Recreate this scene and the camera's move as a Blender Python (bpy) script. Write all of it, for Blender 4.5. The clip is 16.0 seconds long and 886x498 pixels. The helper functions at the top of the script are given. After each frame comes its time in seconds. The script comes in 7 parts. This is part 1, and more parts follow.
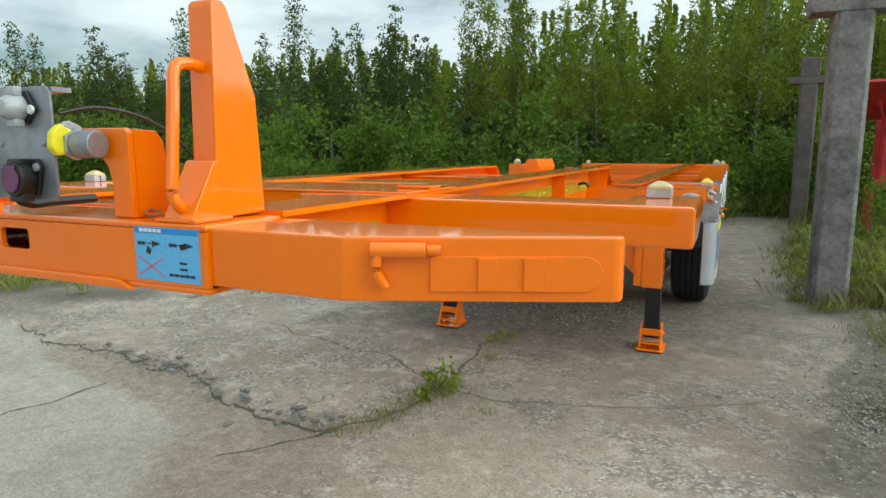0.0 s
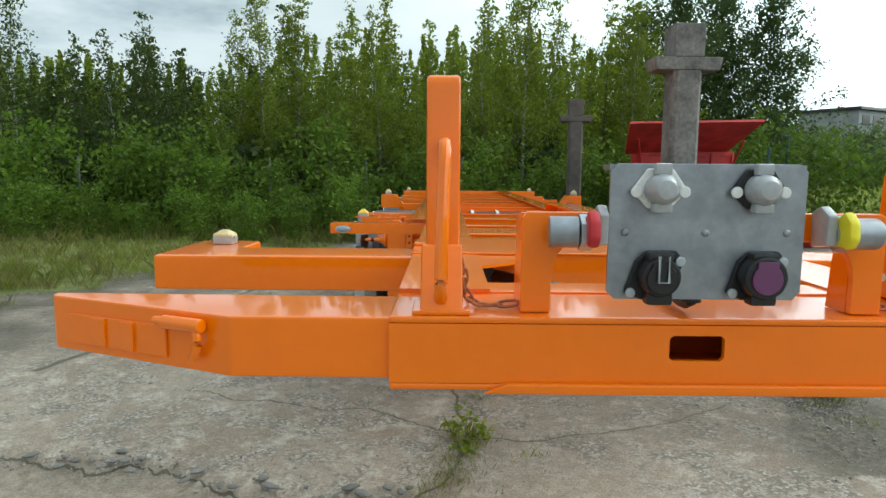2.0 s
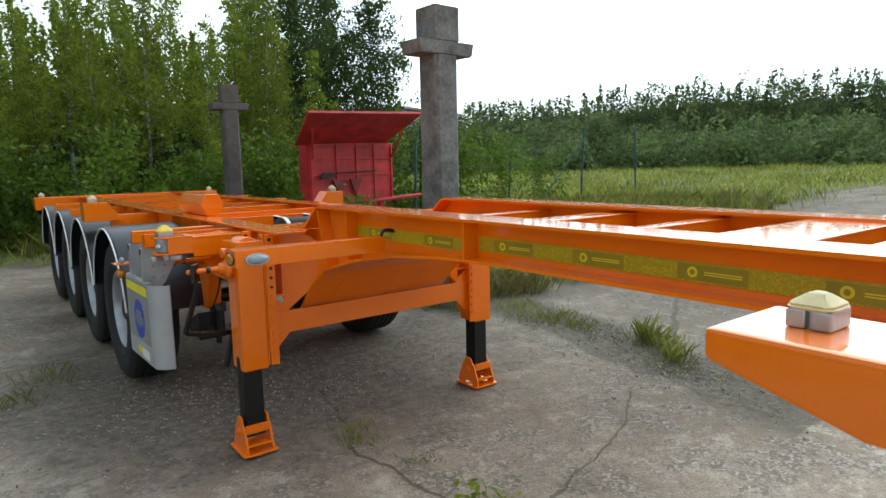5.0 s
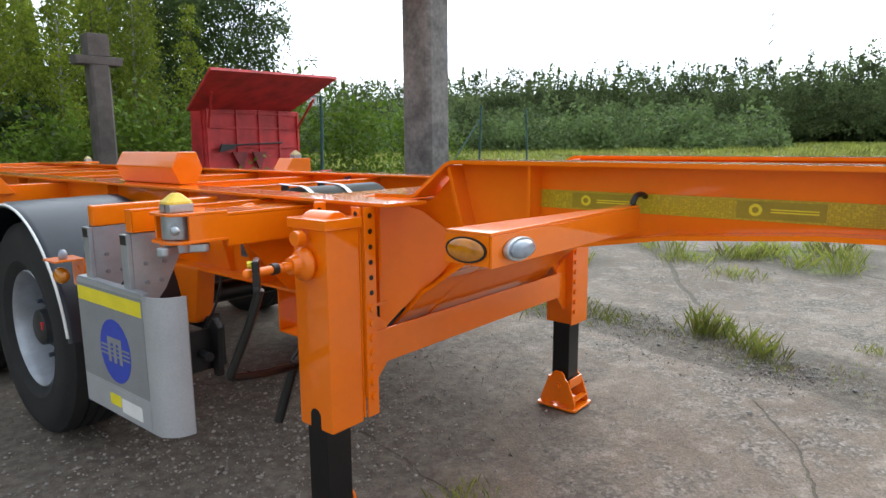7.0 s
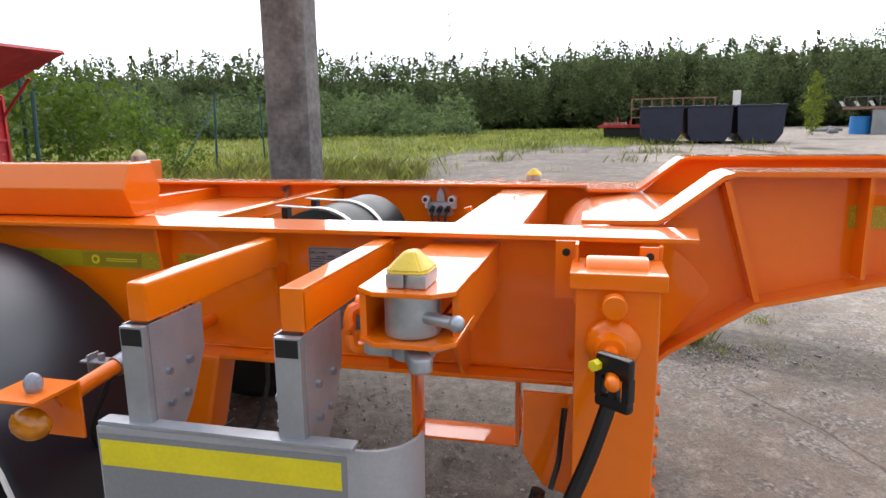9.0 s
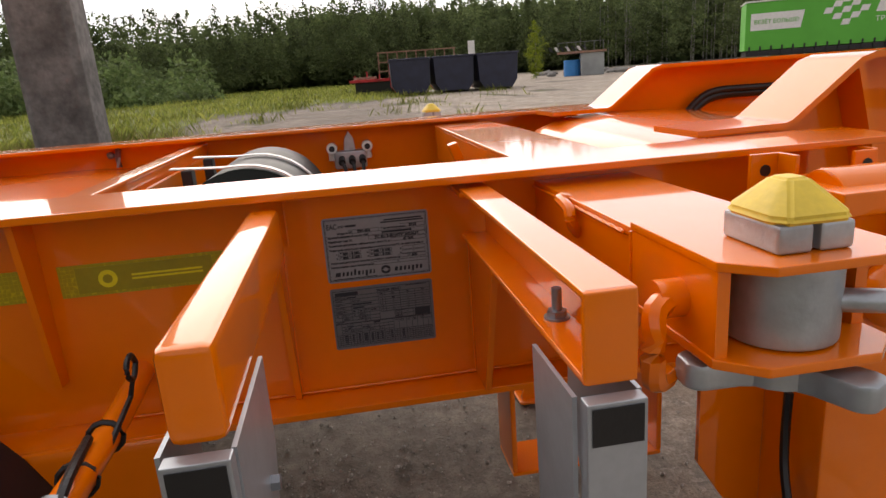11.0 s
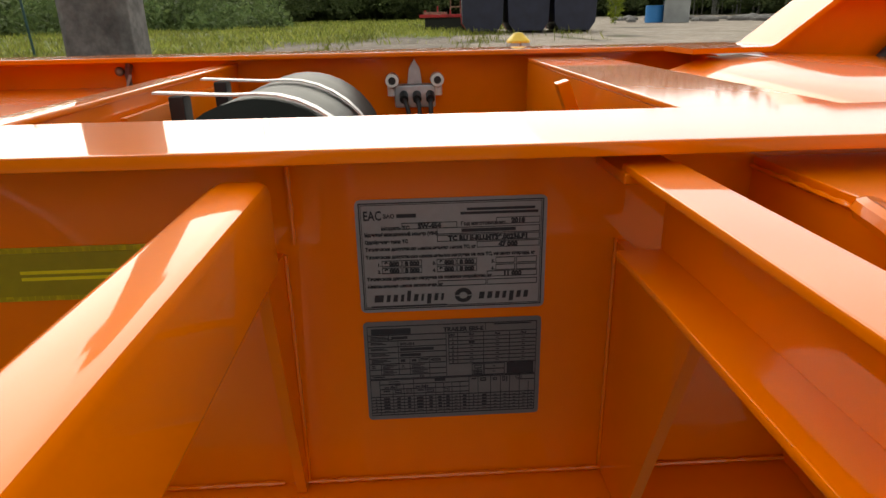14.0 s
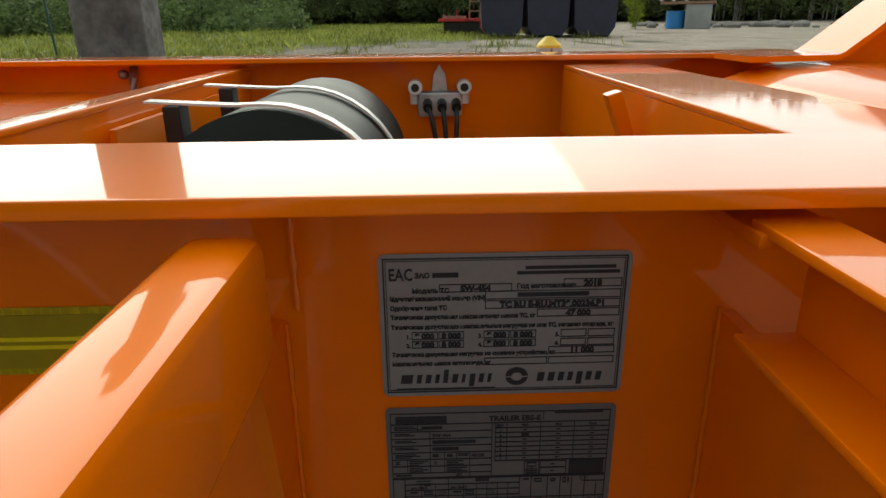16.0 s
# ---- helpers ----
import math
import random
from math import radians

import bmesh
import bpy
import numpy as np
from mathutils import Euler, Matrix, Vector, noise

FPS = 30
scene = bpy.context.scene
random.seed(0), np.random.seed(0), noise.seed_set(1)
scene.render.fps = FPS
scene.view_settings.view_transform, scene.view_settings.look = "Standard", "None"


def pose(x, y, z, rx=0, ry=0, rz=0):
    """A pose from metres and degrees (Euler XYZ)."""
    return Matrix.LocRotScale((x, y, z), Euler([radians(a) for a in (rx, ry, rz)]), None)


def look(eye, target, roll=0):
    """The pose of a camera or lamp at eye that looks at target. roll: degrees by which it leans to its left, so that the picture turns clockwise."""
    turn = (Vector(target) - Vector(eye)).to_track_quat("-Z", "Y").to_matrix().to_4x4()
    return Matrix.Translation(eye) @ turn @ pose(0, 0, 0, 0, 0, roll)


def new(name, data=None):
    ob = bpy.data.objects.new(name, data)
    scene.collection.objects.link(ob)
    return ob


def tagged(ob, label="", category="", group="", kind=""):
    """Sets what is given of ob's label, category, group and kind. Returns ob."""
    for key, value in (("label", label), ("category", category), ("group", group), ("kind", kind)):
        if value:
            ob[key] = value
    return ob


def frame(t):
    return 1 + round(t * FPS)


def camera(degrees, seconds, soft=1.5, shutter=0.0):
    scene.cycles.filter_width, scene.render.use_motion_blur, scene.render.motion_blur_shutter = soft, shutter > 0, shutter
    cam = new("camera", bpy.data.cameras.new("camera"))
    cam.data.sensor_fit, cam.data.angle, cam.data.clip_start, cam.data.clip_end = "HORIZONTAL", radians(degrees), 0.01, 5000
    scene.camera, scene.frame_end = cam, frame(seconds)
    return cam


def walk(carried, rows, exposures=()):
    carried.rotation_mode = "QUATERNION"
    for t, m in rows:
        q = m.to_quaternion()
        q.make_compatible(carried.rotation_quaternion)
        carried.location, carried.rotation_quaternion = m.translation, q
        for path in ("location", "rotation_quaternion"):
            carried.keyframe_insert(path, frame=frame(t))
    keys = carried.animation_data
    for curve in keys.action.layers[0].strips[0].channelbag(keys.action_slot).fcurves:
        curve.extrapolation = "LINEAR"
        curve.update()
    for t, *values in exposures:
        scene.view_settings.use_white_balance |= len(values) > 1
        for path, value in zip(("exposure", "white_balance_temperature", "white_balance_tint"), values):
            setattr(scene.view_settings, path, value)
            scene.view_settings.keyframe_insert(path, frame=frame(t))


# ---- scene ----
cam = camera(70.0, 16.0)
PATH = [
    (0, (1.314, -0.801, 1.481), (0.492, 0.996, 1.171), -0.06),
    (0.5, (0.839, -0.953, 1.477), (0.116, 0.906, 1.321), 4.87),
    (1, (0.401, -1.053, 1.499), (-0.091, 0.878, 1.337), 1.05),
    (1.5, (0.016, -1.071, 1.538), (-0.097, 0.918, 1.356), 0.06),
    (2, (-0.420, -0.998, 1.585), (-0.430, 0.987, 1.343), 0.40),
    (2.5, (-0.854, -0.960, 1.611), (-0.641, 0.990, 1.223), 0.57),
    (3, (-1.243, -0.857, 1.681), (-0.846, 1.070, 1.325), -1.37),
    (3.5, (-1.499, -0.611, 1.697), (-0.847, 1.241, 1.317), -6.19),
    (4, (-1.736, -0.280, 1.657), (-0.704, 1.418, 1.429), -1.87),
    (4.2, (-1.827, -0.096, 1.639), (-0.748, 1.570, 1.395), -1.16),
    (6.3, (-2.065, 1.812, 1.493), (-0.661, 3.207, 1.208), -2.35),
    (6.5, (-2.068, 1.963, 1.483), (-0.629, 3.314, 1.160), -1.84),
    (7, (-2.141, 2.435, 1.416), (-0.629, 3.703, 1.088), -0.42),
    (7.5, (-2.192, 2.899, 1.405), (-0.589, 3.974, 0.882), 1.14),
    (8, (-2.187, 3.348, 1.453), (-0.477, 4.260, 0.960), 0.87),
    (8.2, (-2.196, 3.516, 1.480), (-0.435, 4.343, 1.017), 1.98),
    (10.3, (-1.936, 4.717, 1.424), (-0.018, 4.449, 0.925), -4.96),
    (10.5, (-1.870, 4.765, 1.411), (0.024, 4.401, 0.883), -3.06),
    (11, (-1.632, 4.791, 1.371), (0.280, 4.520, 0.848), -4.16),
    (11.5, (-1.426, 4.757, 1.348), (0.499, 4.588, 0.834), -2.96),
    (12, (-1.274, 4.784, 1.338), (0.642, 4.619, 0.789), -3.25),
    (12.5, (-1.185, 4.814, 1.312), (0.691, 4.604, 0.652), -1.04),
    (13, (-1.158, 4.794, 1.312), (0.707, 4.670, 0.600), -2.13),
    (13.5, (-1.163, 4.789, 1.308), (0.699, 4.695, 0.584), -1.83),
    (14, (-1.168, 4.789, 1.315), (0.709, 4.702, 0.631), -1.14),
    (14.5, (-1.170, 4.788, 1.315), (0.710, 4.697, 0.639), -1.04),
    (15, (-1.178, 4.785, 1.315), (0.704, 4.695, 0.645), -1.04),
    (15.5, (-1.176, 4.780, 1.322), (0.713, 4.703, 0.670), -1.24),
    (16, (-1.025, 4.806, 1.311), (0.858, 4.765, 0.638), -0.64),
]
# the film camera's own brightening and darkening: seconds, stops, kelvin, tint
EXPOSURES = [(0.0, -0.28, 6350, -11), (1.0, -0.47, 6250, -14), (2.0, -0.37, 6300, -12), (3.0, -0.18, 6250, -11), (3.5, -0.36, 6200, -11), (4.0, -0.76, 6250, -11), (4.2, -0.88, 6250, -10), (5.2, -0.25, 6250, -6), (6.3, -0.08, 6200, -3), (7.0, 0.0, 6180, 0), (7.5, 0.24, 6170, 2), (8.2, 0.18, 6150, 5), (10.3, -0.44, 7200, 12), (11.5, -0.66, 7500, 10), (12.0, -0.73, 7550, 7), (12.5, -0.62, 7600, 4), (15.2, -0.52, 7450, -2), (16.0, -0.74, 7150, -8)]
walk(cam, [(t, look(e, g, r)) for t, e, g, r in PATH], EXPOSURES)

# ---- light ----
GLOW_MIN, GLOW_MAX = 1.12, 3.1
SUN_AZ, SUN_EL = 78.0, 27.0     # degrees: azimuth from +y towards +x, height over the horizon
world = bpy.data.worlds.new("sky_world")
scene.world = world
world.use_nodes = True
wn, wl = world.node_tree.nodes, world.node_tree.links
for n in list(wn):
    wn.remove(n)
w_out = wn.new("ShaderNodeOutputWorld")
w_bg = wn.new("ShaderNodeBackground")
w_bg.inputs["Strength"].default_value = 0.095
sky = wn.new("ShaderNodeTexSky")
sky.sky_type = "NISHITA"
sky.sun_disc = False
sky.sun_elevation, sky.sun_rotation = radians(SUN_EL), radians(SUN_AZ)
sky.air_density, sky.dust_density, sky.ozone_density = 1.0, 1.5, 1.0
w_tc = wn.new("ShaderNodeTexCoord")
w_map = wn.new("ShaderNodeMapping")
w_map.inputs["Scale"].default_value = (1.0, 1.0, 3.2)
w_noise = wn.new("ShaderNodeTexNoise")
w_noise.inputs["Scale"].default_value = 2.3
w_noise.inputs["Detail"].default_value = 7.0
w_noise.inputs["Roughness"].default_value = 0.55
w_ramp = wn.new("ShaderNodeValToRGB")
w_ramp.color_ramp.elements[0].position = 0.28
w_ramp.color_ramp.elements[1].position = 0.50
w_noise2 = wn.new("ShaderNodeTexNoise")
w_noise2.inputs["Scale"].default_value = 5.0
w_noise2.inputs["Detail"].default_value = 5.0
w_cloud = wn.new("ShaderNodeMixRGB")
w_cloud.inputs[1].default_value = (7.4, 7.9, 9.8, 1)
w_cloud.inputs[2].default_value = (12.6, 12.4, 13.2, 1)
w_mix = wn.new("ShaderNodeMixRGB")
wl.new(w_tc.outputs["Generated"], w_map.inputs[0])
wl.new(w_map.outputs[0], w_noise.inputs["Vector"])
wl.new(w_map.outputs[0], w_noise2.inputs["Vector"])
wl.new(w_noise.outputs["Fac"], w_ramp.inputs[0])
wl.new(w_noise2.outputs["Fac"], w_cloud.inputs[0])
w_veil = wn.new("ShaderNodeMath")
w_veil.operation, w_veil.use_clamp = "MAXIMUM", True
wl.new(w_ramp.outputs[0], w_veil.inputs[0])
wl.new(w_veil.outputs[0], w_mix.inputs[0])
wl.new(sky.outputs[0], w_mix.inputs[1])
wl.new(w_cloud.outputs[0], w_mix.inputs[2])
# thin cloud is brighter round the veiled sun
w_dot = wn.new("ShaderNodeVectorMath")
w_dot.operation = "DOT_PRODUCT"
saz, sel = radians(SUN_AZ), radians(SUN_EL)
w_dot.inputs[1].default_value = (math.sin(saz) * math.cos(sel), math.cos(saz) * math.cos(sel), math.sin(sel))
wl.new(w_tc.outputs["Generated"], w_dot.inputs[0])
w_thick = wn.new("ShaderNodeMapRange")
w_thick.interpolation_type = "SMOOTHSTEP"
w_thick.inputs["From Min"].default_value, w_thick.inputs["From Max"].default_value = 0.25, 0.75
wl.new(w_dot.outputs["Value"], w_thick.inputs["Value"])
wl.new(w_thick.outputs[0], w_veil.inputs[1])
w_glow = wn.new("ShaderNodeMapRange")
w_glow.interpolation_type = "SMOOTHSTEP"
w_glow.inputs["From Min"].default_value, w_glow.inputs["From Max"].default_value = 0.10, 1.0
w_glow.inputs["To Min"].default_value, w_glow.inputs["To Max"].default_value = GLOW_MIN, GLOW_MAX
wl.new(w_dot.outputs["Value"], w_glow.inputs["Value"])
w_mul = wn.new("ShaderNodeMixRGB")
w_mul.blend_type = "MULTIPLY"
w_mul.inputs[0].default_value = 1.0
wl.new(w_mix.outputs[0], w_mul.inputs[1])
wl.new(w_glow.outputs[0], w_mul.inputs[2])
wl.new(w_mul.outputs[0], w_bg.inputs["Color"])
wl.new(w_bg.outputs[0], w_out.inputs["Surface"])

sun_data = bpy.data.lights.new("sun", "SUN")
sun_data.energy, sun_data.angle, sun_data.color = 1.5, radians(55), (1.0, 0.92, 0.80)
sun = new("sun", sun_data)
saz, sel = radians(SUN_AZ), radians(SUN_EL)
sun.matrix_world = look((30 * math.sin(saz) * math.cos(sel), 30 * math.cos(saz) * math.cos(sel), 30 * math.sin(sel)), (0, 0, 0))


# ---- materials ----
def material(name, color, rough=0.5, metal=0.0, var=0.12, scale=8.0, bump=0.0, bscale=120.0, coat=0.0, color2=None, fine=0.06, random_tint=0.0, coat_rough=0.08):
    """Paint, metal, rubber or stone: a base colour with large stains and fine grain."""
    m = bpy.data.materials.new(name)
    m.use_nodes = True
    nt = m.node_tree
    b = nt.nodes["Principled BSDF"]
    b.inputs["Roughness"].default_value, b.inputs["Metallic"].default_value = rough, metal
    if coat:
        b.inputs["Coat Weight"].default_value, b.inputs["Coat Roughness"].default_value = coat, coat_rough
    tc = nt.nodes.new("ShaderNodeTexCoord")
    n1 = nt.nodes.new("ShaderNodeTexNoise")
    n1.inputs["Scale"].default_value, n1.inputs["Detail"].default_value = scale, 6.0
    n2 = nt.nodes.new("ShaderNodeTexNoise")
    n2.inputs["Scale"].default_value, n2.inputs["Detail"].default_value = bscale, 3.0
    nt.links.new(tc.outputs["Object"], n1.inputs["Vector"])
    nt.links.new(tc.outputs["Object"], n2.inputs["Vector"])
    mix = nt.nodes.new("ShaderNodeMixRGB")
    c2 = color2 or tuple(max(0.0, c * (1 - var)) for c in color)
    mix.inputs[1].default_value, mix.inputs[2].default_value = (*color, 1), (*c2, 1)
    rmp = nt.nodes.new("ShaderNodeValToRGB")
    rmp.color_ramp.elements[0].position, rmp.color_ramp.elements[1].position = 0.38, 0.66
    nt.links.new(n1.outputs["Fac"], rmp.inputs[0])
    nt.links.new(rmp.outputs[0], mix.inputs[0])
    mul = nt.nodes.new("ShaderNodeMixRGB")
    mul.blend_type = "MULTIPLY"
    mul.inputs[0].default_value = 1.0
    mr = nt.nodes.new("ShaderNodeMapRange")
    mr.inputs["To Min"].default_value, mr.inputs["To Max"].default_value = 1 - fine * 2, 1 + fine * 2
    nt.links.new(n2.outputs["Fac"], mr.inputs["Value"])
    nt.links.new(mix.outputs[0], mul.inputs[1])
    nt.links.new(mr.outputs[0], mul.inputs[2])
    last = mul
    if random_tint:
        oi = nt.nodes.new("ShaderNodeObjectInfo")
        rr = nt.nodes.new("ShaderNodeMapRange")
        rr.inputs["To Min"].default_value, rr.inputs["To Max"].default_value = 1 - random_tint, 1 + random_tint
        nt.links.new(oi.outputs["Random"], rr.inputs["Value"])
        mm = nt.nodes.new("ShaderNodeMixRGB")
        mm.blend_type = "MULTIPLY"
        mm.inputs[0].default_value = 1.0
        nt.links.new(last.outputs[0], mm.inputs[1])
        nt.links.new(rr.outputs[0], mm.inputs[2])
        last = mm
    nt.links.new(last.outputs[0], b.inputs["Base Color"])
    r2 = nt.nodes.new("ShaderNodeMapRange")
    r2.inputs["To Min"].default_value, r2.inputs["To Max"].default_value = max(0.03, rough - 0.07), min(1.0, rough + 0.09)
    nt.links.new(n1.outputs["Fac"], r2.inputs["Value"])
    nt.links.new(r2.outputs[0], b.inputs["Roughness"])
    if bump:
        bp = nt.nodes.new("ShaderNodeBump")
        bp.inputs["Strength"].default_value, bp.inputs["Distance"].default_value = bump, 0.004
        nt.links.new(n2.outputs["Fac"], bp.inputs["Height"])
        nt.links.new(bp.outputs[0], b.inputs["Normal"])
    return m


ORANGE = material("orange_paint", (0.87, 0.182, 0.0), 0.42, scale=2.5, color2=(0.81, 0.168, 0.0), bump=0.004, bscale=30, coat=1.0, fine=0.02, coat_rough=0.055)
ORANGE.node_tree.nodes["Principled BSDF"].inputs["Specular IOR Level"].default_value = 0.12
ORANGE.node_tree.nodes["Principled BSDF"].inputs["Coat IOR"].default_value = 1.48
GALV = material("galvanised_steel", (0.33, 0.35, 0.38), 0.42, 0.75, var=0.25, scale=25, bump=0.08, bscale=90)
CAST = material("cast_zinc", (0.50, 0.545, 0.58), 0.42, 0.75, var=0.3, scale=14, bump=0.25, bscale=70)
ALU = material("aluminium_sheet", (0.43, 0.46, 0.49), 0.33, 0.55, var=0.2, scale=10, fine=0.04)
ALU_PANEL = material("silver_panel", (0.27, 0.28, 0.29), 0.45, 0.25, var=0.10, scale=6)
PANEL_LIGHT = material("pale_silver_panel", (0.43, 0.44, 0.46), 0.42, 0.3, var=0.10, scale=6)
BLACK = material("black_plastic", (0.009, 0.009, 0.010), 0.45, var=0.3, bump=0.1)
BLACKPAINT = material("black_painted_steel", (0.006, 0.006, 0.007), 0.30, var=0.3, scale=12, bump=0.1)
TANKBLACK = material("black_tank_paint", (0.014, 0.018, 0.016), 0.38, var=0.2, scale=8)
TANKBLACK.node_tree.nodes["Principled BSDF"].inputs["Specular IOR Level"].default_value = 0.08
RUBBER = material("tyre_rubber", (0.007, 0.007, 0.008), 0.8, var=0.35, scale=9, bump=0.3, bscale=80, color2=(0.015, 0.0145, 0.0135))
FENDER = material("grey_black_fender_plastic", (0.010, 0.013, 0.020), 0.32, var=0.25, scale=6, bump=0.05)
NUTGREY = material("dull_blue_grey_steel", (0.085, 0.10, 0.13), 0.45, 0.5, var=0.3, scale=30)
HUBDARK = material("dark_oily_hub", (0.045, 0.045, 0.048), 0.45, 0.4, var=0.4, scale=20)
RIM = material("silver_rim_paint", (0.42, 0.44, 0.48), 0.38, 0.5, var=0.2, scale=12)
WHITE = material("white_plastic", (0.75, 0.75, 0.73), 0.45, var=0.1, scale=10)
YELLOWCAP = material("yellow_plastic_cap", (0.82, 0.58, 0.06), 0.5, var=0.2, scale=14, bump=0.08)
PINYELLOW = material("dull_yellow_pin_paint", (0.55, 0.41, 0.035), 0.5, var=0.25, scale=30, bump=0.1)
CREAMCAP = material("faded_yellow_cap", (0.62, 0.52, 0.27), 0.55, var=0.2, scale=14, bump=0.08)
RED = material("red_plastic", (0.55, 0.02, 0.03), 0.4, var=0.2)
YELLOW = material("yellow_plastic", (0.80, 0.68, 0.02), 0.4, var=0.1)
PURPLE = material("violet_plastic", (0.13, 0.035, 0.11), 0.45, var=0.2)
BLUE = material("blue_print", (0.025, 0.055, 0.42), 0.45, var=0.1)
BLUESOFT = material("sky_blue_print", (0.14, 0.44, 0.75), 0.5, var=0.06)
BLUEDEEP = material("bright_blue_print", (0.03, 0.24, 0.62), 0.5, var=0.06)
INK = material("dark_ink", (0.02, 0.022, 0.03), 0.55, var=0.1)
REDINK = material("red_ink", (0.62, 0.16, 0.20), 0.55, var=0.1)
PLATE = material("metallic_label_film", (0.30, 0.30, 0.32), 0.42, 0.25, var=0.06, scale=8)
PLATE2 = material("grey_label_film", (0.165, 0.165, 0.175), 0.42, 0.25, var=0.06, scale=8)
AMBER = material("amber_lens", (0.58, 0.20, 0.004), 0.15, var=0.3, scale=40, coat=0.6)
CLEAR = material("clear_lamp_lens", (0.28, 0.32, 0.38), 0.12, var=0.3, scale=50, coat=0.8)
CLEARCAP = material("milky_clear_plastic", (0.36, 0.37, 0.38), 0.2, var=0.12, scale=20, coat=0.5)
REDRUST = material("faded_red_paint", (0.54, 0.026, 0.030), 0.55, var=0.45, scale=3.0, bump=0.15, bscale=40, fine=0.08)
DARKRED = material("dark_red_paint", (0.20, 0.014, 0.018), 0.6, var=0.4, scale=4.0, bump=0.15)
CONCRETE_POST = material("weathered_concrete_post", (0.205, 0.196, 0.184), 0.9, var=0.5, scale=4.5, bump=1.0, bscale=28, fine=0.30)
CONCRETE_DARK = material("dark_stained_concrete_post", (0.125, 0.108, 0.098), 0.9, var=0.4, scale=3.5, bump=0.6, bscale=45, fine=0.14)
STRAPSTEEL = material("bright_strap_steel", (0.72, 0.72, 0.70), 0.38, 0.35, var=0.15, scale=20)
GREENPOST = material("green_painted_post", (0.03, 0.09, 0.085), 0.55, var=0.3)
GREYPOST = material("grey_steel_post", (0.20, 0.21, 0.22), 0.55, 0.3, var=0.3)
NAVY = material("navy_painted_steel", (0.014, 0.018, 0.045), 0.45, var=0.35, scale=1.5, bump=0.1)
GREENTARP = material("green_tarpaulin", (0.085, 0.42, 0.04), 0.5, var=0.08, scale=1.2)
RUSTPALE = material("pale_rusty_steel", (0.34, 0.19, 0.13), 0.7, var=0.4, scale=5)
PALEWALL = material("pale_rendered_wall", (0.36, 0.38, 0.38), 0.85, var=0.25, scale=0.8)
DARKGLASS = material("dark_window_opening", (0.02, 0.022, 0.025), 0.3, var=0.2)
CABLE = material("black_cable", (0.01, 0.01, 0.011), 0.4, var=0.3, bump=0.4, bscale=150)
BARK = material("grey_bark", (0.12, 0.11, 0.085), 0.9, var=0.5, scale=9, bump=0.5, bscale=30)
BIRCHBARK = material("white_birch_bark", (0.40, 0.39, 0.35), 0.8, scale=14, color2=(0.06, 0.055, 0.05), bump=0.3)
CHAIN = material("rusty_painted_chain", (0.42, 0.13, 0.045), 0.5, var=0.4, scale=60, bump=0.3)
RUBBLE = material("grey_rubble", (0.22, 0.21, 0.195), 0.95, var=0.4, scale=20, bump=0.5, random_tint=0.2)


def leaf_material(name, c1, c2, trans=0.35, patch=0.0):
    """Leaves: colour varies from leaf to leaf, and light comes through them."""
    m = bpy.data.materials.new(name)
    m.use_nodes = True
    nt = m.node_tree
    b = nt.nodes["Principled BSDF"]
    b.inputs["Roughness"].default_value = 0.65
    b.inputs["Specular IOR Level"].default_value = 0.25
    geo = nt.nodes.new("ShaderNodeNewGeometry")
    oi = nt.nodes.new("ShaderNodeObjectInfo")
    mix = nt.nodes.new("ShaderNodeMixRGB")
    mix.inputs[1].default_value, mix.inputs[2].default_value = (*c1, 1), (*c2, 1)
    nt.links.new(geo.outputs["Random Per Island"], mix.inputs[0])
    rr = nt.nodes.new("ShaderNodeMapRange")
    rr.inputs["To Min"].default_value, rr.inputs["To Max"].default_value = 0.80, 1.18
    nt.links.new(oi.outputs["Random"], rr.inputs["Value"])
    mm = nt.nodes.new("ShaderNodeMixRGB")
    mm.blend_type = "MULTIPLY"
    mm.inputs[0].default_value = 1.0
    nt.links.new(mix.outputs[0], mm.inputs[1])
    nt.links.new(rr.outputs[0], mm.inputs[2])
    if patch:
        tc = nt.nodes.new("ShaderNodeTexCoord")
        pn = nt.nodes.new("ShaderNodeTexNoise")
        pn.inputs["Scale"].default_value, pn.inputs["Detail"].default_value = patch, 2.0
        pr = nt.nodes.new("ShaderNodeMapRange")
        pr.inputs["From Min"].default_value, pr.inputs["From Max"].default_value = 0.35, 0.65
        pr.inputs["To Min"].default_value, pr.inputs["To Max"].default_value = 0.55, 1.40
        nt.links.new(tc.outputs["Object"], pn.inputs["Vector"])
        nt.links.new(pn.outputs["Fac"], pr.inputs["Value"])
        whole = nt.nodes.new("ShaderNodeMixRGB")
        whole.blend_type = "MULTIPLY"
        whole.inputs[0].default_value = 1.0
        nt.links.new(mm.outputs[0], whole.inputs[1])
        nt.links.new(pr.outputs[0], whole.inputs[2])
        mm = whole
    nt.links.new(mm.outputs[0], b.inputs["Base Color"])
    tr = nt.nodes.new("ShaderNodeBsdfTranslucent")
    nt.links.new(mm.outputs[0], tr.inputs["Color"])
    ms = nt.nodes.new("ShaderNodeMixShader")
    ms.inputs[0].default_value = trans
    nt.links.new(b.outputs[0], ms.inputs[1])
    nt.links.new(tr.outputs[0], ms.inputs[2])
    nt.links.new(ms.outputs[0], nt.nodes["Material Output"].inputs["Surface"])
    return m


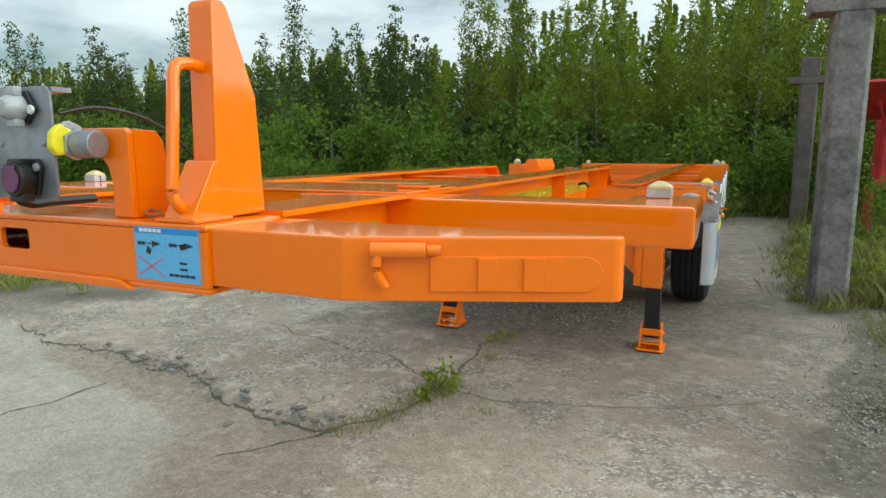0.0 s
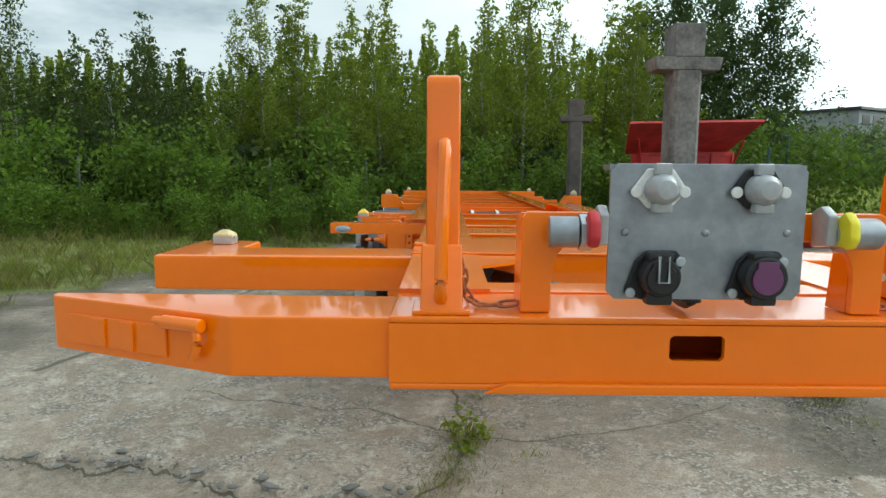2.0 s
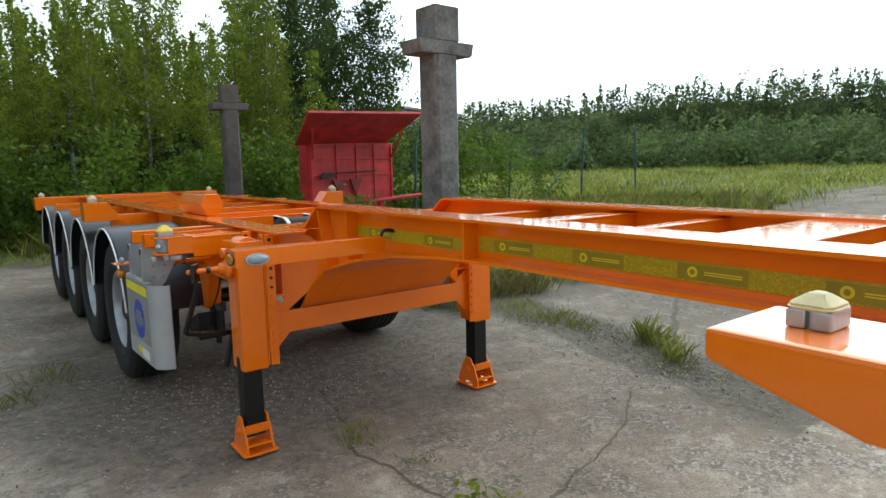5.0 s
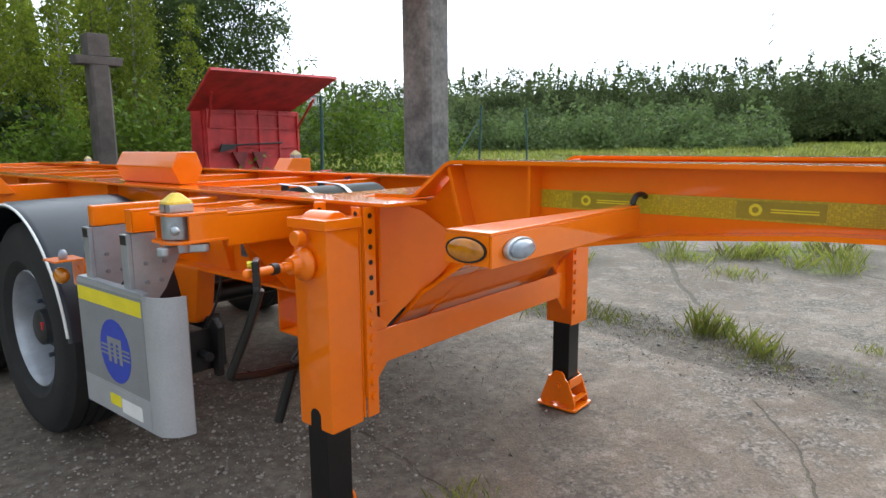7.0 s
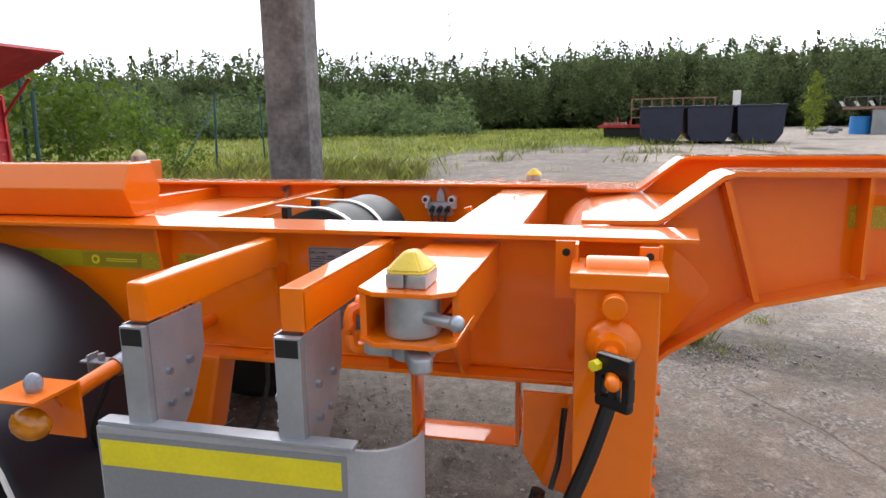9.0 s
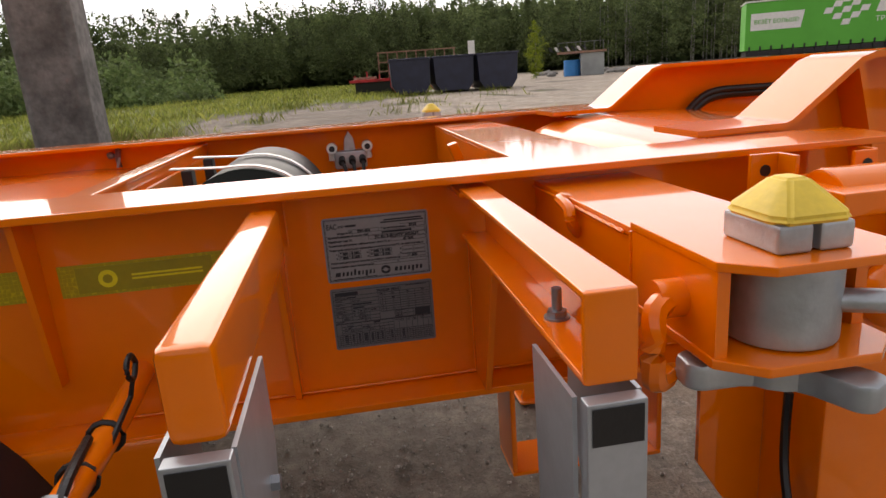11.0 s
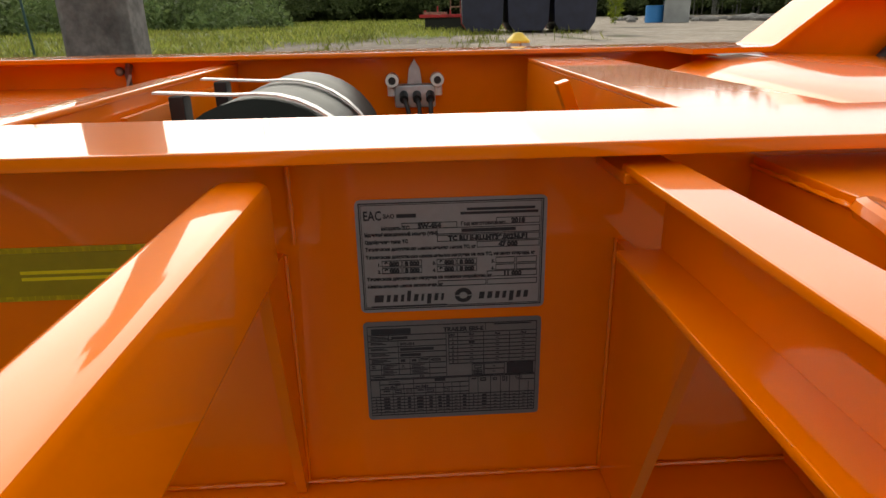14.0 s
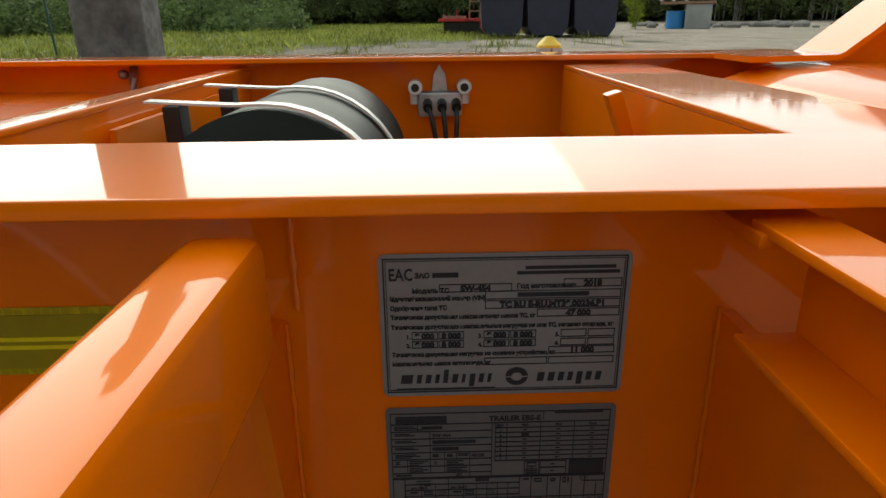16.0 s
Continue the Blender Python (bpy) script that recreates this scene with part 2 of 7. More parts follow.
LEAF = leaf_material("birch_leaves", (0.125, 0.178, 0.018), (0.270, 0.315, 0.038), 0.55)
# Darker copy of the birch leaves: shade put into the colour.
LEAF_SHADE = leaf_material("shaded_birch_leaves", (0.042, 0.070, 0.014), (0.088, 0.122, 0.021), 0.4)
# Undergrowth colour set darker to stand in for shade under the trees.
LEAF_FLOOR = leaf_material("shaded_undergrowth_leaves", (0.030, 0.052, 0.014), (0.062, 0.092, 0.022), 0.3)
LEAF_DARK = leaf_material("aspen_leaves", (0.060, 0.100, 0.030), (0.115, 0.165, 0.045), 0.45)
LEAF_BUSH = leaf_material("shrub_leaves", (0.078, 0.145, 0.014), (0.165, 0.240, 0.028), 0.45)
LEAF_FAR = leaf_material("far_wood_leaves", (0.105, 0.150, 0.062), (0.205, 0.255, 0.098), 0.5, 0.28)
LEAF_WILLOW = leaf_material("willow_leaves", (0.085, 0.130, 0.046), (0.150, 0.198, 0.072), 0.45, 0.35)
GRASS = leaf_material("tall_grass", (0.16, 0.21, 0.034), (0.36, 0.36, 0.090), 0.55, 0.35)
GRASS_DRY = leaf_material("dry_weeds", (0.15, 0.15, 0.04), (0.24, 0.21, 0.085), 0.25)


GRAVEL = leaf_material("grey_gravel", (0.17, 0.150, 0.130), (0.42, 0.385, 0.34), 0.0)

# ---- mesh helpers ----
def box(x0, x1, y0, y1, z0, z1, bevel=0.0, m=None):
    bm = bmesh.new()
    bmesh.ops.create_cube(bm, size=1)
    for v in bm.verts:
        v.co = Vector((x0 + (v.co.x + 0.5) * (x1 - x0), y0 + (v.co.y + 0.5) * (y1 - y0), z0 + (v.co.z + 0.5) * (z1 - z0)))
    return finish(bm, bevel, m)


def finish(bm, bevel=0.0, m=None, segments=2):
    if bevel:
        bmesh.ops.bevel(bm, geom=bm.edges[:], offset=bevel, segments=segments, affect="EDGES", profile=0.5)
    if m is not None:
        bm.transform(m)
    return bm


def prism(poly, lo, hi, axis="z", bevel=0.0, m=None):
    """A polygon drawn out along an axis. The polygon's two numbers are the other axes, in the order x, y, z."""
    def at(a, b, c):
        return {"z": (a, b, c), "y": (a, c, b), "x": (c, a, b)}[axis]
    bm = bmesh.new()
    low = [bm.verts.new(at(a, b, lo)) for a, b in poly]
    high = [bm.verts.new(at(a, b, hi)) for a, b in poly]
    bm.faces.new(low), bm.faces.new(high)
    n = len(poly)
    for i in range(n):
        bm.faces.new((low[i], low[(i + 1) % n], high[(i + 1) % n], high[i]))
    bmesh.ops.recalc_face_normals(bm, faces=bm.faces[:])
    return finish(bm, bevel, m)


def cyl(p, q, r, r2=None, n=16, bevel=0.0, caps=True):
    """A round bar or cone from p to q."""
    p, q = Vector(p), Vector(q)
    bm = bmesh.new()
    bmesh.ops.create_cone(bm, cap_ends=caps, segments=n, radius1=r, radius2=r if r2 is None else r2, depth=(q - p).length)
    if bevel:
        rim = [e for e in bm.edges if len(e.link_faces) == 2 and any(len(f.verts) > 4 for f in e.link_faces)]
        bmesh.ops.bevel(bm, geom=rim, offset=bevel, segments=2, affect="EDGES", profile=0.5)
    bm.transform(Matrix.Translation((p + q) / 2) @ (q - p).to_track_quat("Z", "Y").to_matrix().to_4x4())
    return bm


def ball(c, r, squash=(1, 1, 1), u=14, v=10):
    bm = bmesh.new()
    bmesh.ops.create_uvsphere(bm, u_segments=u, v_segments=v, radius=r)
    bm.transform(Matrix.Translation(c) @ Matrix.Diagonal((*squash, 1)))
    return bm


def tube(points, r, n=10):
    """A round rod bent along points."""
    pts = [Vector(p) for p in points]
    bm = bmesh.new()
    rings = []
    for i, p in enumerate(pts):
        d = (pts[min(i + 1, len(pts) - 1)] - pts[max(i - 1, 0)]).normalized()
        side = d.cross(Vector((0, 0, 1)))
        if side.length < 0.05:
            side = d.cross(Vector((0, 1, 0)))
        side.normalize()
        up = side.cross(d)
        rings.append([bm.verts.new(p + r * (math.cos(a) * side + math.sin(a) * up)) for a in (2 * math.pi * k / n for k in range(n))])
    for a, b in zip(rings, rings[1:]):
        for k in range(n):
            bm.faces.new((a[k], a[(k + 1) % n], b[(k + 1) % n], b[k]))
    bm.faces.new(rings[0][::-1]), bm.faces.new(rings[-1])
    bmesh.ops.recalc_face_normals(bm, faces=bm.faces[:])
    return bm


def smooth_path(points, steps=6):
    """Points along a smooth curve through the given ones."""
    pts = [Vector(p) for p in points]
    out = []
    for i in range(len(pts) - 1):
        p0, p1, p2, p3 = pts[max(i - 1, 0)], pts[i], pts[i + 1], pts[min(i + 2, len(pts) - 1)]
        for k in range(steps):
            t = k / steps
            out.append(0.5 * (2 * p1 + (p2 - p0) * t + (2 * p0 - 5 * p1 + 4 * p2 - p3) * t * t + (3 * p1 - p0 - 3 * p2 + p3) * t ** 3))
    return out + [pts[-1]]


def lathe(profile, axis_p, axis_d, n=32, caps=True):
    """Turns a profile of (radius, height) about an axis."""
    bm = bmesh.new()
    rings = [[bm.verts.new((r * math.cos(2 * math.pi * k / n), r * math.sin(2 * math.pi * k / n), h)) for k in range(n)] for r, h in profile]
    for a, b in zip(rings, rings[1:]):
        for k in range(n):
            bm.faces.new((a[k], a[(k + 1) % n], b[(k + 1) % n], b[k]))
    if caps and profile[0][0] > 1e-4:
        bm.faces.new(rings[0][::-1])
    if caps and profile[-1][0] > 1e-4:
        bm.faces.new(rings[-1])
    bmesh.ops.remove_doubles(bm, verts=bm.verts[:], dist=1e-5)
    bmesh.ops.recalc_face_normals(bm, faces=bm.faces[:])
    bm.transform(Matrix.Translation(axis_p) @ Vector(axis_d).to_track_quat("Z", "Y").to_matrix().to_4x4())
    return bm


def mesh_of(name, bms, mat, smooth=35):
    bms = bms if isinstance(bms, (list, tuple)) else [bms]
    me = bpy.data.meshes.new(name)
    if len(bms) == 1:
        bms[0].to_mesh(me)
    else:
        whole = bmesh.new()
        for b in bms:
            tmp = bpy.data.meshes.new("tmp")
            b.to_mesh(tmp)
            whole.from_mesh(tmp)
            bpy.data.meshes.remove(tmp)
        whole.to_mesh(me)
        whole.free()
    for b in bms:
        b.free()
    me.materials.append(mat)
    if smooth:
        me.shade_smooth()
        me.set_sharp_from_angle(angle=radians(smooth))
    return me


def part(name, bms, mat, parent=None, label="", smooth=35):
    ob = new(name, mesh_of(name, bms, mat, smooth))
    if parent is not None:
        ob.parent = parent
    if label:
        ob["label"] = label
    if smooth and len(ob.data.polygons) < 6000:
        flat_faces = ob.modifiers.new("even_normals", "WEIGHTED_NORMAL")
        flat_faces.keep_sharp = True
    return ob


def thing(name, label, category, at=(0, 0, 0), turn=0.0, group="", kind=""):
    ob = new(name)
    ob.empty_display_size = 0.2
    ob.matrix_world = pose(*at, 0, 0, turn)
    return tagged(ob, label, category, group, kind)


def mirror(bm):
    bm.transform(Matrix.Diagonal((-1, 1, 1, 1)))
    bmesh.ops.reverse_faces(bm, faces=bm.faces[:])
    return bm


def text_mesh(name, words, size, m, mat, parent, label="", align="LEFT", shear=0.0, thick=0.0, squeeze=1.0):
    """Lettering as a flat mesh, in its own x and y, put to the pose m."""
    cu = bpy.data.curves.new(name, "FONT")
    cu.body, cu.size, cu.align_x, cu.shear, cu.offset = words, size, align, shear, thick
    cu.resolution_u = 2
    tmp = bpy.data.objects.new(name, cu)
    scene.collection.objects.link(tmp)
    dg = bpy.context.evaluated_depsgraph_get()
    me = bpy.data.meshes.new_from_object(tmp.evaluated_get(dg))
    bpy.data.objects.remove(tmp)
    me.transform(m @ Matrix.Diagonal((squeeze, 1, 1, 1)))
    me.materials.clear()
    me.materials.append(mat)
    ob = new(name, me)
    ob.parent = parent
    if label:
        ob["label"] = label
    return ob


# ---- ground ----
def lump(x, y, s, k=0.0):
    return noise.noise(Vector((x / s + k, y / s - 2 * k, k)))


def height(x, y):
    """The yard is level under the trailer and rises gently to the east."""
    return 0.013 * min(max(0.0, x - 4.0), 90.0)


def line_at(pts, v, k):
    """Where a crack runs: its other coordinate at v, or None past its ends. k: 0 if the crack is given along x, 1 along y."""
    for a, b in zip(pts, pts[1:]):
        if a[k] <= v <= b[k]:
            t = (v - a[k]) / (b[k] - a[k] + 1e-9)
            return a[1 - k] + t * (b[1 - k] - a[1 - k])
    return None


# cracks and joints of the slabs: points, the axis that they run along, half the width
CRACKS = (
    (((-4.3, 2.55), (-3.6, 2.35), (-2.8, 2.38), (-2.4, 2.26), (-1.9, 2.25), (-1.55, 2.02), (-1.3, 1.97), (-0.84, 1.88), (-0.55, 1.98)), 0, 0.010),
    (((-1.00, 1.50), (-0.60, 1.95), (-0.42, 2.12), (-0.34, 2.45), (-0.28, 2.75), (-0.34, 3.2), (-0.38, 3.74), (-0.27, 3.95), (-0.12, 4.7)), 1, 0.016),
    (((-2.3, 3.50), (-1.9, 3.30), (-1.62, 3.27), (-1.2, 3.10), (-0.95, 3.17), (-0.6, 2.88), (-0.3, 2.74), (0.05, 2.63), (0.6, 2.77), (1.0, 2.93), (1.55, 3.26)), 0, 0.011),
    (((-3.7, 3.9), (-3.38, 5.3), (-3.05, 7.4), (-2.67, 9.4), (-2.1, 11.2)), 1, 0.045),
    (((2.45, 3.45), (3.2, 4.0), (4.2, 4.62), (5.4, 5.2), (7.0, 5.9)), 0, 0.035),
    (((5.4, 1.4), (5.6, 3.0), (6.2, 4.4), (6.9, 6.2)), 1, 0.05),
    (((-2.62, 0.9), (-2.52, 1.4), (-2.43, 1.95)), 1, 0.014),
    (((-6.5, 6.2), (-5.0, 6.35), (-3.2, 6.5)), 0, 0.03),
    (((-6.5, 8.3), (-5.0, 8.2), (-2.9, 8.35)), 0, 0.03),
)


def crack_gap(i, x, y):
    """The signed distance from a crack, kept within 0.3, and 1 along its run or 0 past its ends."""
    pts, k, w = CRACKS[i]
    run, off = (x, y) if k == 0 else (y, x)
    lo, hi = pts[0][k], pts[-1][k]
    p = line_at(pts, min(max(run, lo), hi), k)
    p += 0.05 * lump(run * 2.0, i * 5.0, 0.5) + 0.02 * lump(run * 2.0, i * 9.0, 0.12)
    if i == 0:
        p += 0.07 * lump(run, 3.0, 0.16) + 0.04 * lump(run, 7.0, 0.07)
    return max(-0.3, min(0.3, off - p)), 1.0 if lo <= run <= hi else 0.0


def soil(x, y):
    """How far soil and plants have taken over the concrete: 0 is bare concrete, 1 is overgrown."""
    w = 0.8 * lump(x, y, 2.2) + 0.5 * lump(x, y, 0.7, 3)
    v = -1.0
    edge = 12.9 + 0.04 * x - 1.7 * min(1.0, max(0.0, (-1.7 - x) / 1.6))
    v = max(v, (y - edge) * 0.5 + w)                                   # the wood's edge to the north
    if y > 5.2:
        v = max(v, min((x - 1.9) * 1.4, (y - 5.6) * 0.9, (5.2 - x) * 0.8) + w * 0.9)  # strip along the trailer's right side
    mid = 2.05 + 0.22 * (y - 2.4)
    if 2.2 < y < 6.5:
        v = max(v, min(0.40, 0.72 - abs(x - mid - 0.15 * lump(x, y, 0.8)) * 1.5 + 0.35 * w))          # gravelly strip between the slabs
    v = max(v, min((-4.0 - x) * 0.55, (y - 2.5) * 0.7) + w)                          # weeds on the left of the yard
    v = max(v, 0.32 - 0.8 * math.hypot(x + 1.55, (y - 6.3) * 0.6) + 0.3 * w)
    d = (x - 28.0) * 0.16 + (y - 8.0) * 0.10                                       # the meadow to the east
    v = max(v, min(d, (y + 3.0 - 0.05 * x) * 0.3) + w * 1.2)
    v = max(v, min((x - 8.0) * 0.3, (y - 9.0) * 0.4) + w)
    if x > 5.0:                                                                     # weeds in patches on the far yard
        v = max(v, min(0.7, 1.5 * lump(x * 0.45, y, 1.9, 11) + 0.8 * lump(x, y, 0.8, 5) - 0.25))
    return min(1.0, max(0.0, v * 0.8 + 0.25))


def ground_mesh():
    def steps(a, b, s):
        return [a + s * i for i in range(round((b - a) / s))]
    xs = [-400, -200, -100, -60, -40, -28, -20] + steps(-14, -4.5, 0.25) + steps(-4.5, 4.5, 0.06) + steps(4.5, 16, 0.25) + [16, 17, 18.5, 20, 22, 24, 26, 28, 31, 34, 37, 40, 44, 48, 54, 60, 70, 80, 94, 110, 140, 200, 300, 420]
    ys = [-420, -200, -120, -80, -60, -45, -36, -28, -22, -17, -13, -10, -8] + steps(-6, 0.9, 0.23) + steps(0.9, 7.5, 0.06) + steps(7.5, 18, 0.25) + [18, 19, 20, 22, 24, 27, 30, 34, 40, 50, 65, 90, 130, 200, 420]
    bm = bmesh.new()
    lay = bm.verts.layers.float.new("soil")
    sandy = bm.verts.layers.float.new("sand")
    dirt_shade = bm.verts.layers.float.new("dirt")
    lighter_slab = bm.verts.layers.float.new("lighter_slab")
    pale = bm.verts.layers.float.new("pale")
    gaps = [bm.verts.layers.float.new("gap_%d" % i) for i in range(len(CRACKS))]
    lives = [bm.verts.layers.float.new("live_%d" % i) for i in range(len(CRACKS))]
    grid = []
    for y in ys:
        row = []
        for x in xs:
            s = soil(x, y)
            near = 1.0 if (-14 < x < 16 and -6 < y < 18) else 0.0
            z = height(x, y) + near * (0.010 * lump(x, y, 1.3, 5) + 0.005 * lump(x, y, 0.45, 9) + 0.03 * s * (lump(x, y, 0.6, 2) + 0.3))
            gl = [crack_gap(i, x, y) for i in range(len(CRACKS))] if near else [(0.3, 0.0)] * len(CRACKS)
            g = [q for q, _ in gl]
            for i, q in enumerate(g):
                z -= 0.012 * gl[i][1] * max(0.0, 1 - abs(q) / (CRACKS[i][2] + 0.05))
            south = min(1.0, max(0.0, (-0.35 - x) / 0.5)) if y < 2.9 else 0.0
            sand = south * min(1.0, max(0.0, 0.5 - g[0] / 0.05))
            z -= 0.05 * sand
            sand *= min(1.0, max(0.15, (y + 0.5 + 0.5 * lump(x, y, 0.9, 12)) / 1.5))
            sand = max(sand, 0.8 * max(0.0, 1 - math.hypot((x - 0.15) / 0.7, (y - 2.0) / 0.55)), 0.5 * max(0.0, 1 - math.hypot((x - 1.0) / 0.7, (y - 4.0) / 0.9)))
            v = bm.verts.new((x, y, z - (0.012 if near else 0.0)))
            v[lay], v[sandy] = s, sand
            # the slab's colour is lighter towards the south and west
            v[lighter_slab] = max(0.75 * min(1.0, max(0.0, (-1.5 - x + 0.3 * lump(x, y, 0.9, 8)) / 0.6)) * min(1.0, max(0.0, (9.0 - y) / 3.0)), 0.0)
            v[lighter_slab] = max(v[lighter_slab], min(1.0, max(0.0, (2.7 + 0.5 * lump(x, y, 1.1, 6) - y) / 0.9)))
            v[lighter_slab] = max(v[lighter_slab], min(0.8, max(0.0, (4.0 + 0.5 * lump(x, y, 1.1, 6) - y) / 1.2)) * min(1.0, max(0.0, (0.2 - x + 0.3 * lump(x, y, 0.9, 8)) / 0.8)))
            bx = float(np.interp(y, (0.9, 1.35, 1.62, 1.80, 1.95, 2.10), (-1.0, -1.3, -1.45, -1.85, -2.5, -3.4))) + 0.16 * lump(x, y, 0.5, 6) + 0.08 * lump(x, y, 0.2, 7)
            v[pale] = min(1.0, max(0.0, 0.5 + (bx - x) / 0.10))
            # under the trailer: real dirt, with part of its shadow painted in
            v[dirt_shade] = max(0.0, 1.0 - math.hypot((x + 0.3) / 2.9, (y - 5.6) / 2.5))
            v[dirt_shade] = max(v[dirt_shade], 0.30 * min(1.0, max(0.0, (-2.0 - x) / 1.5)) * min(1.0, max(0.0, (y - 3.4) / 1.8)))
            if 2.2 < y < 5.8:
                away = abs(x - 2.05 - 0.22 * (y - 2.4) - 0.16 * lump(x, y, 0.8) - 0.08 * lump(x, y, 0.25, 4))
                v[dirt_shade] = max(v[dirt_shade], 1.15 * min(1.0, max(0.0, (0.40 - away) / 0.14)) * min(1.0, (y - 2.2) / 0.9) * min(1.0, (5.8 - y) / 0.8))
            for (q, e), l, le in zip(gl, gaps, lives):
                v[l], v[le] = q, e
            row.append(v)
        grid.append(row)
    for a, b in zip(grid, grid[1:]):
        for i in range(len(xs) - 1):
            bm.faces.new((a[i], a[i + 1], b[i + 1], b[i]))
    return bm


def ground_material():
    m = bpy.data.materials.new("cracked_concrete_yard")
    m.use_nodes = True
    nt = m.node_tree
    N, L = nt.nodes, nt.links
    b = N["Principled BSDF"]
    b.inputs["Roughness"].default_value = 0.9
    b.inputs["Specular IOR Level"].default_value = 0.25
    tc = N.new("ShaderNodeTexCoord")

    def tex(scale, detail=6.0, rough=0.6, dist=0.0):
        n = N.new("ShaderNodeTexNoise")
        n.inputs["Scale"].default_value, n.inputs["Detail"].default_value = scale, detail
        n.inputs["Roughness"].default_value, n.inputs["Distortion"].default_value = rough, dist
        L.new(tc.outputs["Object"], n.inputs["Vector"])
        return n

    def ramp(src, a, bb, c0=(0, 0, 0, 1), c1=(1, 1, 1, 1)):
        r = N.new("ShaderNodeValToRGB")
        r.color_ramp.elements[0].position, r.color_ramp.elements[1].position = a, bb
        r.color_ramp.elements[0].color, r.color_ramp.elements[1].color = c0, c1
        L.new(src, r.inputs[0])
        return r

    def mix(fac, a, bb, mode="MIX"):
        n = N.new("ShaderNodeMixRGB")
        n.blend_type = mode
        for k, s in ((0, fac), (1, a), (2, bb)):
            if isinstance(s, (int, float)):
                n.inputs[k].default_value = s
            elif isinstance(s, tuple):
                n.inputs[k].default_value = (*s, 1)
            else:
                L.new(s, n.inputs[k])
        return n

    def attr(name):
        n = N.new("ShaderNodeAttribute")
        n.attribute_name = name
        return n

    def calc(op, a, bb=None, clamp=False):
        n = N.new("ShaderNodeMath")
        n.operation, n.use_clamp = op, clamp
        for k, s in ((0, a), (1, bb)):
            if isinstance(s, (int, float)):
                n.inputs[k].default_value = s
            elif s is not None:
                L.new(s, n.inputs[k])
        return n

    big, mid, small, grit = tex(0.55, 5), tex(2.2, 7, 0.65), tex(14, 6, 0.75), tex(75, 3, 0.7)
    slab = mix(ramp(big.outputs["Fac"], 0.4, 0.62).outputs[0], (0.215, 0.175, 0.139), (0.320, 0.274, 0.226))
    slab = mix(calc("MULTIPLY", ramp(tex(3.1, 12, 0.80, 0.25).outputs["Fac"], 0.50, 0.60).outputs[0], 0.75).outputs[0], slab.outputs[0], (0.415, 0.372, 0.318))
    slab = mix(calc("MULTIPLY", ramp(tex(1.15, 10, 0.74, 0.6).outputs["Fac"], 0.54, 0.64).outputs[0], 0.7).outputs[0], slab.outputs[0], (0.165, 0.130, 0.100))
    slab = mix(ramp(mid.outputs["Fac"], 0.50, 0.68).outputs[0], slab.outputs[0], (0.186, 0.152, 0.120))
    # bare aggregate where the skin has worn off
    vs = N.new("ShaderNodeTexVoronoi")
    vs.inputs["Scale"].default_value = 58
    L.new(tc.outputs["Object"], vs.inputs["Vector"])
    sep = N.new("ShaderNodeSeparateColor")
    L.new(vs.outputs["Color"], sep.inputs[0])
    stone = ramp(sep.outputs[0], 0.35, 0.95, (0.14, 0.124, 0.108, 1), (0.40, 0.365, 0.325, 1))
    worn = ramp(mix(0.5, mid.outputs["Fac"], tex(6, 5, 0.7).outputs["Fac"]).outputs[0], 0.47, 0.56)
    sandm = attr("sand")
    worn2 = calc("MULTIPLY", worn.outputs[0], calc("SUBTRACT", 1.0, sandm.outputs["Fac"]).outputs[0])
    slab = mix(calc("MULTIPLY", worn2.outputs[0], 0.75).outputs[0], slab.outputs[0], stone.outputs[0])
    slab = mix(calc("MULTIPLY", sandm.outputs["Fac"], 0.95).outputs[0], slab.outputs[0], mix(attr("pale").outputs["Fac"], mix(ramp(small.outputs["Fac"], 0.35, 0.65).outputs[0], (0.205, 0.170, 0.132), (0.262, 0.225, 0.182)).outputs[0], mix(ramp(mid.outputs["Fac"], 0.4, 0.6).outputs[0], (0.262, 0.240, 0.202), (0.312, 0.290, 0.250)).outputs[0]).outputs[0])
    slab = mix(0.48, slab.outputs[0], ramp(grit.outputs["Fac"], 0.25, 0.75, (0.20, 0.20, 0.20, 1), (1.5, 1.5, 1.5, 1)).outputs[0], "MULTIPLY")
    slab = mix(0.5, slab.outputs[0], ramp(small.outputs["Fac"], 0.3, 0.7, (0.6, 0.6, 0.6, 1), (1.2, 1.2, 1.2, 1)).outputs[0], "MULTIPLY")
    # multiplies the slab's colour up where the attribute is high
    slab = mix(1.0, slab.outputs[0], ramp(attr("lighter_slab").outputs["Fac"], 0.0, 1.0, (0.92, 0.90, 0.875, 1), (1.46, 1.44, 1.40, 1)).outputs[0], "MULTIPLY")
    wob = calc("MULTIPLY", calc("SUBTRACT", tex(9, 4, 0.7).outputs["Fac"], 0.5).outputs[0], 0.07)
    crk = None
    for i, (pts, k, w) in enumerate(CRACKS):
        d = calc("ABSOLUTE", calc("ADD", attr("gap_%d" % i).outputs["Fac"], wob.outputs[0]).outputs[0])
        broken = calc("MULTIPLY", tex(1.7, 3).outputs["Fac"], 2.0 * w)
        c = calc("MULTIPLY", calc("SUBTRACT", 1.0, calc("DIVIDE", d.outputs[0], broken.outputs[0]).outputs[0], True).outputs[0], attr("live_%d" % i).outputs["Fac"])
        crk = c if crk is None else calc("MAXIMUM", crk.outputs[0], c.outputs[0])
    crk = ramp(crk.outputs[0], 0.05, 0.5)
    # hair cracks
    warp = tex(1.6, 4)
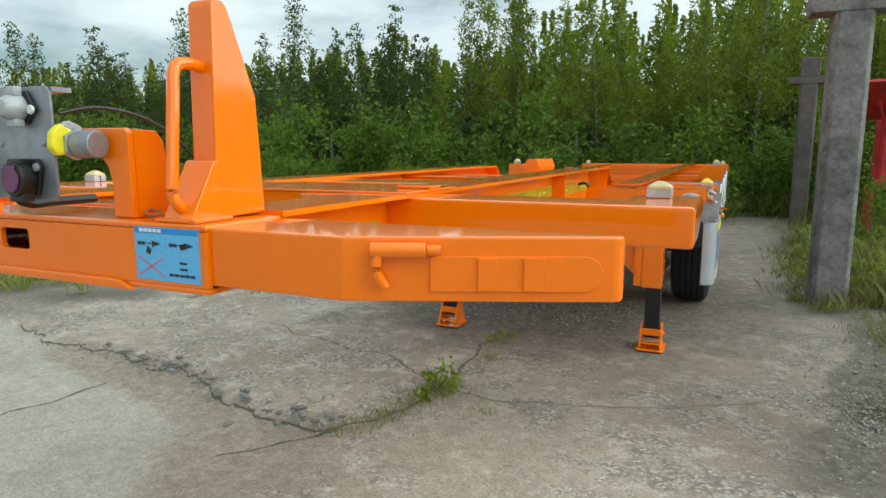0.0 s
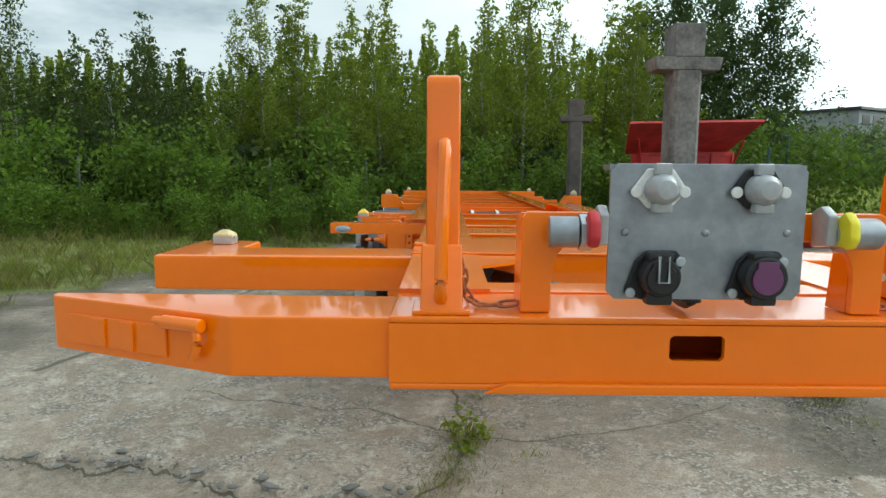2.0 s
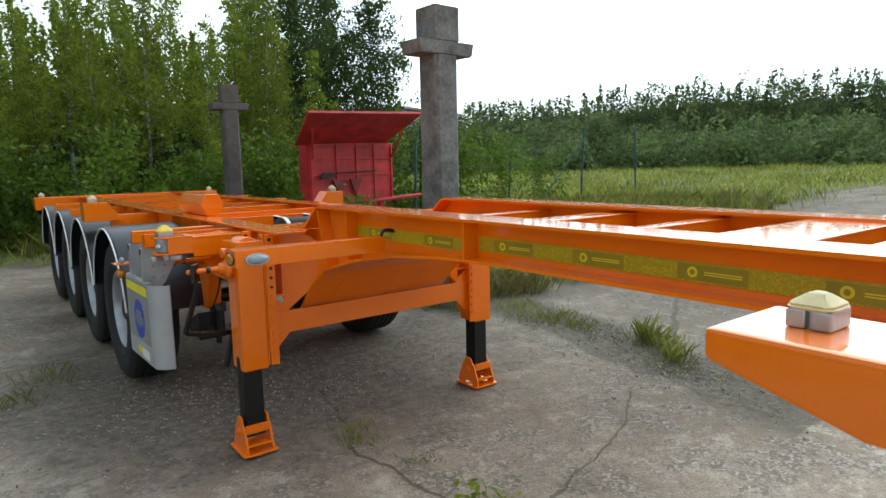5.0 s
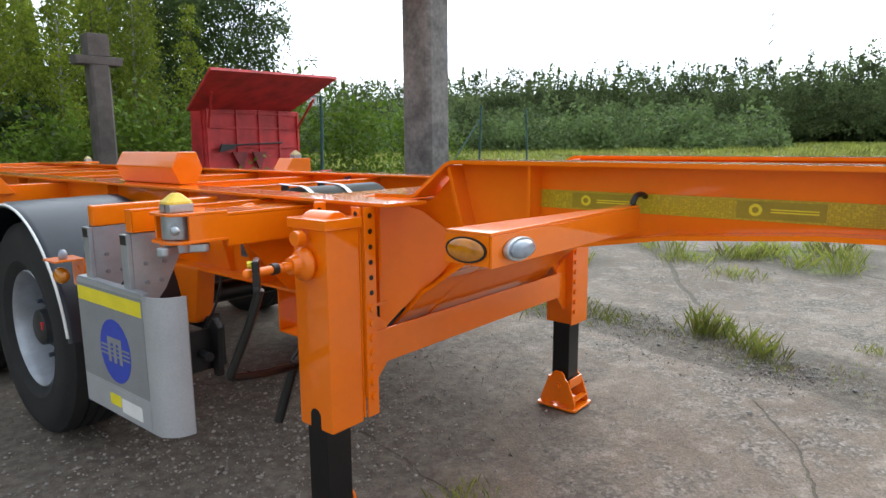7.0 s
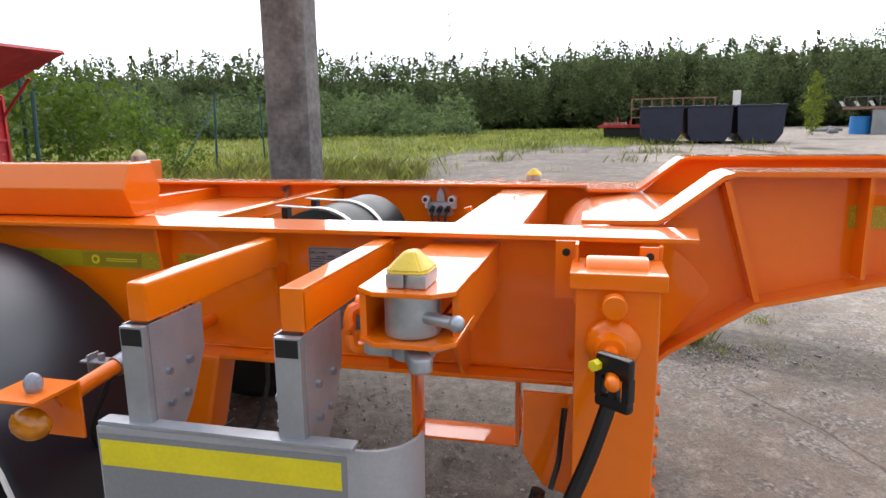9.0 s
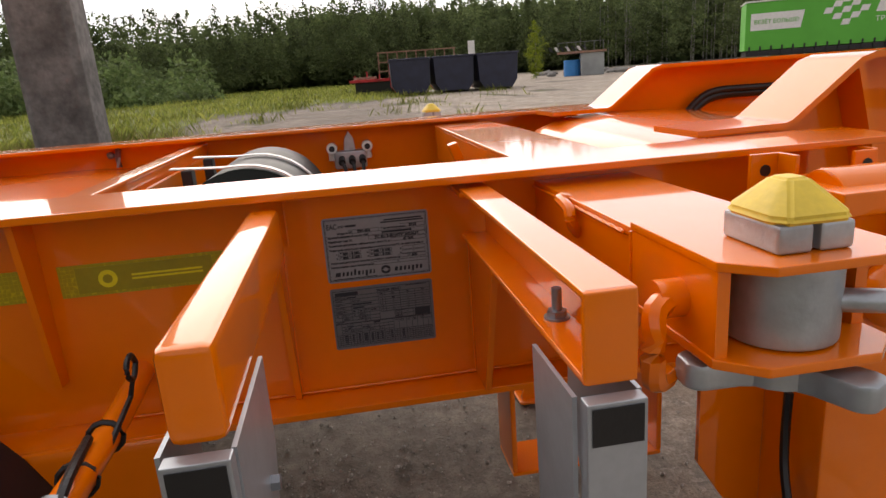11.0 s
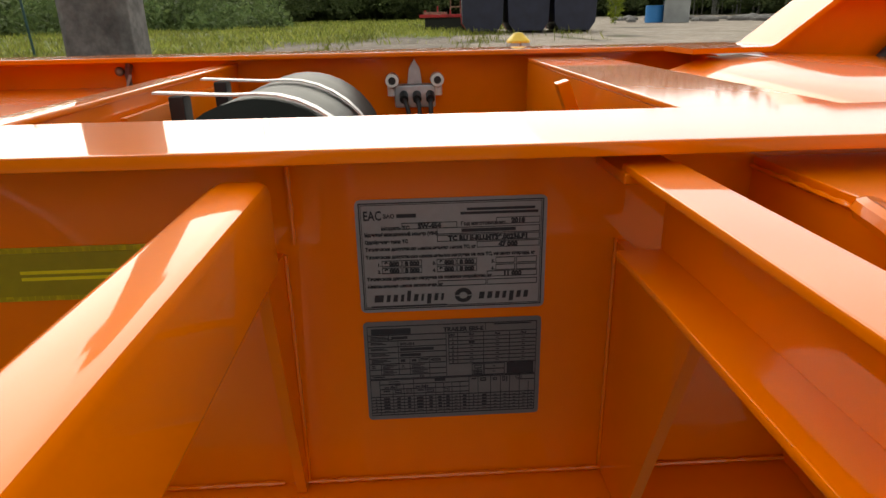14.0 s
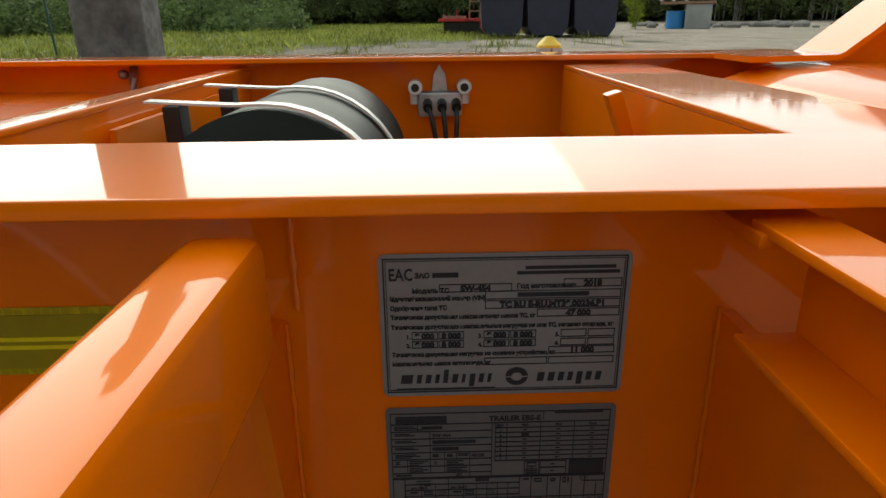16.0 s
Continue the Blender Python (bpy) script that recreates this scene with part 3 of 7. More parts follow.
    vadd = mix(0.35, tc.outputs["Object"], warp.outputs["Color"], "ADD")
    vor = N.new("ShaderNodeTexVoronoi")
    vor.feature = "DISTANCE_TO_EDGE"
    vor.inputs["Scale"].default_value = 0.55
    L.new(vadd.outputs[0], vor.inputs["Vector"])
    hair = ramp(vor.outputs["Distance"], 0.001, 0.006, (1, 1, 1, 1), (0, 0, 0, 1))
    keep = ramp(tex(0.6, 3).outputs["Fac"], 0.52, 0.6)
    hair = mix(1.0, hair.outputs[0], keep.outputs[0], "MULTIPLY")
    slab = mix(calc("MULTIPLY", hair.outputs[0], 0.5).outputs[0], slab.outputs[0], (0.10, 0.095, 0.085))
    slab = mix(crk.outputs[0], slab.outputs[0], mix(small.outputs["Fac"], (0.07, 0.06, 0.045), (0.17, 0.15, 0.115)).outputs[0])
    dirt_shade = attr("dirt")
    # dark blotches: dirt, and the shadow painted in under the trailer
    blot = ramp(mix(0.62, dirt_shade.outputs["Fac"], mid.outputs["Fac"], "LINEAR_LIGHT").outputs[0], 0.10, 0.50)
    slab = mix(calc("MULTIPLY", blot.outputs[0], 0.9).outputs[0], slab.outputs[0], mix(ramp(small.outputs["Fac"], 0.42, 0.62).outputs[0], (0.094, 0.079, 0.063), (0.172, 0.148, 0.121)).outputs[0])
    earth = mix(ramp(small.outputs["Fac"], 0.4, 0.6).outputs[0], (0.070, 0.058, 0.042), (0.165, 0.143, 0.115))
    green = mix(ramp(mid.outputs["Fac"], 0.42, 0.6).outputs[0], (0.115, 0.140, 0.036), (0.185, 0.20, 0.065))
    at = N.new("ShaderNodeAttribute")
    at.attribute_name = "soil"
    edge = mix(0.5, at.outputs["Fac"], small.outputs["Fac"], "LINEAR_LIGHT")
    veg = ramp(edge.outputs[0], 0.66, 0.86)
    dirt = ramp(edge.outputs[0], 0.34, 0.6)
    col = mix(dirt.outputs[0], slab.outputs[0], earth.outputs[0])
    col = mix(veg.outputs[0], col.outputs[0], green.outputs[0])
    L.new(col.outputs[0], b.inputs["Base Color"])
    hsum = mix(worn2.outputs[0], mix(0.5, small.outputs["Fac"], grit.outputs["Fac"]).outputs[0], mix(0.6, small.outputs["Fac"], sep.outputs[0]).outputs[0])
    hcrack = mix(crk.outputs[0], hsum.outputs[0], (0, 0, 0))
    bp = N.new("ShaderNodeBump")
    bp.inputs["Strength"].default_value, bp.inputs["Distance"].default_value = 0.85, 0.018
    L.new(hcrack.outputs[0], bp.inputs["Height"])
    L.new(bp.outputs[0], b.inputs["Normal"])
    return m


ground = part("ground", ground_mesh(), ground_material(), smooth=0)
ground.data.shade_smooth()
tagged(ground, "cracked grey concrete yard with gravel, soil and weeds", "ground", kind="structure")

# ---- the container trailer ----
trailer = thing("container_trailer", "bright orange skeletal container semi-trailer parked on its landing legs", "trailer")


def tp(name, bms, mat=None, parent=None, label="", smooth=35):
    return part(name, bms, mat or ORANGE, parent or trailer, label, smooth)


def both(name, make, mat=None, parent=None, label=""):
    """The same part on the left and, mirrored, on the right."""
    a = tp(name, make(), mat, parent, label)
    b = tp(name, [mirror(q) for q in make()], mat, parent, label)
    return b, a


# front beam: a hollow sleeve with a slot in its face
HX0, HX1, HZ0, HZ1 = -0.058, 0.031, 1.283, 1.325
tp("front_beam", [
    box(-0.512, 0.504, 0.0, 0.20, 1.342, 1.354, 0.004),
    box(-0.512, 0.504, 0.0, 0.20, 1.231, 1.243, 0.004),
    box(-0.512, HX0, 0.0, 0.010, 1.2432, 1.3418), box(HX1, 0.504, 0.0, 0.010, 1.2432, 1.3418),
    box(HX0, HX1, 0.0, 0.010, HZ1, 1.3418), box(HX0, HX1, 0.0, 0.010, 1.2432, HZ0),
    box(-0.512, 0.504, 0.188, 0.198, 1.2435, 1.3415)] +
   [prism([(cx, cz), (cx + sx * 0.006, cz), (cx, cz + sz * 0.006)], 0.0002, 0.0098, "y") for cx, cz, sx, sz in ((HX0, HZ0, 1, 1), (HX1, HZ0, -1, 1), (HX0, HZ1, 1, -1), (HX1, HZ1, -1, -1))])
tp("beam_lip", [prism([(-0.36, 1.228), (0.335, 1.228), (0.29, 1.246), (-0.32, 1.246)], -0.012, -0.001, "y", 0.004)])


def slot_arm():
    poly = [(-0.50, 0.008), (-0.772, 0.008), (-1.160, 0.172), (-1.168, 0.182), (-1.168, 0.20), (-0.50, 0.186)]
    return [prism(poly, 1.247, 1.350, "z", 0.006)]


arm_r, arm_l = both("beam_arm", slot_arm)
FACE_D = Vector((0.388, -0.164, 0)).normalized()
FACE_N = Vector((-0.164, -0.388, 0)).normalized()


def face_pose(u, z, out=0.0):
    """A pose on the arm's slanted face: its x runs to the middle of the trailer, its y up, its z outward."""
    o = Vector((-1.160, 0.172, z)) + u * FACE_D + out * FACE_N
    return Matrix(((FACE_D.x, 0, FACE_N.x, o.x), (FACE_D.y, 0, FACE_N.y, o.y), (0, 1, 0, o.z), (0, 0, 0, 1)))


def stadium(u0, u1, v0, v1, n=8, right=True):
    r = (v1 - v0) / 2
    pts = [(u0 + r + r * math.cos(a), v0 + r + r * math.sin(a)) for a in (math.pi / 2 + math.pi * k / n for k in range(n + 1))]
    return pts + [(u1, v0), (u1, v1)]


def flat_to(m, bm):
    bm.transform(m)
    return bm


def arm_plate():
    return [flat_to(face_pose(0, 1.2985), prism(stadium(0.020, 0.285, -0.034, 0.022), 0.0, 0.005, "z", 0.002))]


def arm_pad(u):
    return lambda: [flat_to(face_pose(u, 1.2985), prism([(0, -0.032), (0.032, -0.032), (0.032, 0.020), (0, 0.020)], 0.004, 0.010, "z", 0.002))]


def arm_handle():
    m = face_pose(0, 1.2985)
    a, b = m @ Vector((0.290, 0.032, 0.013)), m @ Vector((0.375, 0.032, 0.013))
    c, d, e = m @ Vector((0.362, 0.030, 0.014)), m @ Vector((0.366, 0.0, 0.016)), m @ Vector((0.352, -0.026, 0.012))
    return [cyl(a, b, 0.012, bevel=0.003), tube(smooth_path([c, d, e], 4), 0.008)]


def arm_pin():
    m = face_pose(0, 1.2985)
    return [cyl(m @ Vector((0.268, 0.032, 0.011)), m @ Vector((0.289, 0.032, 0.011)), 0.008, bevel=0.002)]


def lock_pin():
    return [cyl((-1.146, 0.19, 1.297), (-1.152, 0.266, 1.297), 0.017, bevel=0.005)]


for k, arm in ((0, arm_l), (1, arm_r)):
    def side(bms, k=k):
        return [mirror(q) for q in bms] if k else bms
    tp("slot_cover", side(arm_plate()), None, arm)
    tp("clamp_pad", side(arm_pad(0.110)()), None, arm)
    tp("clamp_pad", side(arm_pad(0.180)()), None, arm)
    tp("latch_handle", side(arm_handle()), None, arm)
    tp("latch_pin", side(arm_pin()), None, arm)
    if k == 0:
        tp("lock_pin", side(lock_pin()), PINYELLOW, arm, "yellow-capped locking pin")

# gooseneck: two I-beams that step down into the rear frame
TOP = 1.362
DROP = [(0.20, 1.214), (2.30, 1.214), (2.70, 1.203), (3.05, 1.172), (3.40, 1.112), (3.70, 1.035), (3.90, 0.90), (4.06, 0.74)]


def neck_web():
    top = [(4.06, 1.215), (3.925, 1.215), (3.775, TOP - 0.012), (0.20, TOP - 0.012)]
    return [prism(DROP + top, -0.431, -0.421, "x")]


def sheet_along(pts, x0, x1, t):
    """A steel strip bent along points in the y-z plane."""
    bm = bmesh.new()
    rows_ = []
    for i, (y, z) in enumerate(pts):
        a, b = pts[max(i - 1, 0)], pts[min(i + 1, len(pts) - 1)]
        d = Vector((b[0] - a[0], b[1] - a[1])).normalized()
        n = Vector((-d.y, d.x)) * t
        rows_.append([bm.verts.new((x, y + k * n.x, z + k * n.y)) for x, k in ((x0, 0), (x1, 0), (x1, 1), (x0, 1))])
    for p, q in zip(rows_, rows_[1:]):
        for k in range(4):
            bm.faces.new((p[k], p[(k + 1) % 4], q[(k + 1) % 4], q[k]))
    bm.faces.new(rows_[0]), bm.faces.new(rows_[-1][::-1])
    bmesh.ops.recalc_face_normals(bm, faces=bm.faces[:])
    return bm


def neck_top():
    return [sheet_along([(0.20, TOP - 0.012), (3.765, TOP - 0.012), (3.79, TOP - 0.020), (3.925, 1.236), (3.945, 1.228), (4.13, 1.226)], -0.51, -0.335, 0.012)]


def neck_bottom():
    return [sheet_along([(y, z - 0.012) for y, z in DROP], -0.51, -0.335, 0.012)]


both("neck_web", neck_web)
both("neck_top_flange", neck_top)
both("neck_bottom_flange", neck_bottom)
for y, zb in ((0.96, 1.214), (2.54, 1.208), (3.465, 1.105)):
    both("neck_rib", lambda: [box(-0.50, -0.4315, y, y + 0.010, zb, TOP - 0.013)])


both("neck_rib", lambda: [prism([(3.780, TOP - 0.020), (3.792, TOP - 0.026), (3.703, 1.035), (3.691, 1.040)], -0.50, -0.4315, "x")])


def neck_curve():
    """The rounded plate that leads from the gooseneck out to the rear frame."""
    pts = [(-0.432, 3.80), (-0.443, 3.86), (-0.483, 3.925), (-0.545, 3.975), (-0.625, 4.00)]
    bm = bmesh.new()
    rings = []
    for i, (x, y) in enumerate(pts):
        zb, zt = 1.035 - 0.28 * i / 4, (1.06, 1.13, 1.185, 1.213, 1.213)[i]
        rings.append([bm.verts.new(p) for p in ((x, y, zb), (x, y, zt), (x + 0.008, y + 0.008, zt), (x + 0.008, y + 0.008, zb))])
    for p, q in zip(rings, rings[1:]):
        for k in range(4):
            bm.faces.new((p[k], p[(k + 1) % 4], q[(k + 1) % 4], q[k]))
    bm.faces.new(rings[0]), bm.faces.new(rings[-1][::-1])
    bmesh.ops.recalc_face_normals(bm, faces=bm.faces[:])
    return [bm]


both("neck_side_plate", neck_curve)
# the curved cover between the two rear beams
COVER = [(3.60, 1.196), (3.75, 1.208), (3.9, 1.212), (3.985, 1.210), (4.085, 1.198), (4.155, 1.174), (4.2, 1.135), (4.215, 1.08)]
tp("tunnel_cover", [sheet_along(COVER, -0.414, 0.414, 0.010)])
tp("neck_floor_plate", [sheet_along([(3.05, 1.160), (3.40, 1.100), (3.70, 1.022), (3.90, 0.887), (4.04, 0.74)], -0.335, 0.335, 0.008)])

# covers and cross members of the gooseneck
tp("cover_plate", [box(-0.515, 0.515, 0.715, 1.04, TOP - 0.001, TOP + 0.005, 0.002), box(-0.335, 0.335, 0.72, 0.73, 1.22, TOP - 0.002), box(-0.335, 0.335, 1.025, 1.035, 1.22, TOP - 0.002)])
for sx in (-1, 1):
    tp("cover_pad", [box(sx * 0.46 - 0.055, sx * 0.46 + 0.055, 0.86, 0.93, TOP + 0.005, TOP + 0.015, 0.003)])
for y0, y1, z in ((1.10, 1.27, 1.352), (1.40, 1.66, 1.352), (1.98, 2.05, 1.335), (2.42, 2.56, 1.335), (2.95, 3.02, 1.325)):
    tp("cross_member", [box(-0.420, 0.420, y0, y1, z - 0.008, z, 0.003), box(-0.420, 0.420, y0 + 0.01, y0 + 0.018, 1.225, z - 0.008)])
tp("front_cross_plate", [box(-0.335, 0.335, 0.20, 0.30, TOP - 0.014, TOP - 0.004, 0.003)])
for sx in (-1, 1):
    g = prism([(0.335, 0.52), (0.335, 0.72), (0.20, 0.72), (0.21, 0.66), (0.26, 0.58)], TOP - 0.010, TOP - 0.002, "z")
    tp("corner_gusset", [mirror(g) if sx < 0 else g])


def weld(p, q, r=0.0022, seed=1):
    """A lumpy weld bead from p to q."""
    p, q = Vector(p), Vector(q)
    n = max(4, int((q - p).length / 0.007))
    bm = tube([p.lerp(q, k / n) for k in range(n + 1)], r, 6)
    bm.verts.ensure_lookup_table()
    for i, v in enumerate(bm.verts):
        c = p.lerp(q, (i // 6) / n)
        v.co = c + (v.co - c) * (0.75 + 0.5 * (0.5 + 0.5 * math.sin(1.9 * (i // 6) + seed)) + 0.3 * noise.noise(c * 90))
    return bm


for s, pts in enumerate((((-0.636, 4.92, 0.874), (-0.636, 4.12, 0.874)), ((-0.636, 5.23, 0.874), (-0.636, 4.93, 0.874)), ((-0.6345, 4.905, 0.875), (-0.6345, 4.905, 1.12)), ((-0.6345, 4.607, 0.875), (-0.6345, 4.607, 1.125)),
                         ((-0.6345, 4.925, 1.213), (-0.6345, 4.63, 1.213)), ((-0.6345, 4.896, 1.13), (-0.6345, 4.896, 1.20)),
                         ((-1.0, 4.4935, 1.12), (-1.0, 4.4935, 1.195)), ((-0.64, 4.4935, 1.19), (-0.98, 4.4935, 1.19)), ((-0.634, 3.99, 1.21), (-0.634, 4.32, 1.21)), ((-0.433, 2.545, 1.22), (-0.433, 2.545, 1.34)))):
    tp("weld_seam", [weld(*pts, seed=s)])

# second bolster with its corner locks
both("bolster", lambda: [box(-1.06, -0.425, 0.748, 0.94, 1.251, 1.350, 0.008)])


def bolster_end():
    return [prism([(0.748, 1.251), (0.748, 1.350), (1.125, 1.350), (1.125, 1.305), (0.93, 1.251)], -1.240, -1.045, "x", 0.010)]


both("bolster_end", bolster_end)


def twist_lock(x, y, z, full, cap_mat, tall=0.066, k=1.0):
    """A container lock: head with its plastic cap; where it is open to view, also its barrel, handle and wing nut."""
    lock = tp("twist_lock", [box(x - k * 0.043, x + k * 0.043, y - k * 0.038, y - k * 0.003, z, z + 0.026, 0.004), box(x - k * 0.043, x + k * 0.043, y + k * 0.003, y + k * 0.038, z, z + 0.026, 0.004), box(x - k * 0.030, x + k * 0.030, y - k * 0.028, y + k * 0.028, z, z + 0.024)], CAST, None, "cast steel container lock")
    cap = prism([(x - k * 0.046, y - k * 0.030), (x - k * 0.030, y - k * 0.041), (x + k * 0.030, y - k * 0.041), (x + k * 0.046, y - k * 0.030), (x + k * 0.046, y + k * 0.030), (x + k * 0.030, y + k * 0.041), (x - k * 0.030, y + k * 0.041), (x - k * 0.046, y + k * 0.030)], z + 0.025, z + 0.031, "z")
    top = bmesh.ops.extrude_discrete_faces(cap, faces=[max(cap.faces, key=lambda f: f.calc_center_median().z)])["faces"][0]
    for v in top.verts:
        v.co = Vector((x + (v.co.x - x) * 0.30, y + (v.co.y - y) * 0.30, z + tall))
    bmesh.ops.remove_doubles(cap, verts=cap.verts[:], dist=1e-5)
    bmesh.ops.bevel(cap, geom=cap.edges[:], offset=0.003, segments=2, affect="EDGES")
    tp("lock_cap", [cap], cap_mat, lock, "yellow plastic lock cap")
    if full:
        s = -1 if x < 0 else 1
        tp("lock_barrel", [cyl((x, y, z - 0.088), (x, y, z - 0.010), 0.050, n=28, bevel=0.004)], CAST, lock)
        tp("lock_handle", [cyl((x + s * 0.03, y - 0.03, z - 0.050), (x + s * 0.055, y - 0.085, z - 0.050), 0.011), ball((x + s * 0.058, y - 0.092, z - 0.050), 0.0145)], CAST, lock, "cast steel lock handle")
        wing = []
        for a in (85, 205, 325):
            m = Matrix.Translation((x, y, z - 0.134)) @ pose(0, 0, 0, 0, 0, a)
            wing.append(prism([(0.0, -0.028), (0.045, -0.019), (0.082, -0.021), (0.094, -0.012), (0.094, 0.012), (0.082, 0.021), (0.045, 0.019), (0.0, 0.028)], 0, 0.028, "z", 0.006, m))
        wing.append(cyl((x, y, z - 0.132), (x, y, z - 0.099), 0.040, bevel=0.003))
        tp("wing_nut", wing, CAST, lock, "cast three-winged lock nut")
    return lock


for sx in (-1, 1):
    twist_lock(sx * 1.132, 1.027, 1.350, False, CREAMCAP, 0.046, 0.74)

# rear frame
RT = 1.227


def rear_web():
    return [prism([(3.99, 0.87), (3.99, RT - 0.012), (11.15, RT - 0.012), (11.15, 1.02), (5.3, 0.87)], -0.632, -0.622, "x")]


def rear_top():
    return [prism([(-0.705, 3.872), (-0.535, 3.852), (-0.535, 11.15), (-0.705, 11.15)], RT - 0.012, RT, "z", 0.002)]


def rear_bottom():
    return [box(-0.70, -0.55, 3.99, 5.35, 0.858, 0.870, 0.002), prism([(5.35, 0.858), (5.35, 0.870), (11.15, 1.02), (11.15, 1.008)], -0.70, -0.55, "x")]


for pair in (both("rear_web", rear_web), both("rear_top_flange", rear_top)):
    pair[0].location.z = 0.010
both("rear_bottom_flange", rear_bottom)
for y in (5.26, 6.0, 7.4, 8.7, 10.0):
    both("rear_rib", lambda: [prism([(-0.69, RT - 0.013), (-0.633, RT - 0.013), (-0.633, 0.95), (-0.66, 0.95)], y, y + 0.010, "y")])


def plain_gusset(y, w):
    out = 0.10 if y < 4.8 else 0.0
    return lambda: [prism([(-0.633, 0.871), (-0.648 - 0.6 * out, 0.871), (-0.705 - out, 1.122), (-0.633, 1.122)], y, y + w, "y")]


both("web_gusset", plain_gusset(4.596, 0.010))
both("web_gusset", plain_gusset(4.906, 0.010))

# cross members of the rear frame
tp("cross_channel", [box(-0.535, 0.535, 4.29, 4.48, RT - 0.022, RT - 0.012, 0.003), box(-0.535, 0.535, 4.470, 4.480, 1.06, RT - 0.022), box(-0.535, 0.535, 4.29, 4.30, 1.06, RT - 0.022)])
tp("cable_stub", [prism([(4.482, 1.13), (4.505, 1.13), (4.535, 1.205), (4.512, 1.212)], -0.055, -0.025, "x", 0.003)])
for y0, w, z in ((5.245, 0.045, RT - 0.014), (5.9, 0.05, RT - 0.02), (6.55, 0.22, RT - 0.016), (7.3, 0.05, RT - 0.02), (8.1, 0.2, RT - 0.016), (9.0, 0.05, RT - 0.02), (9.9, 0.2, RT - 0.016), (10.6, 0.05, RT - 0.02)):
    tp("cross_member", [box(-0.621, 0.621, y0, y0 + w, z - 0.010, z, 0.003), box(-0.621, 0.621, y0 + 0.004, y0 + 0.012, 0.98, z - 0.010)])
tp("inner_floor_plate", [sheet_along([(5.30, 1.13), (5.6, 1.15), (6.5, 1.15)], -0.62, 0.62, 0.008)])


def outer_bracket(y0, y1, z0, z1):
    return lambda: [box(-1.20, -0.690, y0, y1, z0, z1, 0.009)]


def open_channel(y0, y1, z0, z1):
    """A channel with its open side to the rear, closed by a plate at its end."""
    return lambda: [box(-1.20, -0.690, y0, y1, z1 - 0.007, z1, 0.002), box(-1.20, -0.690, y0, y1, z0, z0 + 0.007, 0.002), box(-1.20, -0.690, y0, y0 + 0.007, z0 + 0.0072, z1 - 0.0072), box(-1.202, -1.194, y0, y1, z0, z1, 0.003), box(-0.71, -0.632, y0 - 0.004, y1 + 0.004, z1 - 0.013, z1 - 0.004, 0.002)]


both("guard_tube", open_channel(4.581, 4.626, 1.128, 1.207))
both("guard_tube", outer_bracket(4.897, 4.941, 1.124, 1.203))


def lock_bracket():
    """The boxed arm that carries the middle container lock."""
    tip = [(-1.0, 4.32), (-1.165, 4.32), (-1.195, 4.355), (-1.195, 4.46), (-1.165, 4.495), (-1.0, 4.495)]
    return [box(-1.0, -0.633, 4.325, 4.49, 1.186, 1.197, 0.002)], [box(-1.0, -0.633, 4.326, 4.338, 1.085, 1.1855)], [box(-1.0, -0.633, 4.477, 4.489, 1.085, 1.1855)], tip


for i in range(3):
    both("bracket_plate", lambda: lock_bracket()[i])
both("lock_plate", lambda: [prism(lock_bracket()[3], 1.1965, 1.206, "z", 0.002)])
both("lock_plate", lambda: [prism(lock_bracket()[3], 1.107, 1.117, "z", 0.002)])
both("lock_wall", lambda: [box(-1.135, -1.0, 4.322, 4.334, 1.116, 1.197)])
both("lock_wall", lambda: [box(-1.165, -1.0, 4.481, 4.493, 1.116, 1.197)])
both("bracket_rib", lambda: [prism([(-0.71, 0.871), (-0.633, 0.871), (-0.633, 1.084), (-0.90, 1.084)], 4.40, 4.41, "y")])
both("lashing_lug", lambda: [tube(smooth_path([(-0.786, 4.487, 1.192), (-0.796, 4.503, 1.196), (-0.832, 4.503, 1.188), (-0.838, 4.502, 1.170), (-0.826, 4.488, 1.152)], 4), 0.008, 8)])
for sx in (-1, 1):
    lk = twist_lock(sx * 1.130, 4.407, 1.206, True, YELLOWCAP, 0.060, 0.95)
    tp("shackle", [tube(smooth_path([(sx * 1.105, 4.496, 1.155), (sx * 1.120, 4.525, 1.150), (sx * 1.125, 4.53, 1.115), (sx * 1.120, 4.525, 1.08), (sx * 1.105, 4.505, 1.075)], 4), 0.012, 8), cyl((sx * 1.105, 4.49, 1.155), (sx * 1.105, 4.52, 1.155), 0.019)])
for yy, zz in ((6.76, 1.31), (10.95, RT + 0.006)):
    for sx in (-1, 1):
        if zz > 1.25:
            tp("raised_bolster", [prism([(sx * 0.92, 1.15), (sx * 1.21, 1.15), (sx * 1.21, zz), (sx * 1.03, zz)] if sx > 0 else [(-0.92, 1.15), (-1.03, zz), (-1.21, zz), (-1.21, 1.15)], yy - 0.09, yy + 0.09, "y", 0.004)])
            a0, a1 = sorted((sx * 0.633, sx * 1.0))
            tp("bolster_tube", [box(a0, a1, yy - 0.06, yy + 0.06, 1.08, 1.20, 0.005)])
        twist_lock(sx * 1.130, yy, zz, False, CREAMCAP, 0.062, 0.8)
tp("rear_bolster", [box(-1.22, 1.22, 10.85, 11.18, 1.06, RT + 0.006, 0.008)])
for yy in (8.0, 9.3):
    for sx in (-1, 1):
        a0, a1 = sorted((sx * 0.633, sx * 1.15))
        tp("bolster_tube", [box(a0, a1, yy, yy + 0.05, 1.13, 1.20, 0.004)])

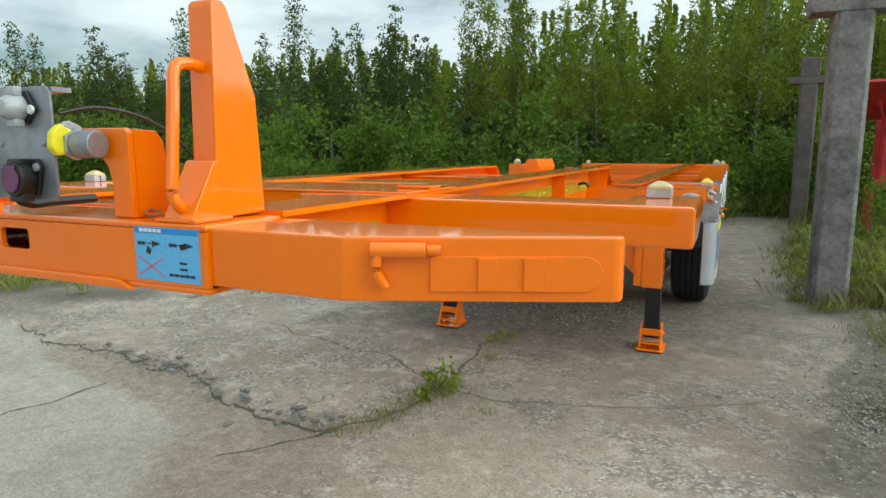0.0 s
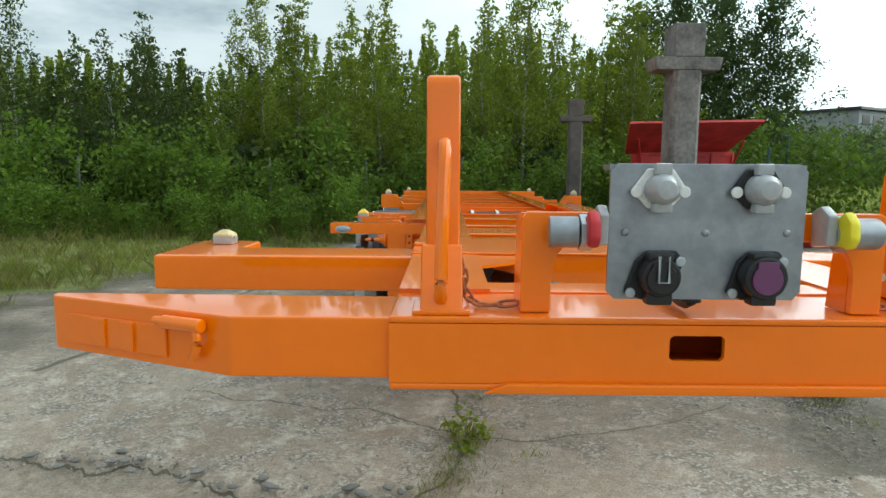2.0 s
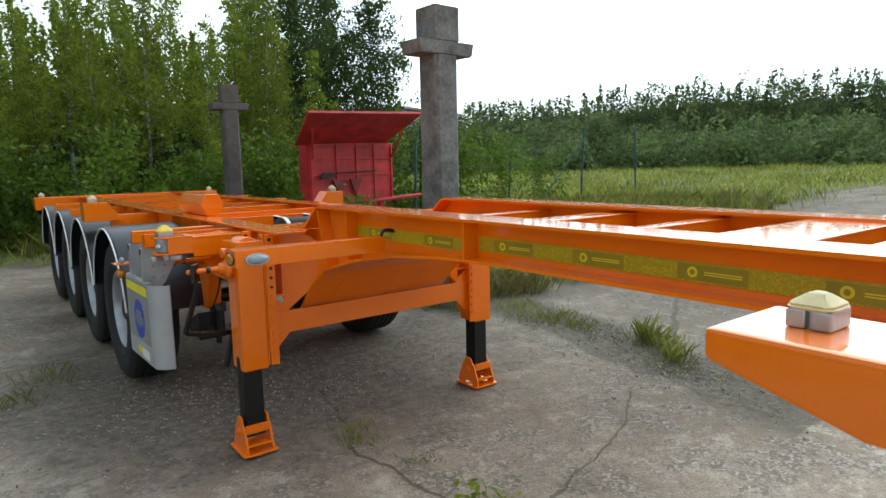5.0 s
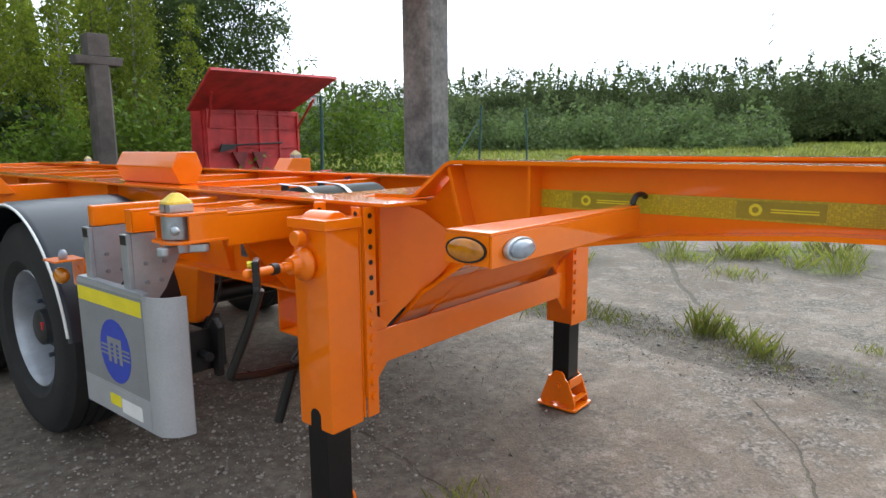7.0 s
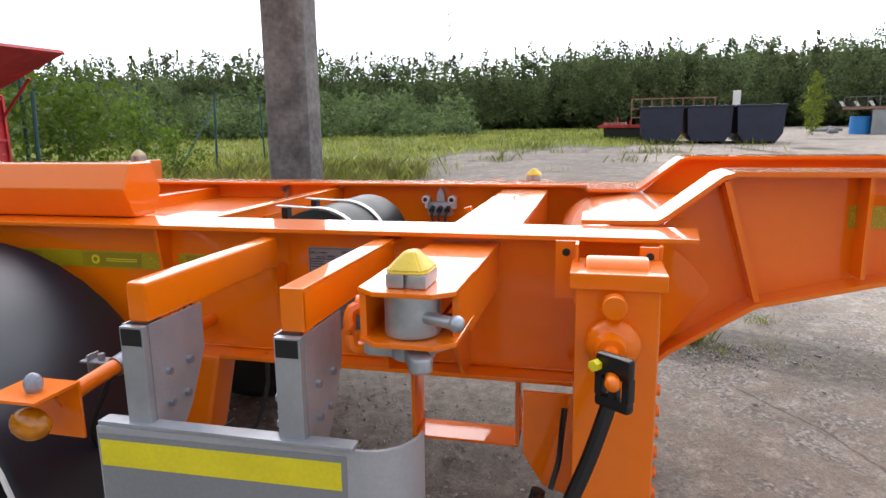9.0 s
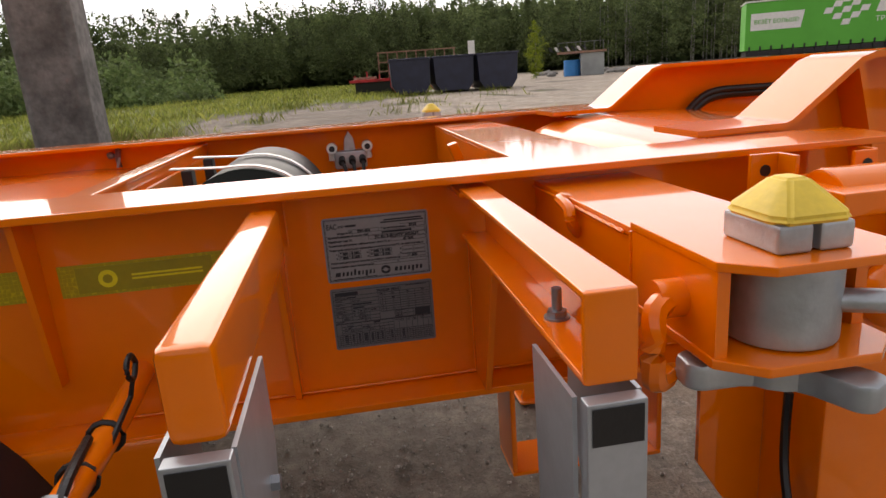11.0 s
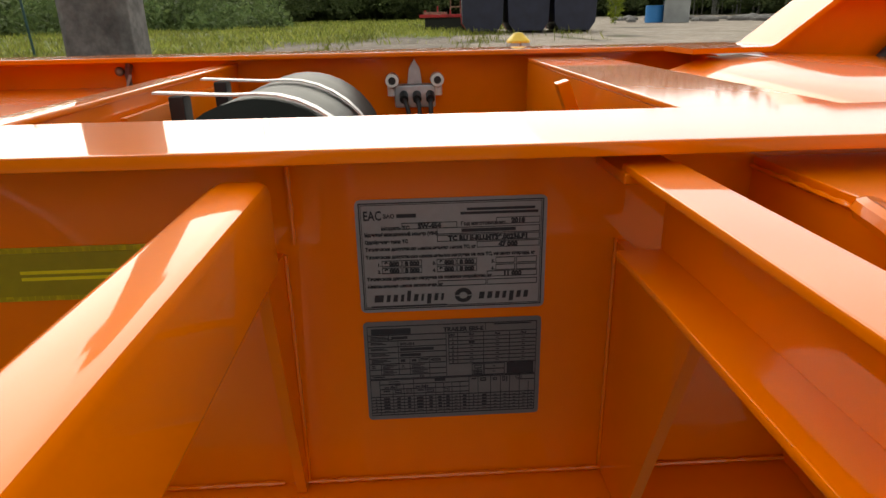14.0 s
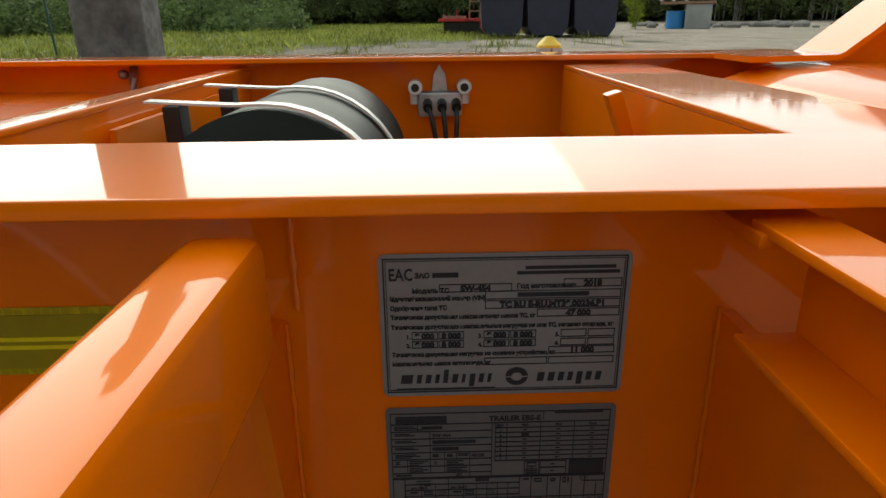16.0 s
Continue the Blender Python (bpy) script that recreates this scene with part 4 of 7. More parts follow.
# guide block on the left rear beam
tp("guide_block", [prism([(-0.588, RT + 0.001), (-0.50, RT + 0.001), (-0.463, 1.302), (-0.494, 1.387), (-0.588, 1.387), (-0.628, 1.312)], 5.405, 6.02, "y", 0.007)])

# landing legs
LEG_X, LEG_Y = 0.83, 4.055


def leg_tube():
    return [box(-0.885, -0.745, 3.964, 4.132, 0.475, 1.155, 0.006),
            prism([(-0.897, 3.952), (-0.738, 3.952), (-0.738, 4.145), (-0.897, 4.145)], 1.150, 1.185, "z", 0.004),
            cyl((-0.817, 3.985, 1.150), (-0.817, 4.115, 1.150), 0.056, n=28, bevel=0.008)]


def leg_gear():
    return [cyl((-0.905, 4.055, 1.125), (-0.938, 4.055, 1.125), 0.025, bevel=0.004), cyl((-0.905, 4.06, 1.040), (-0.955, 4.06, 1.040), 0.040, 0.028), cyl((-0.95, 4.06, 1.040), (-0.985, 4.06, 1.040), 0.016), ball((-0.905, 4.055, 1.040), 0.055, (0.55, 1, 1))]


def leg_shaft():
    return [cyl((-0.98, 4.06, 1.040), (-1.108, 4.06, 1.040), 0.013), ball((-1.108, 4.06, 1.040), 0.014)]


def leg_inner():
    return [box(-0.877, -0.771, 4.005, 4.105, 0.09, 0.477, 0.004)]


def leg_foot():
    """A boxy foot: base plate, a tapering cheek on either side of the tube, cross plates between them and a pivot pin."""
    x0, y0 = -0.824, 4.055
    base = [(x0 + a, y0 + b) for a, b in ((-0.100, -0.105), (-0.088, -0.118), (0.088, -0.118), (0.100, -0.105), (0.100, 0.105), (0.088, 0.118), (-0.088, 0.118), (-0.100, 0.105))]
    out = [prism(base, 0.0, 0.014, "z", 0.004)]
    cheek = [(-0.104, 0.0142), (-0.104, 0.040), (-0.062, 0.150), (-0.042, 0.168), (-0.034, 0.190), (-0.018, 0.203), (0.018, 0.203), (0.034, 0.190), (0.042, 0.168), (0.062, 0.150), (0.104, 0.040), (0.104, 0.0142), (0.040, 0.0142), (0.028, 0.032), (-0.028, 0.032), (-0.040, 0.0142)]
    for x in (-0.078, 0.066):
        out.append(prism([(y0 + a, z) for a, z in cheek], x0 + x, x0 + x + 0.012, "x", 0.002))
    for sy in (-1, 1):
        out.append(box(x0 - 0.0655, x0 + 0.0655, y0 + sy * 0.0635 - 0.005, y0 + sy * 0.0635 + 0.005, 0.112, 0.162, 0.002))
        out.append(box(x0 - 0.0655, x0 + 0.0655, y0 + sy * 0.086 - 0.016, y0 + sy * 0.086 + 0.016, 0.050, 0.060, 0.002))
    out += [cyl((x0 - 0.092, y0, 0.118), (x0 + 0.092, y0, 0.118), 0.014, n=16, bevel=0.002), cyl((x0 - 0.084, y0, 0.118), (x0 + 0.084, y0, 0.118), 0.024, n=20, bevel=0.002)]
    return out


def leg_rail():
    """The drilled mounting rail between leg and frame."""
    out = [box(-0.745, -0.690, 3.959, 4.10, 0.56, 1.15, 0.002), box(-0.735, -0.686, 3.949, 3.958, 0.49, 1.214, 0.002)]
    return out


def leg_holes():
    out = []
    for k in range(13):
        z = 1.185 - 0.052 * k
        # upper ones: flat black discs painting the dark inside of drilled holes
        if k < 6:
            out.append(cyl((-0.7105, 3.9495, z), (-0.7105, 3.9475, z), 0.009, n=12))
        else:
            out.append(cyl((-0.7105, 3.949, z), (-0.7105, 3.939, z), 0.014, n=12))
    return out


def leg_top_tab():
    """The upper ends of the drilled angle irons beside the leg's head."""
    return [box(-0.750, -0.742, 4.130, 4.182, 1.09, 1.224, 0.002), box(-0.790, -0.750, 4.130, 4.138, 1.09, 1.224, 0.002), box(-0.746, -0.738, 3.959, 4.0, 0.49, 1.214, 0.002)]


def tab_holes():
    # solid black discs, put where the open holes look dark
    return [cyl((-0.7505, 4.158, 1.198), (-0.7515, 4.158, 1.198), 0.009, n=14), cyl((-0.772, 4.1295, 1.198), (-0.772, 4.1285, 1.198), 0.009, n=14), cyl((-0.7465, 3.978, 1.192), (-0.7475, 3.978, 1.192), 0.009, n=14)]


legs = [both("landing_leg", leg_tube), both("leg_gearbox", leg_gear), both("leg_rail", leg_rail), both("leg_tab", leg_top_tab), both("leg_foot", leg_foot)]
for k in range(3):
    both("tab_hole", lambda: [tab_holes()[k]], BLACKPAINT)
both("leg_inner_tube", leg_inner, BLACKPAINT, None, "black inner leg tube")
both("leg_notch", lambda: [prism([(4.048 + 0.026 * math.cos(math.pi * k / 10), 0.520 + 0.026 * math.sin(math.pi * k / 10)) for k in range(11)] + [(4.022, 0.476), (4.074, 0.476)], -0.8862, -0.8853, "x")], BLACKPAINT)
for k in range(13):
    both("leg_bolt" if k > 5 else "rail_hole", lambda: [leg_holes()[k]], ORANGE if k > 5 else BLACKPAINT)
tp("crank_shaft", leg_shaft())
tp("leg_brace", [box(-0.68, 0.68, 3.985, 3.997, 0.648, 0.772, 0.003), box(-0.68, 0.68, 3.997, 4.03, 0.648, 0.658, 0.002)])
both("brace_plate", lambda: [prism([(-0.758, 0.84), (-0.668, 0.84), (-0.60, 0.79), (-0.60, 0.648), (-0.67, 0.575), (-0.758, 0.575)], 3.990, 4.000, "y")])
tp("leg_cross_shaft", [cyl((-0.75, 4.055, 1.040), (0.75, 4.055, 1.040), 0.014)])
# folded crank handle, hanging by a strap
crank = tp("crank_handle", [tube(smooth_path([(-1.064, 4.063, 0.985), (-1.085, 4.10, 0.87), (-1.112, 4.155, 0.735), (-1.115, 4.17, 0.70), (-1.085, 4.178, 0.685), (-0.98, 4.19, 0.665), (-0.85, 4.203, 0.65)], 5), 0.015)], BLACKPAINT, None, "black painted crank handle")
YOKE = Matrix.Translation((-1.078, 4.056, 0)) @ Matrix.Rotation(radians(-37), 4, "Z")
tp("crank_yoke", [box(-0.011, 0.011, -0.036, 0.036, 1.040, 1.082, 0.007, YOKE), box(-0.011, 0.011, -0.036, 0.036, 0.982, 1.004, 0.006, YOKE)] + [box(-0.010, 0.010, y, y + 0.015, 1.002, 1.045, 0.002, YOKE) for y in (-0.036, -0.0075, 0.021)], BLACKPAINT, crank)
tp("crank_collar", [cyl((-1.0, 4.06, 1.040), (-1.022, 4.06, 1.040), 0.018, n=20, bevel=0.002)], BLACKPAINT, crank)
tp("crank_grip", [tube([(-0.845, 4.203, 0.665), (-0.865, 4.235, 0.55), (-0.885, 4.262, 0.44)], 0.017)], BLACK, None, "black rubber crank grip")
tp("crank_bolt", [cyl((-1.070, 4.085, 1.060), (-1.083, 4.095, 1.060), 0.011, n=6, bevel=0.002)], YELLOW, None, "yellow-capped bolt")

# side marker lamp arms
def lamp_arm():
    return [prism([(-0.49, 3.125), (-1.178, 3.125), (-1.178, 3.235), (-0.62, 3.165), (-0.49, 3.165)], 1.243, 1.249, "z", 0.001), box(-1.178, -0.49, 3.122, 3.128, 1.180, 1.2425, 0.001),
            box(-1.179, -1.173, 3.129, 3.235, 1.182, 1.2425, 0.001)]


def oval(cx, cz, rx, rz, depth, n=20):
    return [(cx + rx * math.cos(2 * math.pi * k / n), cz + rz * math.sin(2 * math.pi * k / n)) for k in range(n)]


both("lamp_arm", lamp_arm)
for sx in (-1, 1):
    tp("lamp_base", [prism(oval(sx * 1.095, 1.210, 0.050, 0.024, 0), 3.108, 3.121, "y", 0.003)], CAST, None, "grey lamp base")
    tp("position_lamp", [ball((sx * 1.095, 3.106, 1.210), 0.043, (1.0, 0.32, 0.44))], CLEAR, None, "clear oval front position lamp")
    tp("lamp_base", [prism([(3.182 + 0.050 * math.cos(a), 1.212 + 0.026 * math.sin(a)) for a in (2 * math.pi * q / 20 for q in range(20))], *sorted((sx * 1.1795, sx * 1.1835)), "x")], BLACK, None, "black lamp gasket")
    tp("side_lamp", [ball((sx * 1.183, 3.182, 1.212), 0.046, (0.24, 1.0, 0.50))], AMBER, None, "amber oval side lamp")


def arm_cable():
    return [tube(smooth_path([(-0.50, 3.14, 1.250), (-0.490, 3.135, 1.272), (-0.465, 3.13, 1.276), (-0.44, 3.13, 1.268)], 4), 0.008, 8)]


both("lamp_cable", arm_cable, CABLE)


def tape_material():
    m = bpy.data.materials.new("yellow_reflective_tape")
    m.use_nodes = True
    nt = m.node_tree
    b = nt.nodes["Principled BSDF"]
    b.inputs["Roughness"].default_value = 0.3
    tc = nt.nodes.new("ShaderNodeTexCoord")
    v = nt.nodes.new("ShaderNodeTexVoronoi")
    v.feature, v.inputs["Scale"].default_value = "DISTANCE_TO_EDGE", 160
    v.inputs["Randomness"].default_value = 0.15
    nt.links.new(tc.outputs["Object"], v.inputs["Vector"])
    r = nt.nodes.new("ShaderNodeValToRGB")
    r.color_ramp.elements[0].position, r.color_ramp.elements[1].position = 0.02, 0.06
    r.color_ramp.elements[0].color, r.color_ramp.elements[1].color = (0.54, 0.415, 0.012, 1), (0.38, 0.290, 0.009, 1)
    nt.links.new(v.outputs["Distance"], r.inputs[0])
    nt.links.new(r.outputs[0], b.inputs["Base Color"])
    return m


TAPE = tape_material()
TAPE_DARK = material("olive_tape_print", (0.33, 0.255, 0.010), 0.35, var=0.2, scale=10)
TAPE_PALE = material("pale_tape_print", (0.78, 0.64, 0.02), 0.35, var=0.1, scale=10)


def side_tape(x, y0, y1, z0, z1, s):
    """Reflective tape on a web, with printed dark fields, a ring and plain bars for its lettering."""
    strip = tp("reflective_tape", [box(*sorted((x, x + s * 0.0015)), y0, y1, z0, z1)], TAPE, None, "yellow honeycomb reflective tape")
    n = max(1, round((y1 - y0) / 0.42))
    zc, h = (z0 + z1) / 2, z1 - z0
    for k in range(n):
        y = y0 + (k + 0.5) * (y1 - y0) / n
        field = tp("tape_field", [box(*sorted((x + s * 0.0016, x + s * 0.0024)), y - 0.10, y + 0.10, zc - 0.40 * h, zc + 0.40 * h)], TAPE_DARK, strip)
        tp("tape_ring", [prism(oval(y - s * 0.055, zc, 0.28 * h, 0.28 * h, 0), *sorted((x + s * 0.0026, x + s * 0.0032)), "x")], TAPE_PALE, strip)
        tp("tape_ring_centre", [prism(oval(y - s * 0.055, zc, 0.14 * h, 0.14 * h, 0), *sorted((x + s * 0.0034, x + s * 0.0040)), "x")], TAPE_DARK, strip)
        for a, b in ((0.02, 0.08), (-0.10, -0.04)):
            tp("tape_bar", [box(*sorted((x + s * 0.0026, x + s * 0.0034)), *sorted((y + s * 0.085, y - s * 0.02)), zc + a * h, zc + b * h)], TAPE_PALE, strip)


for s in (-1, 1):
    side_tape(s * 0.432, 0.24, 0.70, 1.235, 1.290, s)
    side_tape(s * 0.432, 1.00, 2.53, 1.235, 1.290, s)
    side_tape(s * 0.432, 2.56, 3.49, 1.220, 1.275, s)
    side_tape(s * 0.633, 4.99, 5.24, 1.085, 1.135, s)
    side_tape(s * 0.633, 5.29, 5.98, 1.085, 1.135, s)


# ---- front stake posts, socket panel, couplings ----
def stake():
    """A folded-steel guide post with a sloping back and a wedge at its foot."""
    side = [(0.082, 1.356), (0.214, 1.356), (0.200, 1.585), (0.135, 1.735), (0.125, 1.748), (0.100, 1.748), (0.093, 1.738)]
    return [prism(side, -0.455, -0.397, "x", 0.006), prism([(0.010, 1.355), (0.083, 1.355), (0.083, 1.462), (0.072, 1.462)], -0.462, -0.392, "x", 0.004), box(-0.475, -0.380, 0.006, 0.10, 1.3545, 1.362, 0.002)]


def stake_handle():
    return [tube(smooth_path([(-0.424, 0.10, 1.628), (-0.424, 0.055, 1.632), (-0.424, 0.030, 1.618), (-0.425, 0.022, 1.56), (-0.428, 0.008, 1.44), (-0.428, 0.006, 1.40), (-0.428, 0.024, 1.378)], 4), 0.011, 10)]


def stake_hole():
    return [cyl((-0.3958, 0.175, z), (-0.3972, 0.175, z), 0.008, n=14) for z in (1.475, 1.395)]


both("guide_post", stake)
both("post_handle", stake_handle)
for q in (0, 1):
    both("post_hole", lambda: [stake_hole()[q]], WHITE)


def chain_link(c, along, side, a, b, r):
    """One closed link: a bent rod round a long oval."""
    c, along, side = Vector(c), Vector(along).normalized(), Vector(side).normalized()
    ring_ = []
    for k in range(17):
        w = 2 * math.pi * k / 16
        ring_.append(c + along * (a * max(-0.93, min(0.93, 1.25 * math.cos(w)))) + side * (b * math.sin(w)))
    return tube(ring_, r, 6)


def safety_chain():
    """A short chain that hangs from the post's edge and ends in a snap link on the beam."""
    way = [(-0.3935, 0.070, 1.434), (-0.3900, 0.070, 1.417), (-0.3885, 0.069, 1.400), (-0.3865, 0.068, 1.383), (-0.3790, 0.066, 1.3695), (-0.3640, 0.064, 1.3610), (-0.3480, 0.062, 1.3600)]
    out = []
    for k, (a, b) in enumerate(zip(way, way[1:])):
        a, b = Vector(a), Vector(b)
        out.append(chain_link((a + b) / 2, b - a, (1, 0.25, 0.2) if k % 2 else (0.25, 1, 0.35), 0.0135, 0.0065, 0.0023))
    out.append(tube([(-0.350, 0.062, 1.360), (-0.322, 0.060, 1.361)], 0.0035, 8))
    out.append(chain_link((-0.315, 0.060, 1.3635), (1, -0.05, 0.12), (0.05, 1, 0.45), 0.017, 0.0085, 0.0028))
    return out


both("safety_chain", safety_chain, CHAIN)


def horn():
    """The arched bracket that carries the socket panel."""
    poly = [(-0.297, 1.355), (-0.297, 1.512), (-0.289, 1.522), (-0.10, 1.522), (-0.10, 1.478), (-0.205, 1.474), (-0.225, 1.466), (-0.240, 1.448), (-0.247, 1.42), (-0.247, 1.355)]
    return [prism(poly, 0.030, 0.044, "y", 0.003), prism([(0.0445, 1.355), (0.135, 1.355), (0.110, 1.50), (0.095, 1.518), (0.0445, 1.520)], -0.297, -0.287, "x", 0.002), prism([(0.0445, 1.355), (0.10, 1.355), (0.09, 1.45), (0.0445, 1.46)], -0.255, -0.247, "x", 0.001)]


both("panel_bracket", horn)
panel = tp("socket_panel", [prism([(-0.165, 1.398), (-0.153, 1.386), (0.130, 1.386), (0.142, 1.398), (0.142, 1.588), (0.130, 1.600), (-0.153, 1.600), (-0.165, 1.588)], -0.006, 0.0, "y", 0.001), box(-0.165, 0.142, 0.0, 0.04, 1.590, 1.599)], GALV, None, "galvanised steel socket panel")


def px_to(u, v):
    """A place on the panel, by its share of the width and of the height from the top."""
    return -0.165 + 0.307 * u, 1.600 - 0.214 * v


for u, v in ((0.083, 0.50), (0.495, 0.50), (0.91, 0.50)):
    x, z = px_to(u, v)
    tp("rivet", [ball((x, -0.007, z), 0.006, (1, 0.5, 1))], GALV, panel)


def tilted(bms, x, z, a):
    for b in bms:
        b.transform(Matrix.Translation((x, 0, z)) @ Matrix.Rotation(a, 4, "Y") @ Matrix.Translation((-x, 0, -z)))
    return bms


def clear_socket(x, z, base_mat, base_label):
    s = tp("cable_socket", [prism([(x - 0.044, z - 0.002), (x - 0.020, z + 0.032), (x + 0.020, z + 0.032), (x + 0.044, z - 0.002), (x + 0.018, z - 0.030), (x - 0.018, z - 0.030)], -0.014, -0.006, "y", 0.003)], base_mat, panel, base_label)
    tp("socket_cover", [lathe([(0.0, 0.038), (0.014, 0.036), (0.022, 0.028), (0.025, 0.012), (0.025, 0.0)], (x, -0.012, z), (0, -1, 0), 24), box(x - 0.013, x + 0.013, -0.030, -0.014, z + 0.022, z + 0.040, 0.003), box(x - 0.015, x + 0.015, -0.034, -0.014, z - 0.036, z - 0.020, 0.004)], CLEARCAP, s, "milky clear socket cover")
    for sx in (-1, 1):
        tp("socket_screw", [cyl((x + sx * 0.037, -0.014, z - 0.004), (x + sx * 0.037, -0.020, z - 0.004), 0.009, n=14, bevel=0.002)], WHITE, s)


x, z = px_to(0.245, 0.185)
clear_socket(x, z, WHITE, "white plastic cable socket")
x, z = px_to(0.748, 0.185)
clear_socket(x, z, BLACK, "black cable socket")


def dark_socket(x, z, lid_mat, lid_label, latch):
    s = tp("cable_socket", tilted([prism([(x - 0.046, z - 0.030), (x - 0.030, z + 0.020), (x - 0.012, z + 0.036), (x + 0.034, z + 0.036), (x + 0.046, z + 0.020), (x + 0.028, z - 0.034), (x - 0.020, z - 0.042)], -0.016, -0.006, "y", 0.003)], x, z, 0.0), BLACK, panel, "black plastic cable socket")
    tp("socket_lid", [cyl((x + 0.002, -0.014, z - 0.002), (x + 0.002, -0.046, z - 0.002), 0.031 if latch else 0.034, n=28, bevel=0.006), box(x - 0.018, x + 0.022, -0.040, -0.014, z - 0.046, z - 0.020, 0.004), box(x - 0.018, x + 0.022, -0.040, -0.014, z + 0.020, z + 0.036, 0.004)], BLACK, s)
    tp("lid_face", [cyl((x + 0.002, -0.045, z - 0.004), (x + 0.002, -0.050, z - 0.004), 0.024, n=28, bevel=0.003), box(x - 0.014, x + 0.018, -0.0495, -0.046, z - 0.004, z + 0.024, 0.002)], lid_mat, s, lid_label)
    if latch:
        tp("wire_latch", [tube([(x - 0.005, -0.053, z + 0.032), (x - 0.006, -0.055, z - 0.008), (x + 0.010, -0.055, z - 0.008), (x + 0.009, -0.053, z + 0.032)], 0.0022, 6)], CAST, s, "bent wire lid latch")
    for dx, dz in ((0.038, 0.020), (-0.038, -0.030)):
        tp("socket_screw", [cyl((x + dx, -0.016, z + dz), (x + dx, -0.022, z + dz), 0.008, n=14, bevel=0.002)], CAST, s)


x, z = px_to(0.235, 0.80)
dark_socket(x, z, BLACK, "", True)
x, z = px_to(0.755, 0.80)
dark_socket(x, z, PURPLE, "violet socket lid", False)
tp("cable_gland", [cyl((-0.02, 0.02, 1.378), (-0.02, 0.02, 1.392), 0.016), tube(smooth_path([(-0.02, 0.02, 1.38), (-0.02, 0.05, 1.37), (-0.02, 0.09, 1.372), (-0.02, 0.19, 1.372)], 4), 0.010, 8)], BLACK, panel)


def coupling(sx, mat, label):
    """An air coupling head on its pipe."""
    c = tp("air_coupling", [cyl((sx * 0.258, 0.0, 1.492), (sx * 0.212, -0.004, 1.492), 0.025, n=24, bevel=0.003)], GALV, None, "steel air coupling with a coloured handle")
    tp("coupling_ring", [cyl((sx * 0.212, -0.004, 1.492), (sx * 0.190, -0.004, 1.492), 0.029, n=6, bevel=0.002), cyl((sx * 0.190, -0.004, 1.492), (sx * 0.183, -0.004, 1.492), 0.022, n=20)], CAST, c)
    tp("coupling_handle", [prism([(-0.052, 1.486), (-0.040, 1.470), (-0.020, 1.474), (-0.006, 1.468), (0.002, 1.482), (-0.002, 1.500), (0.004, 1.516), (-0.016, 1.520), (-0.030, 1.530), (-0.048, 1.514)], *sorted((sx * 0.204, sx * 0.186)), "x", 0.006)], mat, c, label)
    tp("coupling_head", [prism([(-0.022, 1.474), (0.022, 1.468), (0.026, 1.525), (0.0, 1.536), (-0.024, 1.522)], *sorted((sx * 0.184, sx * 0.168)), "x", 0.004)], CLEARCAP, c, "clear coupling cover")


coupling(-1, RED, "red plastic coupling handle")
coupling(1, YELLOW, "yellow plastic coupling handle")
tp("coil_hose", [tube(smooth_path([(0.13, 0.02, 1.55), (0.145, 0.10, 1.565), (0.15, 0.22, 1.54), (0.13, 0.34, 1.47), (0.08, 0.42, 1.40), (0.04, 0.46, 1.32)], 6), 0.004, 8)], CABLE, None, "thin black air hose")
tp("corrugated_cable", [tube(smooth_path([(-0.30, 0.73, 1.30), (-0.20, 0.62, 1.295), (-0.10, 0.45, 1.30), (0.05, 0.34, 1.295), (0.16, 0.25, 1.30)], 6), 0.022, 10), box(-0.345, -0.29, 0.70, 0.726, 1.27, 1.33, 0.004)], CABLE, None, "black corrugated cable bundle")
tp("cable_loom", [tube(smooth_path([(0.39, 2.6, 1.245), (0.395, 3.10, 1.243), (0.398, 3.38, 1.249), (0.40, 3.53, 1.247), (0.40, 3.60, 1.215), (0.40, 3.645, 1.15), (0.40, 3.66, 1.08)], 6), 0.015, 10), tube(smooth_path([(0.37, 2.6, 1.262), (0.38, 3.10, 1.262), (0.385, 3.40, 1.266), (0.388, 3.55, 1.262), (0.388, 3.625, 1.22), (0.388, 3.67, 1.15), (0.388, 3.69, 1.08)], 6), 0.011, 10)], CABLE, None, "black cable bundle")


# warning sticker on the front beam
def plane_pose(o, xdir, ydir):
    """A pose whose x and y run along a flat face."""
    xd, yd = Vector(xdir).normalized(), Vector(ydir).normalized()
    zd = xd.cross(yd)
    return Matrix(((xd.x, yd.x, zd.x, o[0]), (xd.y, yd.y, zd.y, o[1]), (xd.z, yd.z, zd.z, o[2]), (0, 0, 0, 1)))


def flat(m, x0, x1, y0, y1, lift=0.0008, thick=0.0005):
    return box(x0, x1, y0, y1, lift, lift + thick, 0, m)


SW, SH = 0.155, 0.096
sm = plane_pose((0.334, -0.0004, 1.250), (1, 0, 0), (0, 0, 1))
sticker = tp("warning_sticker", [flat(sm, 0, SW, 0, SH, 0.0002, 0.0006)], BLUESOFT, None, "pale blue printed coupling instruction sticker")
tp("sticker_band", [flat(sm, 0.002, SW - 0.002, SH - 0.011, SH - 0.001)], BLUEDEEP, sticker)
tp("sticker_logo", [flat(sm, 0.014 + 0.011 * k, 0.023 + 0.011 * k, SH - 0.009, SH - 0.003, 0.0014) for k in range(5)], WHITE, sticker)
tp("sticker_field", [flat(sm, 0.004, 0.074, 0.004, SH - 0.013), flat(sm, 0.079, SW - 0.004, 0.004, SH - 0.013)], BLUESOFT, sticker)
